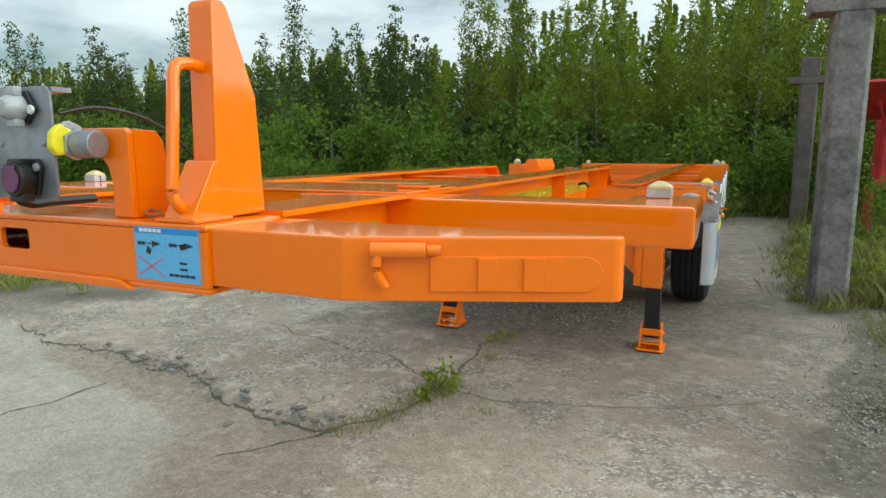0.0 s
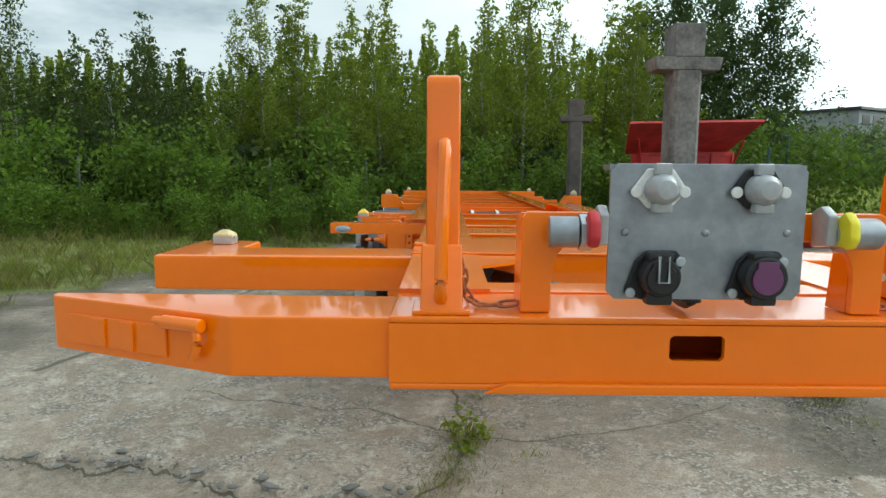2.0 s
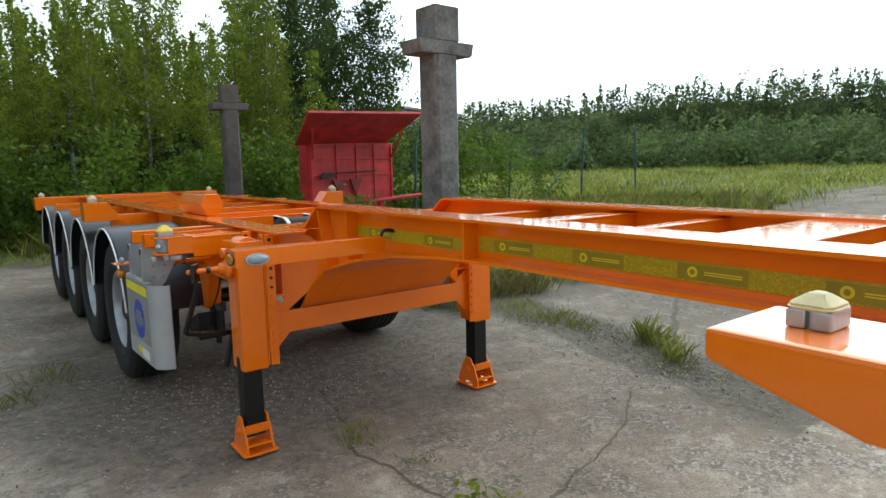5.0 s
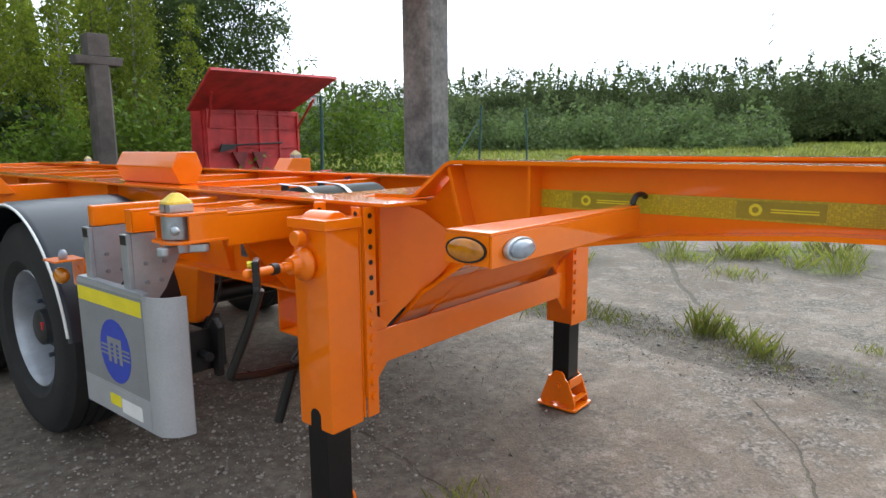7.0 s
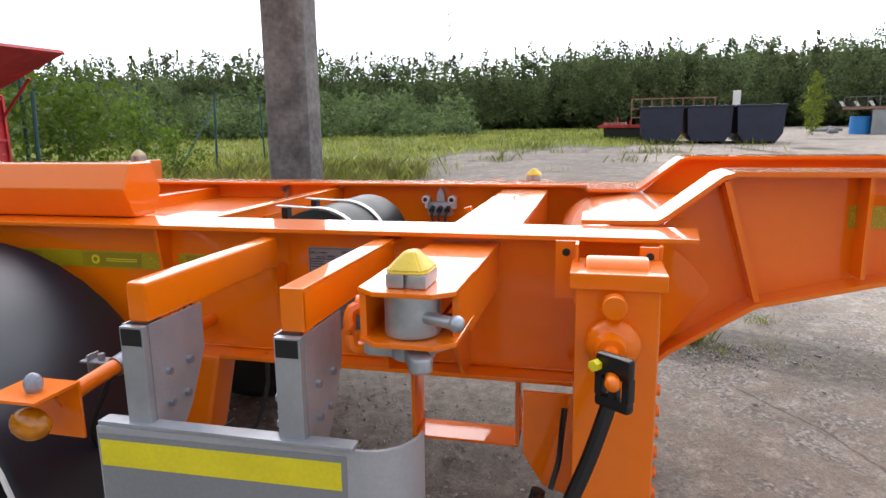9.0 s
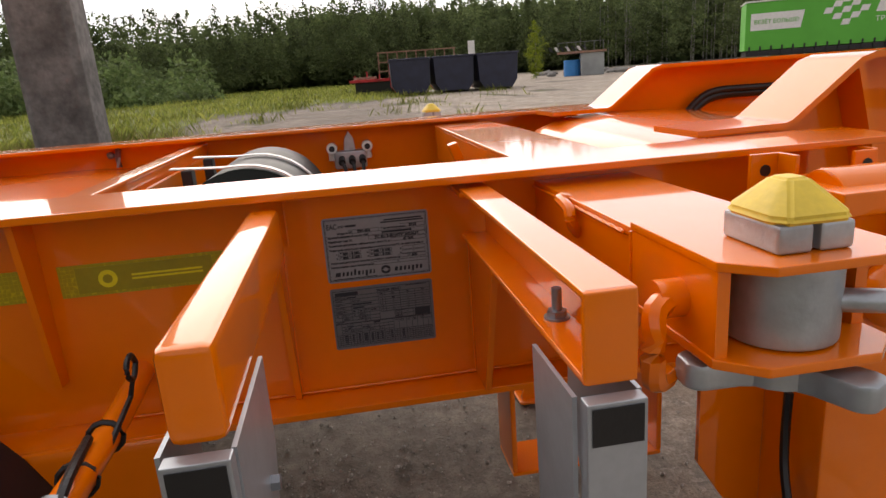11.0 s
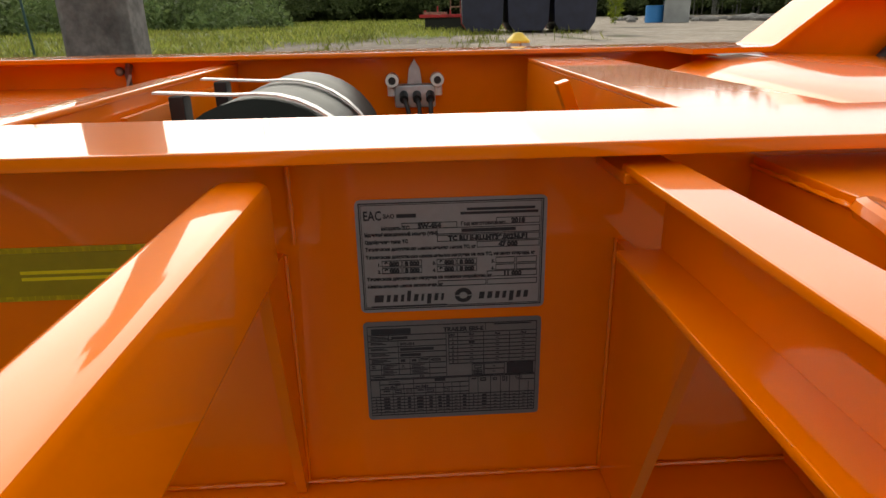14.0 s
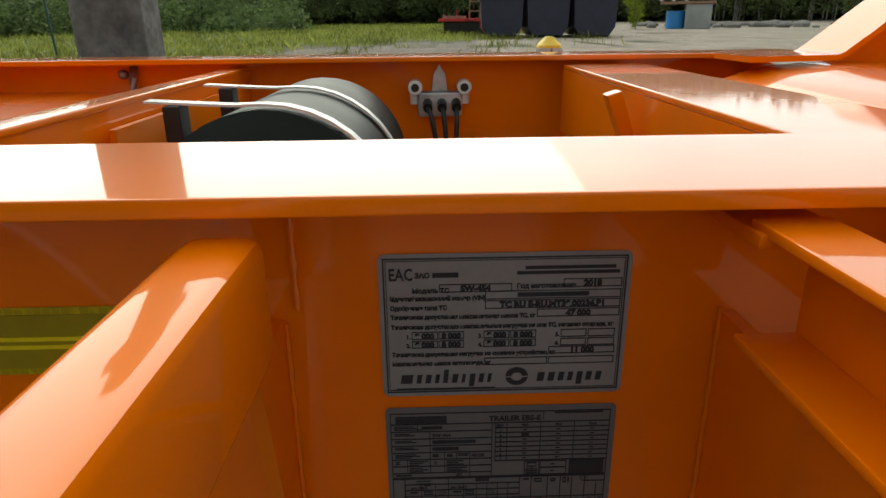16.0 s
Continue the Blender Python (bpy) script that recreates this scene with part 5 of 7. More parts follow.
ink = []
for ox in (0.0, 0.077):
    ink += [flat(sm, ox + 0.008, ox + 0.026, 0.063, 0.069, 0.0014), prism([(ox + 0.044, 0.060), (ox + 0.066, 0.0665), (ox + 0.044, 0.072)], 0.0014, 0.0019, "z", 0, sm), flat(sm, ox + 0.026, ox + 0.048, 0.0655, 0.067, 0.0014)]
ink += [prism([(0.028, 0.050), (0.038, 0.046), (0.042, 0.056), (0.032, 0.062)], 0.0014, 0.0019, "z", 0, sm), prism([(0.112, 0.058), (0.124, 0.060), (0.122, 0.070), (0.110, 0.068)], 0.0014, 0.0019, "z", 0, sm)]
ink += [flat(sm, 0.108, 0.126, 0.033, 0.037, 0.0014), flat(sm, 0.108, 0.126, 0.022, 0.026, 0.0014)] + [flat(sm, 0.082 + 0.0125 * k, 0.0925 + 0.0125 * k, 0.010, 0.015, 0.0014) for k in range(5)]
for q in ink:
    tp("sticker_print", [q], INK, sticker)
tp("sticker_cross", [prism([(0.008, 0.010), (0.010, 0.008), (0.070, 0.040), (0.068, 0.042)], 0.0014, 0.0019, "z", 0, sm), prism([(0.008, 0.040), (0.010, 0.042), (0.070, 0.010), (0.068, 0.008)], 0.0014, 0.0019, "z", 0, sm)], REDINK, sticker, "red printed cross")

# ---- data plates on the left rear web ----
PW, PH = 0.170, 0.108
PX = -0.6330
pm = plane_pose((PX, 4.841, 1.0600), (0, -1, 0), (0, 0, 1))


def rounded(x0, x1, y0, y1, r, n=4):
    out = []
    for cx, cy, a0 in ((x1 - r, y0 + r, -90), (x1 - r, y1 - r, 0), (x0 + r, y1 - r, 90), (x0 + r, y0 + r, 180)):
        out += [(cx + r * math.cos(radians(a0 + 90 * k / n)), cy + r * math.sin(radians(a0 + 90 * k / n))) for k in range(n + 1)]
    return out


def frame_lines(m, x0, x1, y0, y1, w=0.0006):
    return [flat(m, x0, x1, y0, y0 + w), flat(m, x0, x1, y1 - w, y1), flat(m, x0, x0 + w, y0 + w, y1 - w), flat(m, x1 - w, x1, y0 + w, y1 - w)]


def plate_xy(px_, py_):
    """From the drawing of the upper plate, 700 by 420 units, to metres."""
    return px_ / 705 * PW, PH - py_ / 418 * PH


plate = tp("data_plate", [prism(rounded(0, PW, 0, PH, 0.005), 0.0002, 0.0007, "z", 0, pm)], PLATE, None, "silver printed vehicle data plate")
lines = frame_lines(pm, 0.003, PW - 0.003, 0.003, PH - 0.003, 0.0009) + frame_lines(pm, 0.0048, PW - 0.0048, 0.0048, PH - 0.0048, 0.0004)
for bx0, by0, bx1, by1 in ((168, 85, 372, 108), (516, 75, 680, 99), (297, 106, 680, 130), (297, 133, 680, 157), (445, 160, 680, 183), (88, 221, 163, 244), (165, 221, 238, 244), (88, 248, 163, 270), (165, 248, 238, 270),
                           (294, 221, 368, 244), (370, 221, 445, 244), (294, 248, 368, 270), (370, 248, 445, 270), (516, 221, 590, 244), (594, 221, 672, 244), (516, 248, 590, 270), (594, 248, 672, 270), (483, 272, 675, 294), (297, 303, 480, 325), (483, 303, 675, 325)):
    a, b = plate_xy(bx0, by1), plate_xy(bx1, by0)
    lines += frame_lines(pm, a[0], b[0], a[1], b[1], 0.00055)
tp("plate_ruling", lines, INK, plate)["kind"] = "stuff"


def say(words, px_, py_, h, align="LEFT", bold=0.00025, squeeze=1.0):
    x_, y_ = plate_xy(px_, py_)
    text_mesh("plate_lettering", words, h * PH / 418 * 1.38, pm @ Matrix.Translation((x_, y_, 0.0014)), INK, plate, "", align, 0.0, bold, squeeze)


say("EAC", 28, 72, 34, "LEFT", 0.0003, 0.72)
say("ЗАО", 100, 66, 14)
say("Модель ТС", 92, 108, 13)
say("SW-454", 270, 105, 17, "CENTER", 0.00045)
say("Год изготовления", 385, 99, 13)
say("2018", 598, 95, 17, "CENTER", 0.00045)
say("Идентификационный номер (VIN)", 30, 130, 12.5, "LEFT", 0.00030, 0.90)
say("Одобрение типа ТС", 30, 157, 12.5, "LEFT", 0.00030, 0.90)
say("TC RU E-RU.MT39.00236.P1", 488, 153, 17, "CENTER", 0.00045)
say("Технически допустимая максимальная масса ТС, кг", 30, 183, 12, "LEFT", 0.00030, 0.90)
say("47 000", 562, 180, 17, "CENTER", 0.00045)
say("Технически допустимые максимальные нагрузки на оси ТС, начиная спереди, кг", 30, 212, 12, "LEFT", 0.00030, 0.90)
for words, cx, cy in (("9 000", 125, 241), ("8 000", 201, 241), ("9 000", 125, 267), ("8 000", 201, 267), ("9 000", 331, 241), ("8 000", 407, 241), ("9 000", 331, 267), ("8 000", 407, 267)):
    say(words, cx, cy, 16, "CENTER", 0.00045)
for words, cx, cy in (("1.", 72, 241), ("2.", 72, 267), ("3.", 278, 241), ("4.", 278, 267), ("5.", 500, 241), ("6.", 500, 267)):
    say(words, cx, cy, 12)
say("Технически допустимая нагрузка на сцепное устройство, кг", 30, 294, 12, "LEFT", 0.00030, 0.90)
say("11 000", 580, 291, 17, "CENTER", 0.00045)
say("Максимальная масса автопоезда, кг", 30, 322, 12, "LEFT", 0.00030, 0.90)
# withheld number, maker's address and maker's marks as plain bars and shapes
bars = []
for bx0, by0, bx1, by1 in ((388, 112, 590, 124), (408, 38, 660, 47), (385, 52, 672, 61), (150, 53, 222, 66), (40, 394, 330, 398)):
    a, b = plate_xy(bx0, by1), plate_xy(bx1, by0)
    bars.append(flat(pm, a[0], b[0], a[1], b[1]))
for px0, wd, up in ((52, 44, 0), (98, 24, 0), (124, 26, 0), (152, 22, 0), (176, 24, 14), (202, 26, 0), (230, 20, 0), (252, 26, -12), (280, 24, 0), (306, 20, 0), (452, 30, 0), (484, 28, 0), (514, 26, 0), (542, 24, 0), (568, 26, -12), (596, 26, 0), (624, 26, 0)):
    a, b = plate_xy(px0, 378 - min(up, 0)), plate_xy(px0 + wd - 6, 352 - max(up, 0))
    bars.append(prism([(a[0], a[1]), (b[0] - 0.001, a[1]), (b[0], b[1]), (a[0] + 0.001, b[1])], 0.0008, 0.0013, "z", 0, pm))
cx, cy = plate_xy(393, 362)
bars.append(prism(oval(cx, cy, 0.0080, 0.0072, 0), 0.0008, 0.0013, "z", 0, pm))
tp("plate_print", bars, INK, plate)["kind"] = "stuff"
tp("plate_emblem", [prism(oval(cx, cy, 0.0038, 0.0032, 0), 0.0014, 0.0018, "z", 0, pm), flat(pm, cx - 0.0078, cx + 0.0078, cy - 0.0004, cy + 0.0004, 0.0014)], PLATE, plate)

P2H = 0.107
pm2 = plane_pose((PX, 4.8405, 0.9430), (0, -1, 0), (0, 0, 1))
P2W = 0.168
plate2 = tp("data_plate", [prism(rounded(0, P2W, 0, P2H, 0.004), 0.0002, 0.0007, "z", 0, pm2)], PLATE2, None, "grey printed brake data plate")


l2, b2 = [], []


def at2(x, y):
    """From the drawing of the lower plate, 950 by 545 units, to metres."""
    return x / 950 * P2W, P2H - y / 545 * P2H


def rule2(x0, y0, x1, y1, w=0.00032):
    a, b = at2(x0, y1), at2(x1, y0)
    l2.append(flat(pm2, a[0] - (w if x0 == x1 else 0), b[0] + (w if x0 == x1 else 0), a[1] - (w if y0 == y1 else 0), b[1] + (w if y0 == y1 else 0)))


def bar2(x0, y0, x1, y1):
    a, b = at2(x0, y1), at2(x1, y0)
    b2.append(flat(pm2, a[0], b[0], a[1], b[1]))


def say2(words, x, y, h, align="LEFT", bold=0.0002):
    x_, y_ = at2(x, y)
    text_mesh("plate_lettering", words, h * P2H / 545 * 1.38, pm2 @ Matrix.Translation((x_, y_, 0.0014)), INK, plate2, "", align, 0, bold)


for x0, y0, x1, y1 in ((20, 25, 925, 312), (20, 318, 925, 520)):
    rule2(x0, y0, x1, y0), rule2(x0, y1, x1, y1), rule2(x0, y0, x0, y1), rule2(x1, y0, x1, y1)
bar2(40, 38, 250, 68)                                   # maker's name
bar2(695, 30, 895, 36)
rule2(650, 25, 650, 62), rule2(20, 72, 925, 72), rule2(438, 72, 438, 312), rule2(452, 72, 452, 242)
for y in (104, 136, 167, 198, 229, 260, 291):
    rule2(20, y, 438, y)
rule2(130, 72, 130, 104), rule2(180, 104, 180, 291), rule2(240, 198, 240, 291), rule2(346, 198, 346, 312), rule2(290, 198, 290, 229), rule2(84, 229, 84, 291)
for y in (80, 87, 94, 112, 119, 143, 150, 174, 181, 205, 212, 219):
    bar2(34, y, 34 + 60 + (y * 37) % 60, y + 3)
for y in (236, 244, 252, 267, 275, 283):
    bar2(92, y, 92 + 40 + (y * 29) % 42, y + 3), bar2(248, y, 248 + 45 + (y * 31) % 45, y + 3)
for y in (238, 247):
    bar2(34, y, 52, y + 4)
bar2(146, 82, 232, 94), bar2(190, 145, 370, 158), bar2(190, 176, 300, 189), bar2(190, 207, 215, 219), bar2(250, 207, 275, 219), bar2(34, 298, 100, 304)
for y in (205, 212):
    bar2(296, y, 340, y + 3)
say2("SW-454", 190, 128, 15)
say2("4S/2M", 352, 219, 14)
say2("X", 195, 250, 13)
say2("I/O", 290, 306, 12)
say2("TRAILER EBS-E", 425, 62, 22, "LEFT", 0.0003)
for x, words in ((470, "GIO"), (575, "Pin1"), (715, "Pin3"), (855, "Pin4")):
    say2(words, x, 88, 11, "CENTER")
for x in (500, 640, 780):
    rule2(x, 72, x, 242)
for k in range(7):
    y = 95 + 21 * k
    rule2(452, y, 925, y)
    say2(str(k + 1), 474, y + 16, 11, "CENTER")
    for x in (575, 715, 855):
        bar2(x - 9, y + 9, x + 9, y + 12)
rule2(452, 242, 925, 242)
bar2(560, 120, 592, 132)
for x0, y0, x1, y1 in ((578, 248, 640, 310), (645, 248, 755, 278), (645, 278, 755, 310)):
    rule2(x0, y0, x1, y0), rule2(x0, y1, x1, y1), rule2(x0, y0, x0, y1), rule2(x1, y0, x1, y1)
for x0, y0, x1, y1 in ((590, 256, 628, 272), (586, 284, 632, 303)):
    rule2(x0, y0, x1, y0), rule2(x0, y1, x1, y1), rule2(x0, y0, x0, y1), rule2(x1, y0, x1, y1)
bar2(607, 272, 611, 300), bar2(588, 291, 630, 296), bar2(690, 262, 706, 265), bar2(690, 292, 706, 295)
bar2(768, 246, 915, 308)                                # dark printed field
for y in (345, 372, 400):
    rule2(70, y, 560, y)
for k in range(6):
    rule2(20, 415 + 18 * k, 925, 415 + 18 * k)
for x in (70, 140, 200, 255, 320, 375, 420, 465, 510):
    rule2(x, 345, x, 520)
for x in (70, 255, 560, 610, 680, 735, 785, 840):
    rule2(x, 318, x, 520)
rule2(890, 360, 890, 520), rule2(840, 345, 925, 345)
bar2(370, 320, 430, 335), bar2(118, 328, 180, 331), bar2(118, 340, 180, 343), bar2(150, 345, 180, 352)
for x in (130, 300):
    say2("pm (bar)", x, 365, 13, "CENTER")
for cx, cy in ((228, 386), (435, 386), (835, 330)):
    for r0 in (16, 8):
        x_, y_ = at2(cx, cy)
        rr = r0 * P2W / 950
        b2.append(tube([pm2 @ Vector((x_ + rr * math.cos(w), y_ + rr * math.sin(w), 0.0011)) for w in (2 * math.pi * q / 18 for q in range(19))], 0.00028, 4))
for x0, y0, x1, y1 in ((622, 328, 655, 345), (692, 330, 715, 344), (745, 326, 760, 350), (766, 326, 772, 352), (575, 328, 600, 334), (90, 380, 125, 386), (150, 378, 188, 394), (275, 380, 310, 386), (326, 378, 366, 394)):
    bar2(x0, y0, x1, y0 + 4), bar2(x0, y1 - 4, x1, y1), bar2(x0, y0, x0 + 4, y1), bar2(x1 - 4, y0, x1, y1)
for k in range(5):
    y = 420 + 18 * k
    say2(str(k + 1), 46, y + 12, 11, "CENTER")
    for x, w in ((105, 34), (170, 20), (228, 18), (288, 36), (348, 20), (398, 20), (442, 20), (487, 16), (535, 20), (585, 6), (645, 26), (707, 14), (760, 14), (812, 14), (865, 14), (908, 14)):
        thin = x > 690 or x == 487 or (k == 4)
        bar2(x - w / 2, y + (5 if thin else 1), x + w / 2, y + (8 if thin else 12))
tp("plate_ruling", l2, INK, plate2)["kind"] = "stuff"
tp("plate_print", b2, INK, plate2)["kind"] = "stuff"


# ---- mudguard carrier: hangers, silver flap, lamp bracket ----
def hanger(y):
    return [box(-1.222, -1.206, y - 0.006, y + 0.044, 0.70, 1.124, 0.002), prism([(-1.206, 1.124), (-1.045, 1.124), (-1.045, 1.03), (-1.10, 0.925), (-1.206, 0.80)], y - 0.0075, y - 0.0035, "y"), prism([(-1.206, 1.124), (-1.10, 1.124), (-1.12, 0.80), (-1.206, 0.80)], y + 0.046, y + 0.050, "y")]


def hanger_bolts(y):
    return [cyl((x, y - 0.016, z), (x, y - 0.0075, z), 0.008, n=6) for x, z in ((-1.165, 1.02), (-1.10, 1.02), (-1.165, 0.955), (-1.115, 0.955), (-1.175, 0.90))] + [cyl((-1.19, y + 0.05, z), (-1.19, y + 0.06, z), 0.010, n=6) for z in (1.0, 0.95, 0.88)]


for y in (4.588, 4.899):
    for s in (0, 1):
        h = tp("guard_hanger", [mirror(q) for q in hanger(y)] if s else hanger(y), ALU, None, "folded aluminium mudguard hanger")
        for q in hanger_bolts(y):
            tp("hanger_bolt", [mirror(q)] if s else [q], GALV, h)
        # flat black patch that paints the dark gap between tube and hanger
        e = [box(-1.2235, -1.2225, y - 0.002, y + 0.040, 1.088, 1.120)]
        tp("hanger_gap_patch", [mirror(q) for q in e] if s else e, BLACK, h)
tp("top_stud", [cyl((-1.070, 4.603, 1.122), (-1.070, 4.603, 1.166), 0.005), cyl((-1.070, 4.603, 1.1352), (-1.070, 4.603, 1.1432), 0.010, n=6), cyl((-1.070, 4.603, 1.1350), (-1.070, 4.603, 1.1368), 0.013, n=16)], GALV, None, "threaded stud with nut")


def flap():
    pts = [(-1.236, 5.005), (-1.222, 4.48)]
    for k in range(7):
        a = math.pi * 0.5 * k / 6
        pts.append((-1.222 + 0.092 * (1 - math.cos(a)), 4.475 - 0.085 * math.sin(a)))
    inner = [(x + 0.006, y + (0.006 if i > 1 else 0)) for i, (x, y) in enumerate(pts)]
    return [prism(pts + inner[::-1], 0.445, 0.928, "z")]


def flap_rail():
    return [box(-1.232, -1.200, 4.49, 5.005, 0.928, 0.937, 0.002)]


for s in (0, 1):
    def sd(bms, s=s):
        return [mirror(q) for q in bms] if s else bms
    f = tp("mudguard_flap", sd(flap()), PANEL_LIGHT, None, "silver sheet mudguard flap with blue emblem")
    fm = plane_pose((-1.2362, 5.005, 0.445), (0.0267, -1, 0), (0, 0, 1))
    tp("flap_panel", sd([flat(fm, 0.004, 0.500, 0.115, 0.470, 0.0004, 0.0008)]), ALU_PANEL, f)
    tp("flap_stripe", sd([flat(fm, 0.006, 0.490, 0.405, 0.458, 0.0014, 0.0008)]), YELLOW, f, "yellow stripe")
    tp("flap_lower_strip", sd([flat(fm, 0.004, 0.500, 0.008, 0.100, 0.0004, 0.0008)]), PANEL_LIGHT, f)
    tp("emblem_disc", sd([prism(oval(0.274, 0.247, 0.115, 0.118, 0, 40), 0.0014, 0.0022, "z", 0, fm)]), BLUE, f, "round blue emblem")
    mark = [flat(fm, 0.165 + dx, 0.383 - dx, 0.225 + 0.016 * k, 0.232 + 0.016 * k, 0.0024, 0.0006) for k, dx in ((0, 0.0), (1, 0.0), (2, 0.0))]
    mark += [flat(fm, 0.222 + 0.042 * k, 0.244 + 0.042 * k, 0.203, 0.285, 0.0032, 0.0006) for k in range(3)] + [flat(fm, 0.222, 0.328, 0.275, 0.297, 0.0034, 0.0006)]
    tp("emblem_mark", sd(mark), ALU_PANEL, f)
    tp("flap_label", sd([flat(fm, 0.20, 0.285, 0.035, 0.078, 0.0014)]), YELLOW, f)
    tp("flap_label", sd([flat(fm, 0.29, 0.44, 0.022, 0.075, 0.0014)]), WHITE, f)
    tp("flap_rail", sd(flap_rail()), ALU, f)
    lb = tp("lamp_bracket", sd([box(-1.275, -1.165, 5.10, 5.22, 0.975, 0.981), box(-1.171, -1.165, 5.10, 5.22, 0.86, 0.975), tube(smooth_path([(-1.17, 5.16, 0.93), (-1.0, 5.125, 0.965), (-0.80, 5.135, 0.955), (-0.63, 5.15, 0.95)], 4), 0.018, 12)]))
    tp("marker_lamp", sd([ball((-1.235, 5.16, 0.915), 0.045, (0.6, 1, 0.75))]), AMBER, lb, "amber marker lamp")
    tp("repeater_lamp", sd([ball((-1.225, 5.15, 0.995), 0.018, (1, 1, 1.3))]), CLEAR, lb, "small clear bulb lamp")
    for q, (x0, y0, z0) in enumerate(((-0.85, 5.132, 0.958), (-0.95, 5.128, 0.962))):
        tp("cable_tie", sd([tube([(x0, y0 + 0.021 * math.cos(a), z0 + 0.021 * math.sin(a)) for a in (2 * math.pi * w / 12 for w in range(13))], 0.004, 6)]), CABLE, lb)
    tp("pipe_clamp", sd([lathe([(0.019, -0.014), (0.023, -0.014), (0.023, 0.014), (0.019, 0.014)], (-1.02, 5.127, 0.962), (0.98, -0.17, 0.2), 24, False), box(-1.045, -1.010, 5.146, 5.215, 0.965, 0.971, 0.002), box(-1.045, -1.010, 5.19, 5.196, 0.935, 0.985, 0.002)]), GALV, lb, "galvanised pipe clamp")
    tp("clamp_bolt", sd([cyl((-1.028, 5.17, 0.960), (-1.028, 5.17, 0.985), 0.008, n=6)]), GALV, lb)
    tp("air_hose", sd([tube(smooth_path([(-0.90, 5.13, 0.985), (-1.0, 5.118, 0.985), (-1.06, 5.13, 0.93), (-1.05, 5.20, 0.80), (-0.95, 5.26, 0.70), (-0.85, 5.25, 0.66)], 6), 0.006, 8)]), CABLE, lb, "black air hose")
    tp("clip_ring", sd([tube(smooth_path([(-0.80 + 0.018 * math.cos(a), 5.103, 1.028 + 0.016 * math.sin(a)) for a in (0, 1.2, 2.4, 3.6, 4.8, 6.2)], 3), 0.004, 6), tube([(-0.80, 5.104, 1.012), (-0.80, 5.112, 0.985), (-0.90, 5.115, 0.96), (-0.905, 5.14, 0.925)], 0.004, 6)]), CABLE, lb)


# ---- wheels ----
def tyre_profile():
    side = [(0.295, -0.13), (0.33, -0.155), (0.345, -0.163), (0.352, -0.162), (0.40, -0.172), (0.46, -0.168), (0.485, -0.163), (0.505, -0.150), (0.525, -0.138), (0.532, -0.122)]
    tread = []
    for c in (-0.075, -0.025, 0.025, 0.075):
        tread += [(0.534, c - 0.007), (0.522, c - 0.005), (0.522, c + 0.005), (0.534, c + 0.007)]
    return side + tread + [(r, -h) for r, h in side[::-1]]


WC = 0.524
tyre_bms = [lathe(tyre_profile(), (0, 0, 0), (-1, 0, 0), 56, False)]
tyre_me = mesh_of("tyre", tyre_bms, RUBBER)
rim_me = mesh_of("rim", [lathe([(0.298, -0.13), (0.298, 0.128), (0.290, 0.138), (0.280, 0.128), (0.270, 0.10), (0.262, 0.03), (0.252, -0.04), (0.238, -0.058), (0.21, -0.050), (0.195, -0.030), (0.15, -0.026), (0.14, -0.02), (0.0, -0.02)], (0, 0, 0), (-1, 0, 0), 48, False)], RIM)
hub_me = mesh_of("hub", [lathe([(0.128, 0.0), (0.120, 0.05), (0.092, 0.07), (0.088, 0.105), (0.070, 0.115), (0.0, 0.115)], (0, 0, 0), (-1, 0, 0), 28)], HUBDARK)
nut_me = mesh_of("wheel_nut", [cyl((-0.028, 0, 0), (0.045, 0, 0), 0.023, n=6, bevel=0.002), cyl((-0.004, 0, 0), (0.045, 0, 0), 0.031, n=16, bevel=0.002), cyl((-0.052, 0, 0), (-0.028, 0, 0), 0.012, n=10)], NUTGREY)
# black ovals laid on the rim for the dark of its hand holes
dark_me = mesh_of("hand_hole", [prism(oval(0, 0, 0.026, 0.042, 0, 14), -0.002, 0.002, "x")], BLACK)
red_me = mesh_of("nut_marker", [box(-0.03, 0.0, -0.012, 0.012, -0.02, 0.02, 0.003)], RED)


def child(name, me, parent, m):
    ob = new(name, me)
    ob.parent = parent
    ob.matrix_local = m
    return ob


def wheel(x, y):
    w = new("wheel")
    w.parent = trailer
    w.matrix_local = pose(x, y, WC, 0, 0, 0 if x < 0 else 180)
    child("tyre", tyre_me, w, Matrix())
    child("rim", rim_me, w, Matrix())
    child("hub", hub_me, w, Matrix.Translation((-0.002, 0, 0)))
    for k in range(10):
        a = 2 * math.pi * k / 10
        child("wheel_nut", nut_me, w, Matrix.Translation((-0.012, 0.176 * math.cos(a), 0.176 * math.sin(a))))
        child("hand_hole", dark_me, w, Matrix.Translation((0.046, 0.222 * math.cos(a + 0.3), 0.222 * math.sin(a + 0.3))) @ Matrix.Rotation(a + 0.3 - math.pi / 2, 4, "X") )
    child("nut_marker", red_me, w, Matrix.Translation((-0.09, -0.06, 0.02)))


AXLES = (5.95, 7.26, 8.57, 9.88)
for y in AXLES:
    for sx in (-1, 1):
        wheel(sx * 0.985, y)
    tp("axle", [cyl((-0.95, y, WC), (0.95, y, WC), 0.065, n=18)], BLACKPAINT, None, "black axle beam")


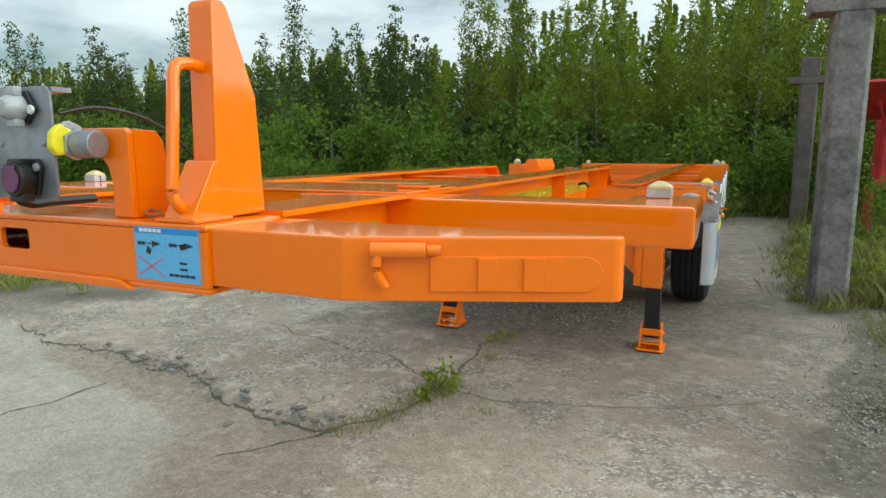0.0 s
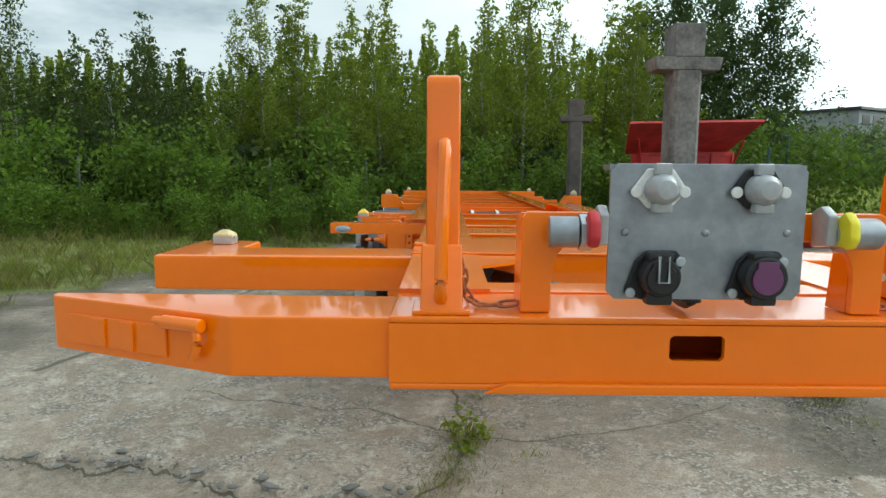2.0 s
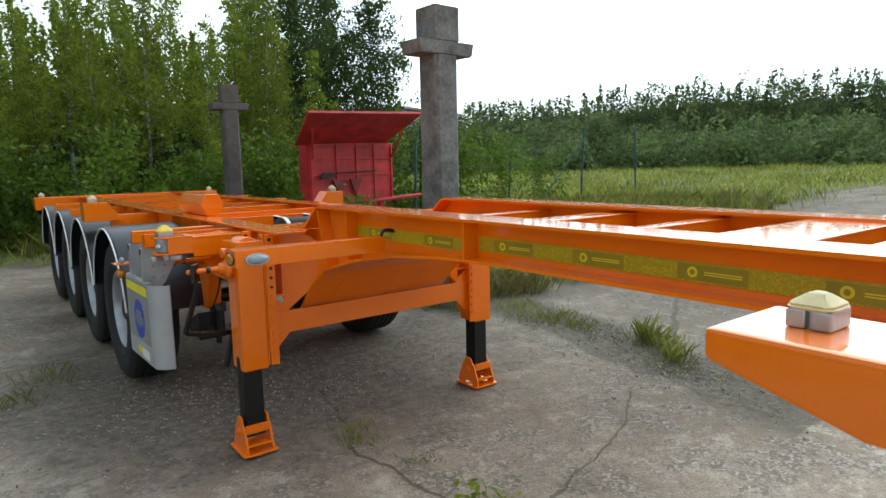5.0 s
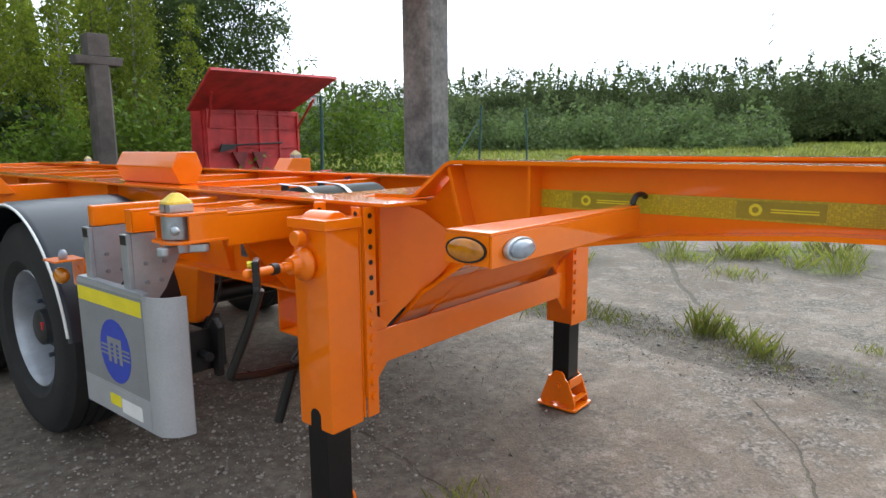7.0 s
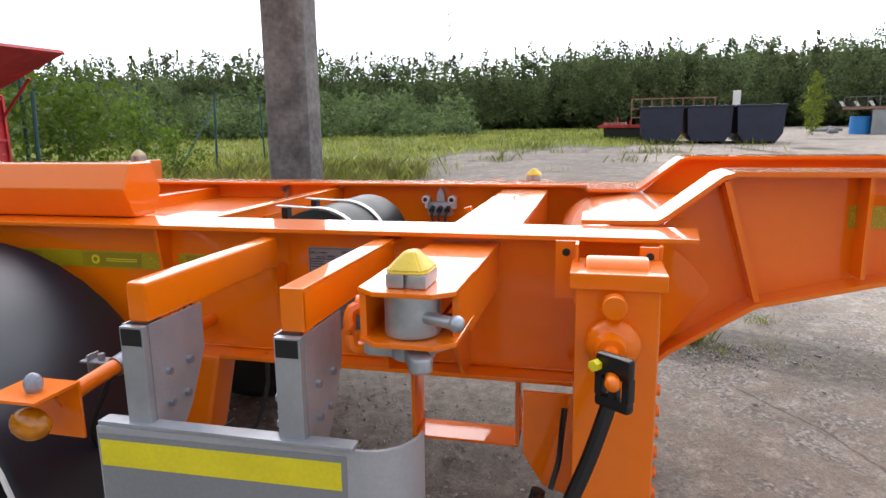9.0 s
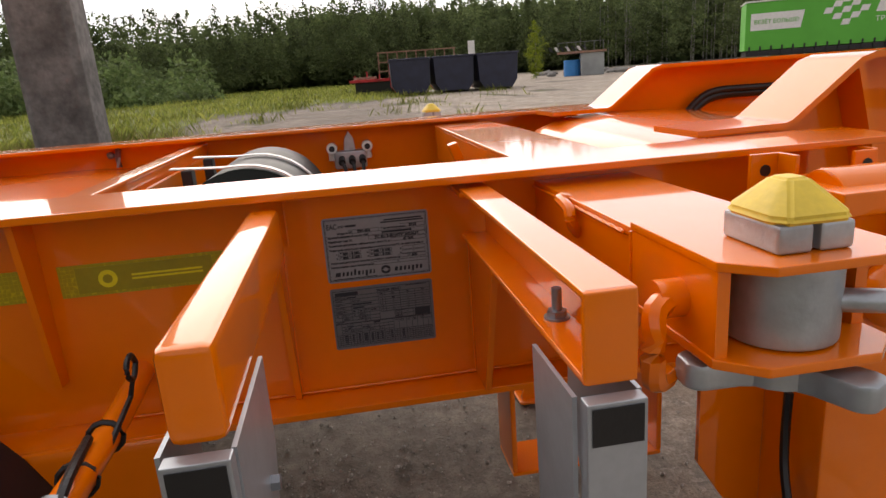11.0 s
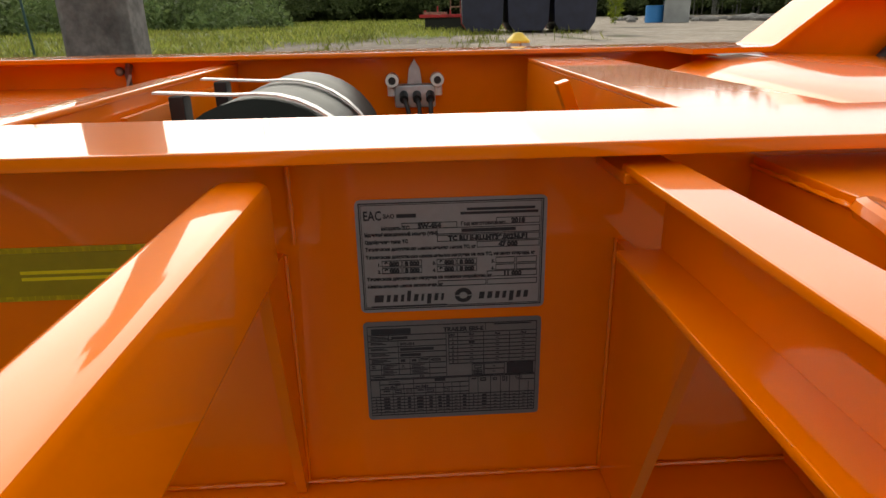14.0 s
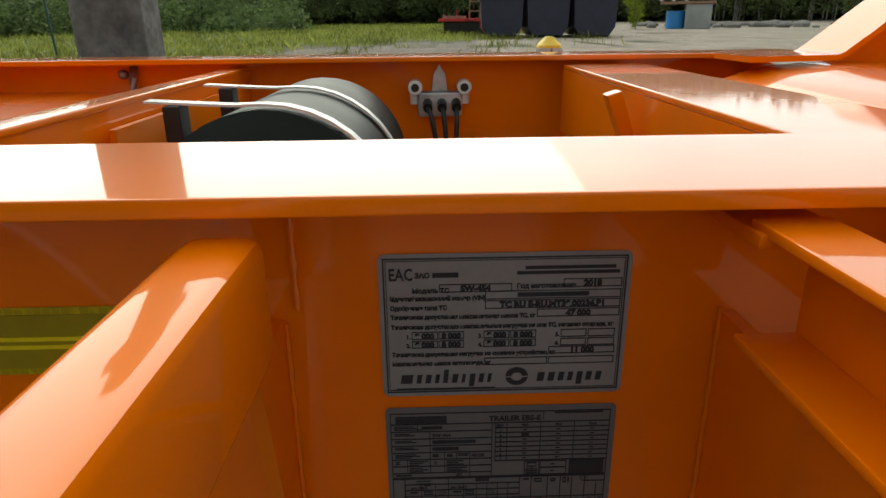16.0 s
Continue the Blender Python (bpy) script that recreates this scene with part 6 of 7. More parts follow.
def fender(y, a0, a1, r=0.635, n=20):
    bm = bmesh.new()
    rings = []
    for k in range(n + 1):
        a = radians(a0 + (a1 - a0) * k / n)
        rings.append([bm.verts.new((x, y + rr * math.cos(a), WC + rr * math.sin(a))) for x, rr in ((-1.205, r - 0.020), (-1.205, r - 0.004), (-1.185, r + 0.006), (-0.71, r + 0.012), (-0.71, r + 0.006), (-1.18, r))])
    for p, q in zip(rings, rings[1:]):
        for k in range(6):
            bm.faces.new((p[k], p[(k + 1) % 6], q[(k + 1) % 6], q[k]))
    bm.faces.new(rings[0]), bm.faces.new(rings[-1][::-1])
    bmesh.ops.recalc_face_normals(bm, faces=bm.faces[:])
    return [bm]


def fender_trim(y, a0, a1, r=0.629):
    return [tube([(-1.209, y + r * math.cos(radians(a0 + (a1 - a0) * k / 24)), WC + r * math.sin(radians(a0 + (a1 - a0) * k / 24))) for k in range(25)], 0.006, 6)]


for i, y in enumerate(q - 0.09 for q in AXLES):
    a0, a1 = (172, 12)
    for s in (0, 1):
        f = tp("fender", [mirror(q) for q in fender(y, a0, a1)] if s else fender(y, a0, a1), FENDER, None, "dark grey plastic wheel fender")
        tp("fender_trim", [mirror(q) for q in fender_trim(y, a0 - 2, a1)] if s else fender_trim(y, a0 - 2, a1), WHITE, f, "thin white edge trim")
for y in (5.78, 7.10):
    for sx in (-1, 1):
        tp("suspension_hanger", [prism([(y - 0.70, 0.872), (y - 0.38, 0.872), (y - 0.42, 0.66), (y - 0.50, 0.58), (y - 0.64, 0.60)], sx * 0.66 - 0.05, sx * 0.66 + 0.05, "x", 0.02)])
        tp("trailing_arm", [box(sx * 0.62 - 0.04, sx * 0.62 + 0.04, y - 0.65, y + 0.35, 0.56, 0.63, 0.01)], BLACKPAINT)
        tp("air_spring", [lathe([(0.11, 0.0), (0.13, 0.03), (0.13, 0.11), (0.10, 0.14), (0.13, 0.17), (0.13, 0.22), (0.11, 0.25)], (sx * 0.62, y + 0.35, 0.63), (0, 0, 1), 24)], RUBBER)
for sx in (-1, 1):
    bc = tp("brake_chamber", [lathe([(0.05, 0.0), (0.08, 0.012), (0.085, 0.05), (0.09, 0.055), (0.09, 0.068), (0.082, 0.075), (0.075, 0.13), (0.03, 0.145)], (sx * 0.76, 5.16, 0.50), (0, -1, 0), 24), cyl((sx * 0.76, 5.02, 0.50), (sx * 0.76, 4.93, 0.50), 0.02)], BLACK, None, "black brake chamber")
    tp("slack_adjuster", [prism([(4.95, 0.39), (4.99, 0.39), (5.01, 0.62), (4.97, 0.66), (4.93, 0.62)], sx * 0.70 - 0.015, sx * 0.70 + 0.015, "x", 0.006), box(sx * 0.73 - 0.09, sx * 0.73 + 0.09, 5.00, 5.014, 0.42, 0.61, 0.004)], BLACK, bc, "black slack adjuster")
    tp("brake_hose", [tube(smooth_path([(sx * 0.72, 5.05, 0.60), (sx * 0.70, 4.99, 0.68), (sx * 0.675, 4.965, 0.78), (sx * 0.66, 4.97, 0.87)], 5), 0.006, 8)], CABLE, bc, "black rubber brake hose")
tp("spare_carrier", [box(-0.66, -0.56, 4.545, 4.555, 0.672, 0.858, 0.003), box(-0.66, -0.56, 4.27, 4.555, 0.664, 0.672, 0.003), box(-0.66, -0.56, 4.27, 4.28, 0.672, 0.858, 0.003)])
tp("leg_strap", [tube(smooth_path([(-0.83, 4.15, 0.86), (-0.835, 4.155, 0.80), (-0.845, 4.16, 0.74), (-0.88, 4.175, 0.69)], 4), 0.007, 6)], BLACK, None, "black rubber strap")
both("leg_side_plate", lambda: [prism([(4.133, 0.858), (4.25, 0.858), (4.25, 0.70), (4.20, 0.62), (4.133, 0.60)], -0.75, -0.74, "x")])

# ---- air tank and valve ----
TY, TZ, TR = 5.02, 1.040, 0.168
tank = tp("air_tank", [lathe([(0.0, 0.0), (0.06, 0.006), (0.11, 0.03), (TR, 0.075), (TR, 0.60), (0.11, 0.645), (0.06, 0.67), (0.0, 0.675)], (-0.27, TY, TZ), (1, 0, 0), 40)], TANKBLACK, None, "black compressed-air tank")
for x in (-0.185, 0.050):
    pts = [(TY + 0.152, TZ + TR + 0.012), (TY + 0.10, TZ + TR + 0.009), (TY + 0.04, TZ + TR + 0.006)] + [(TY + (TR + 0.007) * math.cos(radians(a)), TZ + (TR + 0.007) * math.sin(radians(a))) for a in range(90, 221, 10)]
    tp("tank_strap", [sheet_along(pts, x, x + 0.026, 0.003)], STRAPSTEEL, tank, "bare steel strap")
    tp("strap_mount", [box(x - 0.006, x + 0.030, TY + 0.105, TY + 0.128, 1.00, TZ + TR + 0.006, 0.003)], BLACK, tank)
tp("tank_mount_plate", [box(-0.16, 0.45, 5.225, 5.235, 0.98, 1.18)])
valve = tp("brake_valve", [box(0.575, 0.621, 4.72, 4.83, 1.09, 1.15, 0.006), prism([(4.755, 1.15), (4.795, 1.15), (4.790, 1.19), (4.775, 1.215), (4.760, 1.19)], 0.600, 0.6215, "x", 0.002)], CAST, None, "cast brake valve with fittings")
for y in (4.715, 4.835):
    tp("valve_cap", [cyl((0.60, y, 1.163), (0.555, y, 1.163), 0.018, n=18, bevel=0.004), cyl((0.60, y, 1.12), (0.60, y, 1.165), 0.014)], WHITE, valve, "white valve cap")
    tp("valve_bore", [cyl((0.5555, y, 1.163), (0.5535, y, 1.163), 0.010, n=16)], BLACK, valve)
for k in range(3):
    tp("valve_fitting", [cyl((0.58, 4.735 + 0.035 * k, 1.125), (0.545, 4.735 + 0.035 * k, 1.115), 0.012, n=10), tube(smooth_path([(0.548, 4.735 + 0.035 * k, 1.115), (0.52, 4.735 + 0.03 * k, 1.09), (0.51, 4.74 + 0.02 * k, 1.0)], 4), 0.006, 8)], BLACK, valve)
tp("cable_tie", [tube([(0.617, 5.53, 1.215), (0.60, 5.53, 1.19), (0.60, 5.53, 1.16)], 0.010, 6), ball((0.60, 5.55, 1.20), 0.012)], GALV)


# ---- concrete pillars ----
def pillar(x, y, top, turn, mat, look_of):
    p = thing("concrete_pillar", look_of, "pillar", (x, y, height(x, y)), turn, "old concrete pillars")
    w = 0.160
    sq = [(-w, -w + 0.04), (-w + 0.04, -w), (w - 0.04, -w), (w, -w + 0.04), (w, w - 0.04), (w - 0.04, w), (-w + 0.04, w), (-w, w - 0.04)]
    shaft = prism(sq, -0.3, top - 0.50, "z")
    part("shaft", [finish(shaft, 0.008)], mat, p)
    part("cross_arm", [prism([(-0.38, top - 0.36), (-0.35, top - 0.50), (0.35, top - 0.50), (0.38, top - 0.36)], -0.165, 0.165, "y", 0.015)], mat, p)
    part("head", [box(-0.17, 0.17, -0.165, 0.165, top - 0.362, top, 0.02)], mat, p)
    return p


pillar(2.21, 6.27, 3.21, 3, CONCRETE_POST, "weathered grey concrete pillar with a cross-shaped head")
pillar(2.55, 13.9, 3.25, -4, CONCRETE_DARK, "dark stained concrete pillar with a cross-shaped head")

# ---- red hopper ----
hop = thing("red_hopper", "faded red steel hopper with an overhanging hood, on legs", "hopper", (4.5, 12.6, 0.0), 6)
part("back_wall", [box(-0.90, 1.22, -0.03, 0.03, 0.80, 2.05, 0.01)], REDRUST, hop)
for sx in (-1, 1):
    part("side_wall", [prism([(0.03, 0.80), (0.03, 2.05), (0.30, 2.0), (0.35, 1.1)], 0.16 + sx * 1.06 - 0.02, 0.16 + sx * 1.06 + 0.02, "x")], REDRUST, hop)
hood = bmesh.new()
vs = [hood.verts.new(p) for p in ((-1.17, 0.02, 1.98), (1.10, 0.02, 2.06), (1.14, -1.18, 2.60), (-1.58, -1.20, 2.52), (-1.17, 0.05, 2.01), (1.10, 0.05, 2.09), (1.14, -1.16, 2.64), (-1.58, -1.18, 2.56))]
for f in ((0, 1, 2, 3), (7, 6, 5, 4), (0, 4, 5, 1), (1, 5, 6, 2), (2, 6, 7, 3), (3, 7, 4, 0)):
    hood.faces.new([vs[i] for i in f])
bmesh.ops.recalc_face_normals(hood, faces=hood.faces[:])
part("hood", [hood], REDRUST, hop, "overhanging red steel hood")
for sx in (-1, 1):
    part("hood_strut", [cyl((0.16 + sx * 1.0, -0.05, 1.72), (sx * 1.12 - 0.04, -0.62, 2.26), 0.022, n=8)], REDRUST, hop)
for x in (-0.86, -0.26, 0.24, 0.71, 1.18):
    part("stiffener", [box(x - 0.022, x + 0.022, -0.065, -0.031, 0.82, 2.03, 0.004)], REDRUST, hop)
for z in (1.38, 1.72, 1.98):
    part("rail", [box(-0.88, 1.20, -0.058, -0.032, z - 0.018, z + 0.018, 0.004)], REDRUST, hop)
for x in (-0.95, 0.95):
    for y in (0.1, 0.3):
        part("leg", [box(x - 0.05, x + 0.05, y - 0.05, y + 0.05, -0.05, 0.86, 0.006)], REDRUST, hop)
part("draw_bar", [cyl((0.55, -0.1, 0.80), (1.85, -0.25, 0.88), 0.04)], REDRUST, hop)
part("hitch_spike", [prism([(-0.42, 1.30), (-0.10, 1.30), (-0.22, 0.95)], -0.11, -0.07, "y"), prism([(0.02, 1.30), (0.34, 1.30), (0.16, 0.95)], -0.11, -0.07, "y")], DARKRED, hop)
part("tool", [cyl((-0.45, -0.12, 1.42), (0.70, -0.12, 1.46), 0.016), prism([(-0.72, 1.30), (-0.38, 1.36), (-0.38, 1.43), (-0.66, 1.44)], -0.14, -0.11, "y", 0.004)], BLACK, hop, "dark shovel hanging on the wall")
rb = thing("red_steel_box", "low dark red steel box lying in the grass", "box", (7.7, 12.7, height(7.7, 12.7)), 8)
part("body", [prism([(-0.42, 0.0), (0.42, 0.0), (0.55, 0.62), (-0.55, 0.62)], -0.35, 0.35, "y", 0.01)], REDRUST, rb)
part("rim", [box(-0.57, 0.57, -0.37, 0.37, 0.60, 0.66, 0.01)], DARKRED, rb)

# ---- fence posts ----
def fence_post(x, y, h, mat, brace=0.0, label="thin green steel fence post standing in weeds"):
    p = part("fence_post", [cyl((0, 0, -0.2), (0, 0, h), 0.035, n=12), cyl((0, 0, h), (0, 0, h + 0.02), 0.042, n=12)], mat)
    p.matrix_world = pose(x, y, height(x, y), random.uniform(-2, 2), random.uniform(-2, 2), 0)
    tagged(p, label, "fence post", "yard fence")
    if brace:
        b = part("brace", [cyl((brace, 0.1, 0.0), (0.02, 0, h * 0.85), 0.022, n=10)], mat, p)
    return p


random.seed(5)
for x, y in ((7.8, 14.6), (11.4, 15.0), (15.1, 15.3), (18.6, 15.6)):
    fence_post(x, y, 2.5, GREENPOST, -1.9 if x == 15.1 else 0.0)
fence_post(6.65, 13.2, 2.1, GREENPOST, 0.0, "thick teal steel post beside the hopper")
for k in range(9):
    fence_post(-18.5 + 2.65 * k, 16.4 + 0.03 * k, 1.95, GREYPOST, 2.0 if k == 4 else 0.0, "grey steel fence post among bushes")

# ---- plants ----
def quads(name, centres, normals, sizes, mat, stretch=1.5, seed=1, level=0.7):
    """Many small leaf faces with random turns; level: how far they tend to face the sky."""
    r = np.random.RandomState(seed)
    n = len(centres)
    c = np.asarray(centres, float)
    up = r.normal(size=(n, 3)) + np.array((0, 0, level))
    d = np.cross(up, r.normal(size=(n, 3)))
    d /= np.linalg.norm(d, axis=1)[:, None] + 1e-9
    e = np.cross(up, d)
    e /= np.linalg.norm(e, axis=1)[:, None] + 1e-9
    s = np.asarray(sizes, float)[:, None]
    a, b = d * s * stretch * 0.5, e * s * 0.42
    v = np.stack([c - a, c + b * 1.0 - a * 0.1, c + a, c - b - a * 0.1], axis=1).reshape(-1, 3)
    me = bpy.data.meshes.new(name)
    me.vertices.add(4 * n)
    me.vertices.foreach_set("co", v.ravel())
    me.loops.add(4 * n)
    me.loops.foreach_set("vertex_index", np.arange(4 * n))
    me.polygons.add(n)
    me.polygons.foreach_set("loop_start", np.arange(0, 4 * n, 4))
    me.polygons.foreach_set("loop_total", np.full(n, 4))
    me.update(calc_edges=True)
    me.validate()
    me.materials.append(mat)
    return me


def sapling_meshes(seed, h, spread, leaves, leaf, mat, bark, start=0.10, shape=0.8, tuft=1.0):
    """A young tree: leaning tapered trunk, limbs that rise, leaves in tufts along the limbs, a thin leading shoot."""
    r = np.random.RandomState(seed)
    lean = r.normal(size=2) * 0.03
    trunk_pts = [Vector((lean[0] * z * z / h + 0.05 * math.sin(3 * z / h + seed), lean[1] * z * z / h, z)) for z in np.linspace(-0.15, h * 0.99, 9)]
    wood = []
    trunk = tube(trunk_pts, 1.0, 8)
    trunk.verts.ensure_lookup_table()
    for i, v in enumerate(trunk.verts):
        p = trunk_pts[i // 8]
        v.co = p + (v.co - p) * (0.045 * h / 6 * (1 - (i // 8) / 8.4))
    cs, ss = [], []
    limbs = int(16 + h * 4.2)
    lengths = []
    for k in range(limbs):
        f = start + (0.985 - start) * (k + r.rand()) / limbs
        lengths.append((f, spread * (1 - f) ** shape * min(1.0, 0.45 + 2.2 * f) * (0.55 + 0.75 * r.rand()) + 0.07))
    total = sum(q for _, q in lengths)
    for k, (f, length) in enumerate(lengths):
        base = trunk_pts[min(7, int(f * 8))].lerp(trunk_pts[min(8, int(f * 8) + 1)], f * 8 - int(f * 8))
        a = k * 2.4 + r.normal() * 0.5
        up = 0.40 + 1.1 * f + r.normal() * 0.15
        tip = base + Vector((math.cos(a) * length, math.sin(a) * length, up * length))
        if length > 0.30:
            wood.append(cyl(base, tip, 0.011 * h / 6, 0.003, 5, caps=False))
        m = max(5, int(leaves * length / total))
        tufts = max(3, int(length * 14))
        tt = np.sort(0.12 + 0.92 * r.rand(tufts) ** 0.8)
        pick = r.randint(0, tufts, m)
        mid = np.array(base)[None] + tt[:, None] * np.array(tip - base)[None] + r.normal(size=(tufts, 3)) * (0.03 + 0.13 * length)
        pts = mid[pick] + r.normal(size=(m, 3)) * (0.035 + tuft * 0.14 * min(length, 1.0)) * np.array((1, 1, 0.8))
        cs.append(pts)
        ss.append(leaf * (0.6 + 0.8 * r.rand(m)))
    crown = quads("crown", np.concatenate(cs), None, np.concatenate(ss), mat, seed=seed)
    return mesh_of("trunk", [trunk], bark, 60), crown, mesh_of("branching", wood, bark, 60)


def tree_at(name, meshes, x, y, s, turn, label, category, group, sz=1.0):
    t = new(name)
    t.matrix_world = Matrix.Translation((x, y, height(x, y))) @ Matrix.Rotation(radians(turn), 4, "Z") @ Matrix.Diagonal((s, s, s * sz, 1))
    tagged(t, label, category, group)
    for nm, me in zip(("trunk", "crown", "branching"), meshes):
        o = new(nm, me)
        o.parent = t
        if nm != "trunk":
            o["kind"] = "stuff"
    return t


BIRCH = [sapling_meshes(11, 6.4, 1.0, 5200, 0.058, LEAF, BIRCHBARK, 0.2), sapling_meshes(12, 5.6, 0.9, 4600, 0.058, LEAF, BARK), sapling_meshes(13, 7.2, 1.05, 5800, 0.060, LEAF, BIRCHBARK, 0.22),
         sapling_meshes(14, 6.0, 0.8, 4400, 0.056, LEAF, BARK, 0.08)]
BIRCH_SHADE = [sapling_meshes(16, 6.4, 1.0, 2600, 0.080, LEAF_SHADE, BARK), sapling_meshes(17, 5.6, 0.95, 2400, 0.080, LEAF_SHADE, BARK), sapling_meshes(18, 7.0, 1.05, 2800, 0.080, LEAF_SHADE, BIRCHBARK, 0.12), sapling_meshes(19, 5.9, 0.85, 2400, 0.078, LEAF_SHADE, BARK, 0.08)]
BIRCH_BACK = [sapling_meshes(26, 6.6, 0.9, 1900, 0.090, LEAF, BARK, 0.25), sapling_meshes(27, 5.8, 0.85, 1700, 0.090, LEAF, BARK, 0.25), sapling_meshes(28, 7.4, 0.95, 2100, 0.090, LEAF, BIRCHBARK, 0.3), sapling_meshes(29, 6.2, 0.75, 1700, 0.088, LEAF, BARK, 0.25)]
ASPEN = [sapling_meshes(21, 10.0, 2.7, 19000, 0.098, LEAF_DARK, BARK, 0.18, 0.55), sapling_meshes(22, 9.0, 2.4, 16000, 0.098, LEAF_DARK, BARK, 0.15, 0.55)]
BUSH = [sapling_meshes(31, 2.2, 1.0, 1500, 0.086, LEAF_BUSH, BARK, 0.03, 0.4), sapling_meshes(32, 1.7, 0.9, 1250, 0.080, LEAF_BUSH, BARK, 0.03, 0.4)]

random.seed(21)
n = 0
for row_y, step, lo, hi in ((17.8, 1.0, -26, 6.4), (19.6, 1.0, -30, 6.2), (21.8, 0.95, -36, 5.8), (24.5, 1.2, -42, 5.5)):
    x = lo
    while x < hi:
        k = random.randrange(4)
        yy = row_y + random.uniform(-0.9, 0.9) + max(0, (x - 3) * 0.15)
        sc = random.uniform(0.66, 0.96) * (1.10 if 0.5 < x < 3.2 else (0.98 if x >= 3.2 else (0.96 if x > -4 else 0.87))) + 0.012 * (row_y - 17.8) + (0.24 if random.random() < 0.16 else 0)
        # birches on the left take the leaf colour darkened for shade
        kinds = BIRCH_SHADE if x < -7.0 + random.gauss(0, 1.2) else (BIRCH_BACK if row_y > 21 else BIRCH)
        tree_at("birch_sapling", kinds[k], x, yy, sc, random.uniform(0, 360), "slender young birch with leaves coloured darker for shade" if kinds is BIRCH_SHADE else "slender young birch with light green leaves", "tree", "young wood behind the yard", random.uniform(0.95, 1.15))
        x += step * random.uniform(0.6, 1.4)
        n += 1
for x, y, k, s in ((7.9, 22.3, 0, 0.80), (9.6, 23.6, 1, 0.90), (11.2, 22.6, 0, 0.76), (6.9, 24.6, 1, 0.86)):
    tree_at("aspen_tree", ASPEN[k], x, y, s, 40 * k + 7 * x, "tall dark green aspen with gaps in its crown", "tree", "tall trees by the hopper")
for i in range(50):
    x = -24 + 32 * (i + random.random()) / 50
    tree_at("shrub", BUSH[i % 2], x, 15.4 + random.uniform(-0.9, 1.2) + max(0, x) * 0.02, random.uniform(0.45, 1.2), random.uniform(0, 360), "bright green leafy shrub at the wood's edge", "shrub", "undergrowth at the wood's edge")
for x, y, s in ((3.2, 10.2, 0.55), (3.6, 14.4, 0.9), (6.9, 14.6, 1.1), (8.2, 13.9, 1.0), (9.4, 14.8, 1.15), (10.6, 14.4, 0.9), (2.2, 15.0, 0.8), (13.0, 15.2, 0.8), (1.0, 13.4, 0.6), (-0.3, 13.0, 0.5)):
    tree_at("shrub", BUSH[int(x) % 2], x, y, s, 50 * x, "bright green leafy shrub at the wood's edge", "shrub", "undergrowth at the wood's edge")

for i in range(22):
    x = -15.0 + 13.0 * (i + random.random()) / 22
    tree_at("shrub", BUSH[i % 2], x, 13.4 + random.uniform(-0.9, 0.7), random.uniform(0.28, 0.62), random.uniform(0, 360), "low leafy shrub among weeds at the yard's edge", "shrub", "undergrowth at the wood's edge")


def thicket(name, label, cat, count, place, size, mat, seed, stretch=1.5):
    r = np.random.RandomState(seed)
    pts, sizes = place(r, count)
    ob = new(name, quads(name, pts, None, sizes, mat, stretch, seed))
    return tagged(ob, label, cat, kind="stuff")


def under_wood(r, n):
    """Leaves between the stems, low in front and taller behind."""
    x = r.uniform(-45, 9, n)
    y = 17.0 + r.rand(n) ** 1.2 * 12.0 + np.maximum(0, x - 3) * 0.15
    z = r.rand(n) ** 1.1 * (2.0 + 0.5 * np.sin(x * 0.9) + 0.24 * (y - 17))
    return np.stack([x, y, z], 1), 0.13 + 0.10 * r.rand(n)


def back_wood(r, n):
    """The close-set rows of young birches further in: narrow pointed crowns."""
    rows_ = [(-44 + 51 * (k + r.rand()) / 270, 25.5 + 5.0 * r.rand(), 5.0 + 2.0 * r.rand()) for k in range(270)]
    m = n // len(rows_)
    pts = []
    for x, y, h in rows_:
        h += 1.1 * max(0.0, 1 - ((x - 0.5) / 7.0) ** 2)
        t = 0.15 + 0.85 * r.rand(m)
        w = (0.95 * (1.0 - t) ** 0.75 + 0.05) * (0.7 + 0.3 * np.sin(t * 40 + x))
        a = r.rand(m) * 6.283
        pts.append(np.stack([x + w * np.sqrt(r.rand(m)) * np.cos(a), y + w * np.sin(a), t * h], 1))
    return np.concatenate(pts), 0.09 + 0.06 * r.rand(m * len(rows_))


# the undergrowth's dark colour carries the shade inside the wood
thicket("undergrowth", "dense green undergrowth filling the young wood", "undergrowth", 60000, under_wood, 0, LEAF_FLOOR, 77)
thicket("young_wood", "close rows of young birches deeper in the wood", "wood", 215000, back_wood, 0, LEAF, 78)


def wood_top(deg):
    """How tall the old wood stands at a bearing."""
    return float(np.interp(deg, (-40, -24, -8, 2, 8, 12, 20, 30, 40, 50), (11.8, 11.8, 12.6, 12.6, 11.8, 11.2, 11.4, 12.6, 11.0, 9.8)))


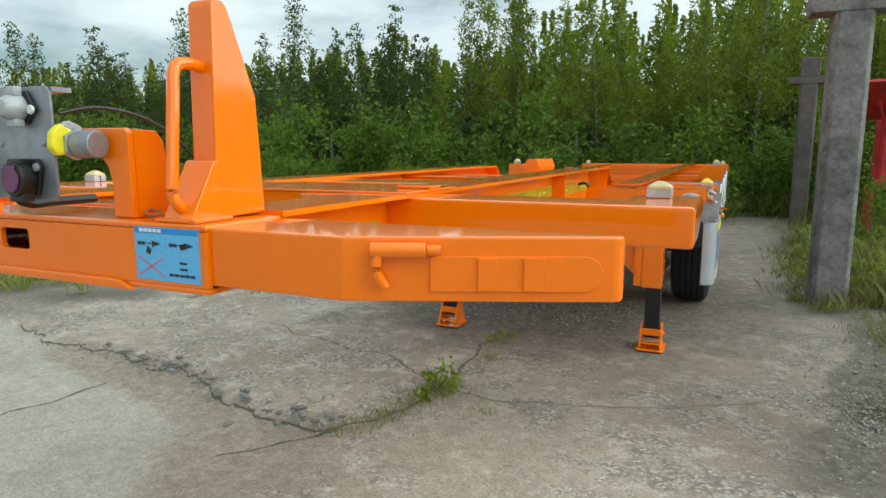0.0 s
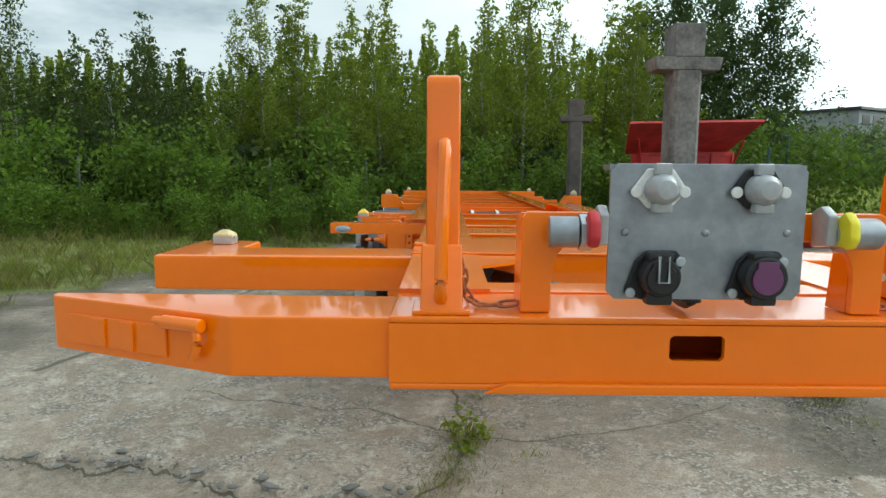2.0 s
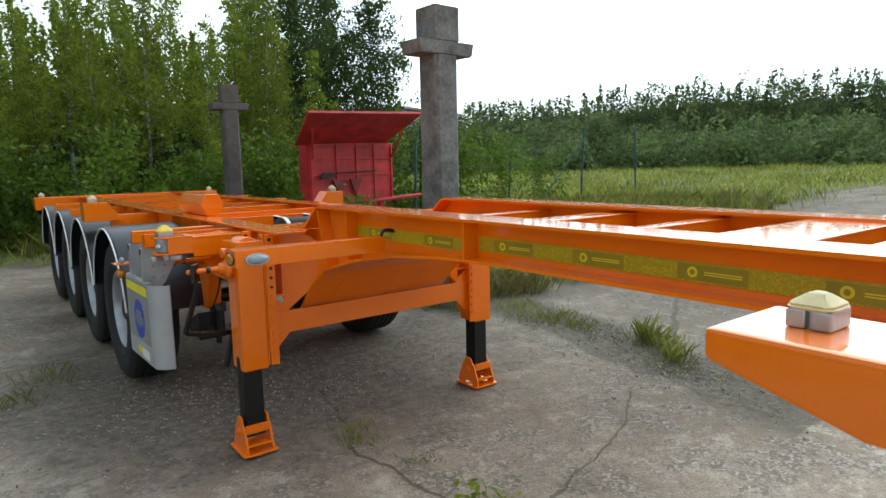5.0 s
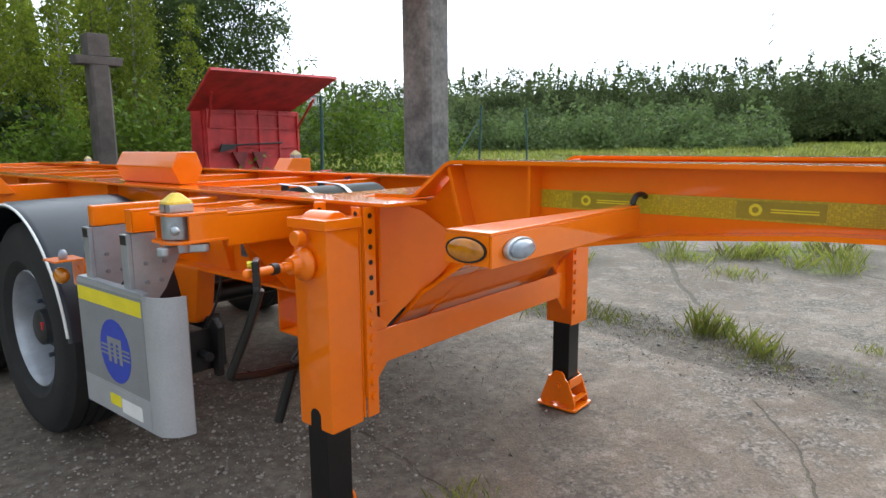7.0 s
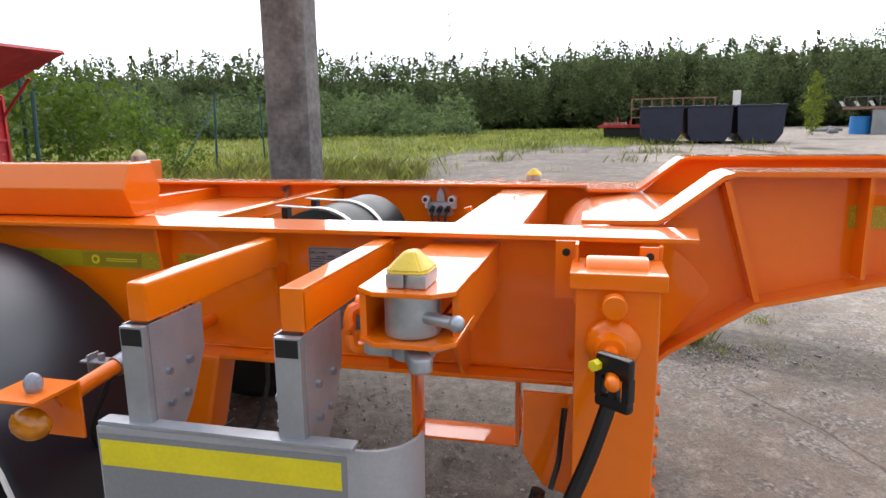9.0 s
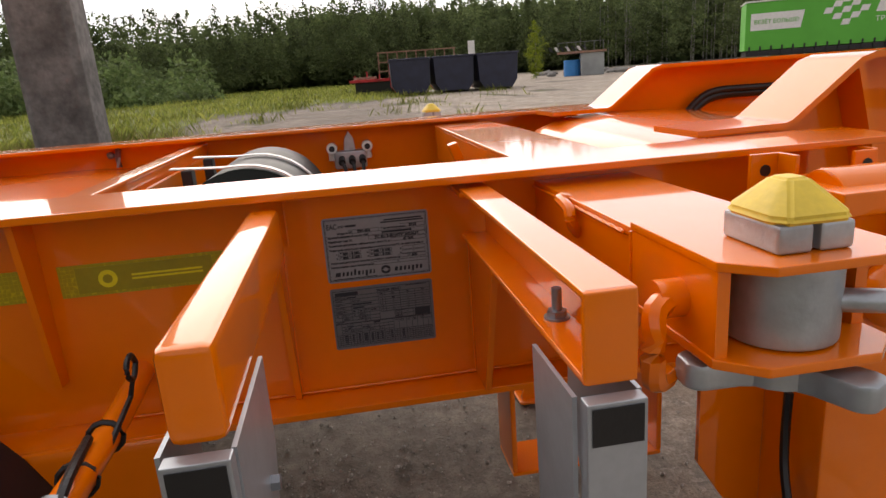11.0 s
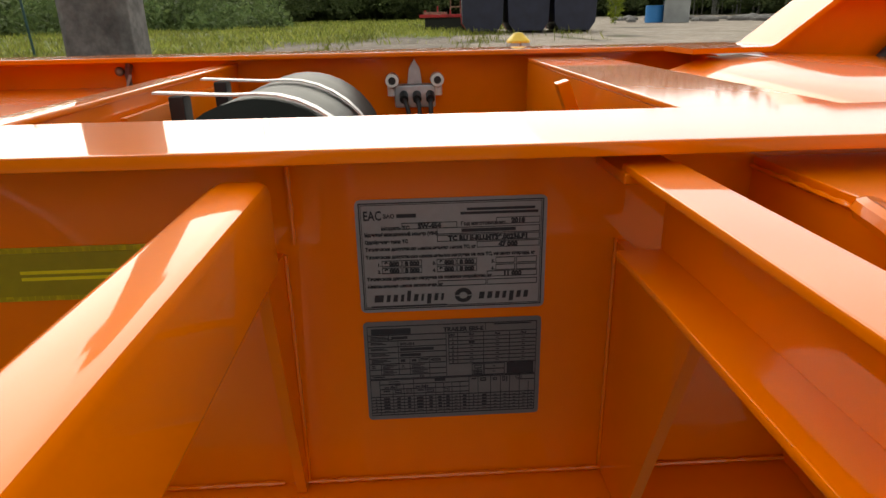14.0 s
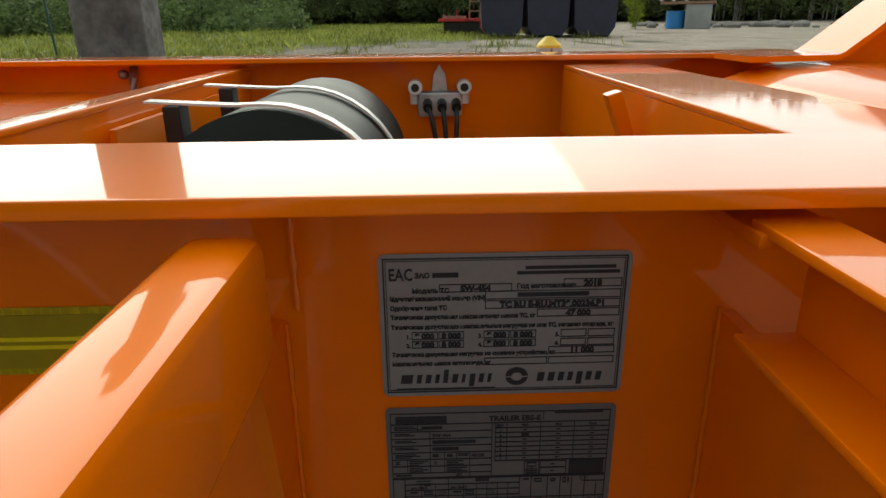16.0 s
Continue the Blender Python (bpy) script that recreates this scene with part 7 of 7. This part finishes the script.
def far_wood(r, n):
    """Old mixed wood round the field: spruces and leaf trees, their crowns built of clumps."""
    trees_ = []
    for k in range(760):
        deg = -62 + 142 * (k + r.rand()) / 760                # bearing, from the south-east round to the north-north-east
        d = 94 + 22 * r.rand() ** 1.2 + (25 if deg > 50 else 0)
        a = radians(deg)
        trees_.append((d * math.cos(a), 4 + d * math.sin(a), wood_top(deg) * (0.74 + 0.32 * r.rand() if deg > 4 else 0.80 + 0.24 * r.rand()) * (1 + 0.004 * (d - 96)), r.rand()))
    for k in range(130):                                    # lower growth on the slope before the old building
        deg, d = 38 + 30 * r.rand(), 78 + 22 * r.rand()
        a = radians(deg)
        trees_.append((d * math.cos(a), 2 + d * math.sin(a), 5.0 + 2.0 * r.rand(), 0.8))
    pts, sizes = [], []
    per = n // len(trees_)
    for x, y, h, kind in trees_:
        clumps = 48
        if kind < 0.5:                                     # spruce: layers that narrow to a spire
            t = 0.10 + 0.90 * (np.arange(clumps) + r.rand(clumps)) / clumps
            w = 0.16 * h * (1.0 - t) ** 0.9 + 0.06
            sg = np.stack([0.10 + 0.30 * w, 0.10 + 0.30 * w, 0.16 + 0.10 * w], 1)
        else:                                               # birch and aspen: rounded uneven crowns
            t = 0.22 + 0.76 * r.rand(clumps) ** 0.85
            w = (1.3 + 0.09 * h) * np.sin(np.pi * np.clip((t - 0.08) / 0.92, 0, 1)) ** 0.85
            sg = np.full((clumps, 3), 0.44) * (0.6 + 0.6 * r.rand(clumps, 1))
        a = r.rand(clumps) * 6.283
        rr = w * np.sqrt(r.rand(clumps))
        mid = np.stack([x + rr * np.cos(a), y + rr * np.sin(a), height(x, y) + t * h], 1)
        pick = r.randint(0, clumps, per)
        pts.append(mid[pick] + r.normal(size=(per, 3)) * sg[pick])
        sizes.append(0.16 + 0.20 * r.rand(per))
    return np.concatenate(pts), np.concatenate(sizes)


def wood_depth(r, m):
    """The shade deep between the stems."""
    deg = -62 + 142 * r.rand(m)
    d = 108 + 30 * r.rand(m) + np.where(deg > 50, 25, 0)
    x, y = d * np.cos(np.radians(deg)), 4 + d * np.sin(np.radians(deg))
    top = np.array([wood_top(q) for q in deg]) * np.where(deg > 4, 0.74, 0.90)
    return np.stack([x, y, 1.1 + r.rand(m) * top], 1), 0.8 + 0.8 * r.rand(m)


thicket("far_wood", "dark mixed wood along the far side of the field", "wood", 400000, far_wood, 0, LEAF_FAR, 5)
thicket("wood_interior", "dense dark depth of the far wood", "wood", 75000, wood_depth, 0, LEAF_FAR, 15)


def far_willows(r, n):
    pts, sizes = [], []
    for k in range(150):
        a = radians(15 + 49 * r.rand())
        d = 62 + 26 * r.rand()
        h, w = 1.6 + 4.4 * r.rand() ** 1.6, 1.8 + 1.6 * r.rand()
        m = n // 150
        p = r.normal(size=(m, 3))
        p /= np.linalg.norm(p, axis=1)[:, None]
        p *= (r.rand(m) ** 0.4)[:, None]
        x, y = d * math.cos(a), d * math.sin(a)
        pts.append(np.stack([x + p[:, 0] * w, y + p[:, 1] * w, height(x, y) + np.abs(p[:, 2]) * h], 1))
        sizes.append(0.18 + 0.26 * r.rand(m))
    return np.concatenate(pts), np.concatenate(sizes)


thicket("willow_scrub", "grey-green willow scrub in front of the far wood", "scrub", 66000, far_willows, 0, LEAF_WILLOW, 6)
stems = []
rs = np.random.RandomState(9)
for k in range(55):
    a, d = radians(-42 + 24 * rs.rand()), 97 + 8 * rs.rand()
    x, y = d * math.cos(a), d * math.sin(a)
    stems.append(cyl((x, y, height(x, y)), (x + rs.normal() * 0.3, y, height(x, y) + 7 + 5 * rs.rand()), 0.08, 0.04, 5, caps=False))
tagged(part("far_stems", stems, BIRCHBARK), "pale birch stems at the edge of the far wood", "tree stems", kind="stuff")


def blades(name, spots, mat, seed, label):
    """Grass: each spot is x, y, height, blades, spread."""
    r = np.random.RandomState(seed)
    vs_, n = [], 0
    for x, y, h, m, w in spots:
        m = int(m * 2.6) if math.hypot(x, y) < 12 else int(m)
        bx, by = x + r.normal(size=m) * w, y + r.normal(size=m) * w
        a = r.rand(m) * 6.283
        hh = h * (0.45 + 0.7 * r.rand(m))
        wd = 0.0006 + 0.0018 * hh + 0.0008 * max(0.0, math.hypot(x, y) - 10)
        lean = r.normal(size=(m, 2)) * 0.33 * hh[:, None]
        z0 = height(x, y) - 0.02
        sx, sy = np.cos(a) * wd, np.sin(a) * wd
        p0 = np.stack([bx - sx, by - sy, np.full(m, z0)], 1)
        p1 = np.stack([bx + sx, by + sy, np.full(m, z0)], 1)
        p2 = np.stack([bx + lean[:, 0] * 0.4 + sx * 0.7, by + lean[:, 1] * 0.4 + sy * 0.7, z0 + hh * 0.6], 1)
        p3 = np.stack([bx + lean[:, 0], by + lean[:, 1], z0 + hh], 1)
        vs_.append(np.stack([p0, p1, p2, p3], 1).reshape(-1, 3))
    v = np.concatenate(vs_)
    n = len(v) // 4
    me = bpy.data.meshes.new(name)
    me.vertices.add(4 * n)
    me.vertices.foreach_set("co", v.ravel())
    me.loops.add(4 * n)
    me.loops.foreach_set("vertex_index", np.arange(4 * n))
    me.polygons.add(n)
    me.polygons.foreach_set("loop_start", np.arange(0, 4 * n, 4))
    me.polygons.foreach_set("loop_total", np.full(n, 4))
    me.update(calc_edges=True)
    me.validate()
    me.materials.append(mat)
    return tagged(new(name, me), label, "grass", kind="stuff")


random.seed(8)
near_spots, dry_spots = [], []
for k in range(9000):
    x, y = random.uniform(-14, 18), random.uniform(1.5, 17.5)
    if y < 2.7 and x > -3.5:
        continue
    if -1.45 < x < 1.45 and y < 12.5:
        continue
    s = soil(x, y)
    if s > 0.62 and random.random() < s:
        tall = min(1.0, max(0.0, (y - 12) / 3)) + min(1.0, max(0.0, (x - 7) / 5))
        (near_spots if random.random() < 0.66 else dry_spots).append((x, y, random.uniform(0.10, 0.26) + 0.35 * min(1, tall) * random.random(), random.randint(8, 16), 0.07))
# tufts in the joints of the slabs
for x, y, h, m, w in ((-0.28, 2.66, 0.11, 34, 0.06), (-0.32, 2.50, 0.06, 30, 0.07), (-0.36, 2.34, 0.05, 40, 0.08), (-0.40, 2.18, 0.05, 44, 0.08), (-0.45, 2.05, 0.05, 36, 0.08), (-0.52, 1.92, 0.05, 20, 0.06), (-0.28, 3.90, 0.08, 25, 0.06), (-0.33, 3.75, 0.07, 20, 0.05),
                      (2.60, 3.90, 0.25, 26, 0.05), (2.55, 3.78, 0.20, 22, 0.06), (2.44, 3.58, 0.18, 14, 0.05), (2.30, 3.40, 0.20, 24, 0.045), (2.55, 4.6, 0.09, 50, 0.10), (2.62, 4.95, 0.10, 60, 0.12), (2.45, 5.2, 0.08, 40, 0.14), (2.70, 5.6, 0.12, 50, 0.16), (2.9, 2.85, 0.07, 30, 0.05), (3.6, 2.7, 0.09, 40, 0.07),
                      (-1.0, 3.25, 0.03, 12, 0.05), (0.05, 2.45, 0.05, 20, 0.06), (0.6, 2.77, 0.03, 12, 0.05), (-2.7, 6.6, 0.10, 40, 0.10), (-1.9, 5.8, 0.10, 30, 0.10), (-1.6, 6.3, 0.10, 40, 0.14), (-3.1, 4.3, 0.12, 7, 0.07), (-3.35, 4.5, 0.14, 6, 0.06), (-3.3, 5.6, 0.08, 24, 0.10), (-3.15, 6.6, 0.08, 24, 0.12), (-3.0, 7.6, 0.10, 30, 0.14), (5.4, 5.0, 0.14, 50, 0.15), (4.9, 4.3, 0.12, 50, 0.15), (-0.2, 3.35, 0.05, 18, 0.05)):
    near_spots.append((x, y, h, m, w))
    dry_spots.append((x + 0.05, y - 0.05, h * 0.8, m * 0.5, w * 1.2))
for k in range(110):
    y = 2.7 + 2.6 * random.random()
    x = 2.05 + 0.22 * (y - 2.4) + random.gauss(0, 0.16)
    (near_spots if random.random() < 0.5 else dry_spots).append((x, y, random.uniform(0.02, 0.06), 6, 0.04))
for k in range(240):
    x, y = random.uniform(1.9, 3.6), random.uniform(6.0, 9.5)
    tall = 0.35 + 0.65 * min(1.0, max(0.0, (x - 2.0) / 0.8))
    (near_spots if random.random() < 0.45 else dry_spots).append((x, y, tall * random.uniform(0.13, 0.36), 14, 0.09))
blades("grass_tufts", near_spots, GRASS, 3, "green grass tufts growing through the concrete")
blades("dry_weeds", dry_spots, GRASS_DRY, 4, "yellowish dry weeds between the slabs")
meadow = []
for k in range(7500):
    d, a = 15 + 75 * random.random() ** 1.4, radians(random.uniform(-8, 62))
    x, y = d * math.cos(a), d * math.sin(a)
    if soil(x, y) > 0.55 or d > 45:
        meadow.append((x, y, random.uniform(0.18, 0.45), 7, 0.25 + 0.006 * d))
blades("meadow_grass", meadow, GRASS, 5, "tall green meadow grass on the field")


# leafy weeds in the joints
wr = np.random.RandomState(44)
wc, ws = [], []
for x, y, h in ((-0.29, 2.74, 0.16), (-0.20, 2.62, 0.10), (-0.36, 2.66, 0.09), (-0.30, 2.45, 0.07), (2.7, 3.75, 0.14), (1.9, 1.0, 0.10), (2.2, 7.3, 0.4), (2.0, 7.0, 0.3), (2.6, 6.6, 0.4), (2.9, 7.0, 0.35), (3.3, 6.4, 0.3)):
    m = int(34 + 300 * max(0, h - 0.15))
    sp = 0.05 * h / 0.15
    wc.append(np.stack([x + wr.normal(size=m) * sp, y + wr.normal(size=m) * sp, height(x, y) + wr.rand(m) * h], 1))
    ws.append(0.018 + 0.022 * wr.rand(m))
tagged(new("leafy_weeds", quads("leafy_weeds", np.concatenate(wc), None, np.concatenate(ws), LEAF, 1.6, 45)), "small leafy green weeds in the concrete joints", "weeds", kind="stuff")

# loose stones
stone_me = []
for k in range(4):
    b = ball((0, 0, 0), 1.0, (1, 0.8, 0.6), 7, 5)
    for v in b.verts:
        v.co *= 1 + 0.25 * noise.noise(v.co * 1.7 + Vector((k * 7, 0, 0)))
    stone_me.append(mesh_of("stone", [b], RUBBLE, 20))
random.seed(3)
for k in range(200):
    if k < 60 or k >= 150:
        t = random.random()
        x, y = -3.2 + 2.7 * t, line_at(CRACKS[0][0], -3.2 + 2.65 * t, 0) + random.gauss(-0.03, 0.08)
    elif k < 110:
        y = random.uniform(2.6, 5.2)
        x = 2.05 + 0.22 * (y - 2.4) + random.gauss(0, 0.22)
    else:
        x, y = random.uniform(-4, 1.5), random.uniform(1.6, 9)
    o = new("loose_stone", stone_me[k % 4])
    s = 0.005 + 0.028 * random.random() ** 2.5 if k < 60 or k >= 150 else random.uniform(0.006, 0.018)
    o.matrix_world = Matrix.Translation((x, y, 0.2 * s)) @ Matrix.Rotation(random.uniform(0, 6), 4, "Z") @ Matrix.Diagonal((s * random.uniform(0.8, 1.7), s, s * 0.7, 1))
    tagged(o, "small grey piece of broken concrete", "stone", "broken concrete on the yard")

# gravel: small angular stones, too many to count
gr = np.random.RandomState(12)
spots = []
for cx, cy, rx, ry, m in ((-0.6, 5.3, 0.8, 0.8, 3600), (-0.1, 4.9, 0.7, 0.4, 2400), (2.2, 3.3, 0.16, 0.55, 2600), (2.05, 3.0, 0.2, 0.4, 1200), (2.5, 4.5, 0.18, 0.6, 2200), (-2.2, 2.30, 0.6, 0.10, 400)):
    spots.append(np.stack([cx + gr.normal(size=m) * rx, cy + gr.normal(size=m) * ry], 1))
spots = np.concatenate(spots)
m = len(spots)
size = 0.0025 + 0.010 * gr.rand(m) ** 3
octa = np.array([(1, 0, 0), (0, 1, 0), (-1, 0, 0), (0, -1, 0), (0, 0, 0.75), (0, 0, -0.75)], float)
v = octa[None] * (0.6 + 0.7 * gr.rand(m, 6, 1)) * size[:, None, None]
turn = gr.rand(m) * 6.283
ct, st = np.cos(turn)[:, None], np.sin(turn)[:, None]
v = np.stack([v[:, :, 0] * ct - v[:, :, 1] * st + spots[:, 0:1], v[:, :, 0] * st + v[:, :, 1] * ct + spots[:, 1:2], v[:, :, 2] + 0.35 * size[:, None] - 0.010], 2)
tri = np.array([(0, 1, 4), (1, 2, 4), (2, 3, 4), (3, 0, 4), (1, 0, 5), (2, 1, 5), (3, 2, 5), (0, 3, 5)])
me = bpy.data.meshes.new("gravel")
me.from_pydata(v.reshape(-1, 3).tolist(), [], (tri[None] + 6 * np.arange(m)[:, None, None]).reshape(-1, 3).tolist())
me.materials.append(GRAVEL)
tagged(new("gravel", me), "scattered grey gravel and crumbs of concrete", "gravel", kind="stuff")

# ---- far side of the yard ----
def skip(x, y, turn):
    s = thing("waste_container", "navy blue steel skip container with sloping ends", "skip container", (x, y, height(x, y)), turn, "row of skips")
    part("body", [prism([(-1.15, 0.55), (-0.85, 0.10), (0.85, 0.10), (1.15, 0.55), (1.22, 2.05), (-1.22, 2.05)], -2.6, 2.6, "y", 0.03)], NAVY, s)
    part("rim", [box(-1.28, 1.28, -2.66, 2.66, 2.03, 2.14, 0.02)], NAVY, s)
    for q in (-1.19, 1.19):
        part("edge_bar", [tube([(q * 0.74, -2.64, 0.12), (q * 0.98, -2.64, 0.50), (q * 1.04, -2.64, 2.04)], 0.035, 8)], REDRUST, s, "red-brown edge bar")
    part("skid", [box(-0.8, -0.65, -2.6, 2.6, 0.0, 0.10)], BLACKPAINT, s)
    part("skid", [box(0.65, 0.8, -2.6, 2.6, 0.0, 0.10)], BLACKPAINT, s)
    part("drain_cap", [cyl((0.35, -2.62, 0.45), (0.35, -2.68, 0.45), 0.07)], WHITE, s)


def far_at(bearing, dist):
    """A place by its bearing from the plates (degrees from +x towards +y) and distance."""
    return -1.5 + dist * math.cos(radians(bearing)), 4.7 + dist * math.sin(radians(bearing))


for b in (-6.1, -9.7, -13.3):
    x, y = far_at(b, 42)
    skip(x, y, 86)
fx, fy = far_at(-6.9, 50)
rack = thing("pipe_rack", "rusty pale steel stake rack", "steel rack", (fx, fy, height(fx, fy)), 84)
for k in range(9):
    part("stake", [box(-2.9 + 0.72 * k, -2.82 + 0.72 * k, -0.04, 0.04, 0.0, 2.9)], RUSTPALE, rack)
for z in (1.5, 2.15, 2.85):
    part("rail", [box(-2.95, 2.95, -0.05, 0.05, z, z + 0.08)], RUSTPALE, rack)
fx, fy = far_at(-3.4, 47)
flat_bed = thing("flatbed_wreck", "low rusty red flatbed frame in the grass", "flatbed", (fx, fy, height(fx, fy)), 80)
part("bed", [box(-1.9, 1.9, -1.1, 1.1, 0.85, 1.05, 0.02)], REDRUST, flat_bed)
for k in range(5):
    part("side_stake", [box(-1.85 + 0.9 * k, -1.75 + 0.9 * k, -1.08, -1.0, 1.06, 1.35 + 0.25 * (k % 2), 0.01)], REDRUST, flat_bed)
part("loose_sheet", [box(0.2, 1.7, -0.9, 0.4, 1.06, 1.22, 0.02)], RUSTPALE, flat_bed)
part("undercarriage", [box(-1.6, 1.6, -0.6, 0.6, 0.0, 0.84, 0.02)], BLACKPAINT, flat_bed)
fx, fy = far_at(-11.7, 55)
post = thing("white_board", "tall narrow white board standing by the rack", "board", (fx, fy, height(fx, fy)), 80)
part("board", [box(-0.28, 0.28, -0.05, 0.05, 0.0, 3.5, 0.02)], WHITE, post)
fx, fy = far_at(-21.8, 60)
hut = thing("site_hut", "small white site hut with striped barrier and blue drum", "hut", (fx, fy, height(fx, fy)), 72)
part("body", [box(-1.1, 0.9, -0.8, 0.8, 0.0, 1.9, 0.02)], PALEWALL, hut)
part("roof", [box(-1.3, 2.9, -1.0, 1.0, 1.92, 2.1, 0.02)], RUSTPALE, hut)
part("drum", [cyl((1.6, -0.4, 0.0), (1.6, -0.4, 1.4), 0.75, n=24, bevel=0.03)], BLUEDEEP, hut, "blue plastic drum")
for k in range(7):
    part("barrier_stripe", [prism([(0.2 + 0.5 * k, 2.2), (0.45 + 0.5 * k, 2.2), (0.7 + 0.5 * k, 2.6), (0.45 + 0.5 * k, 2.6)], -1.05, -1.0, "y")], WHITE if k % 2 else BLACK, hut)
for k in range(6):
    part("guard_rail", [box(-1.2 + 0.8 * k, -1.15 + 0.8 * k, -0.9, -0.85, 2.1, 2.9)], GREYPOST, hut)
part("guard_rail", [box(-1.2, 2.85, -0.9, -0.85, 2.9, 2.95)], GREYPOST, hut)
BIRCHFAR = sapling_meshes(15, 6.6, 1.2, 2600, 0.13, LEAF, BIRCHBARK, 0.06, 0.6)
fx, fy = far_at(-17.2, 58)
tree_at("birch_sapling", BIRCHFAR, fx, fy, 0.74, 0, "lone bright green young birch beside the skips", "tree", "")
random.seed(17)
for k in range(46):
    b = -17 - 20 * random.random()
    fx, fy = far_at(b, 62 + 10 * random.random())
    o = new("debris_block", stone_me[k % 4])
    s = random.uniform(0.25, 0.7)
    o.matrix_world = Matrix.Translation((fx, fy, height(fx, fy) + 0.2 * s)) @ Matrix.Rotation(k, 4, "Z") @ Matrix.Diagonal((s * 1.6, s, s, 1))
    tagged(o, "grey lump in the rubble bank", "rubble", "rubble bank")


def curtain_trailer():
    """A green curtain-sided semi-trailer far across the yard."""
    fx, fy = 28.7, -23.4
    t = thing("curtain_trailer", "bright green curtain-sided semi-trailer with white lettering", "truck trailer", (fx, fy, height(fx, fy)), -118)
    part("curtain", [box(-6.8, 6.8, -1.25, 1.25, 1.25, 3.66, 0.03)], GREENTARP, t)
    part("roof_edge", [box(-6.85, 6.85, -1.3, 1.3, 3.665, 3.74, 0.02)], WHITE, t)
    part("chassis", [box(-6.7, 6.7, -1.2, 1.2, 0.95, 1.22, 0.02)], BLACKPAINT, t)
    for k in range(26):
        part("curtain_buckle", [box(-6.6 + 0.52 * k, -6.52 + 0.52 * k, -1.29, -1.26, 1.0, 1.45)], BLACK, t)
    for x in (-4.9, -3.6, -2.3):
        for sy in (-1.0, 1.0):
            part("wheel", [cyl((x, sy - 0.15, 0.5), (x, sy + 0.15, 0.5), 0.5, n=24, bevel=0.05)], RUBBER, t)
            part("wheel_disc", [cyl((x, sy * 1.155, 0.5), (x, sy * 1.175, 0.5), 0.26, n=20)], RIM, t)
    part("side_guard", [box(-1.2, 4.0, -1.25, -1.2, 0.55, 0.65), box(-1.2, 4.0, -1.25, -1.2, 0.85, 0.92)], ALU, t)
    m = plane_pose((-6.8, -1.262, 1.25), (1, 0, 0), (0, 0, 1))
    part("white_field", [prism([(0.25, 1.0), (2.6, 1.0), (2.75, 1.85), (0.25, 1.85)], 0.002, 0.010, "z", 0, m)], WHITE, t)
    text_mesh("lettering", "ВЕЗЁТ БОЛЬШЕ!", 0.28, m @ Matrix.Translation((0.40, 1.32, 0.02)), GREENTARP, t, "green slogan", "LEFT", 0.0, 0.004, 0.95)["kind"] = "stuff"
    for i, (a, b) in enumerate(((3.6, 1.55), (4.0, 1.85), (4.0, 1.25), (4.4, 1.55), (4.8, 1.85), (4.4, 0.95), (4.8, 1.25), (5.2, 1.55), (4.4, 2.05), (5.2, 2.1))):
        part("emblem_tile", [prism([(a, b), (a + 0.36, b), (a + 0.46, b + 0.28), (a + 0.1, b + 0.28)], 0.002, 0.010, "z", 0, m)], WHITE, t)
    for k in range(9):                                     # the haulier's name as plain slanted bars
        part("name_bar", [prism([(5.9 + 0.78 * k, 1.45), (6.45 + 0.78 * k, 1.45), (6.65 + 0.78 * k, 2.15), (6.1 + 0.78 * k, 2.15)], 0.002, 0.010, "z", 0, m)], WHITE, t)
    text_mesh("lettering", "ТРАНСПОРТНО - ЭКСПЕДИЦИОННАЯ", 0.34, m @ Matrix.Translation((5.9, 1.0, 0.004)), WHITE, t, "white lettering")["kind"] = "stuff"


curtain_trailer()

# old building on the hillside and a pylon above the wood
bx, by = 60.0, 91.0
bld = thing("abandoned_building", "pale abandoned one-storey building with empty windows among trees", "building", (bx, by, 0.0), 30)
part("wall", [box(-11, 11, -4, 4, 0.0, 9.9, 0.05)], PALEWALL, bld)
part("roof", [box(-11.4, 11.4, -4.4, 4.4, 9.9, 10.3, 0.05)], BLACKPAINT, bld)
for k in range(8):
    w = part("window", [box(-10.2 + 2.6 * k, -8.4 + 2.6 * k, -4.06, -4.0, 7.9, 9.3)], DARKGLASS, bld)
    part("sill", [box(-10.3 + 2.6 * k, -8.3 + 2.6 * k, -4.12, -4.0, 7.75, 7.9)], PALEWALL, w)
# Paler colour and thin legs stand in for fading into the bright sky.
PYLON = material("sky_paled_steel", (0.42, 0.44, 0.46), 0.6, 0.3, var=0.2)
mast = thing("power_pylon", "distant lattice power pylon above the wood", "pylon", (*far_at(12.6, 150), -3.6), 20)
for q in (-1, 1):
    for w in (-1, 1):
        part("mast_leg", [cyl((q * 2.2, w * 2.2, 0), (q * 0.5, w * 0.5, 31), 0.05, n=6)], PYLON, mast)
for z, wd in ((25.0, 3.4), (28.0, 2.6), (30.5, 1.6)):
    part("mast_arm", [box(-wd, wd, -0.12, 0.12, z, z + 0.22)], PYLON, mast)
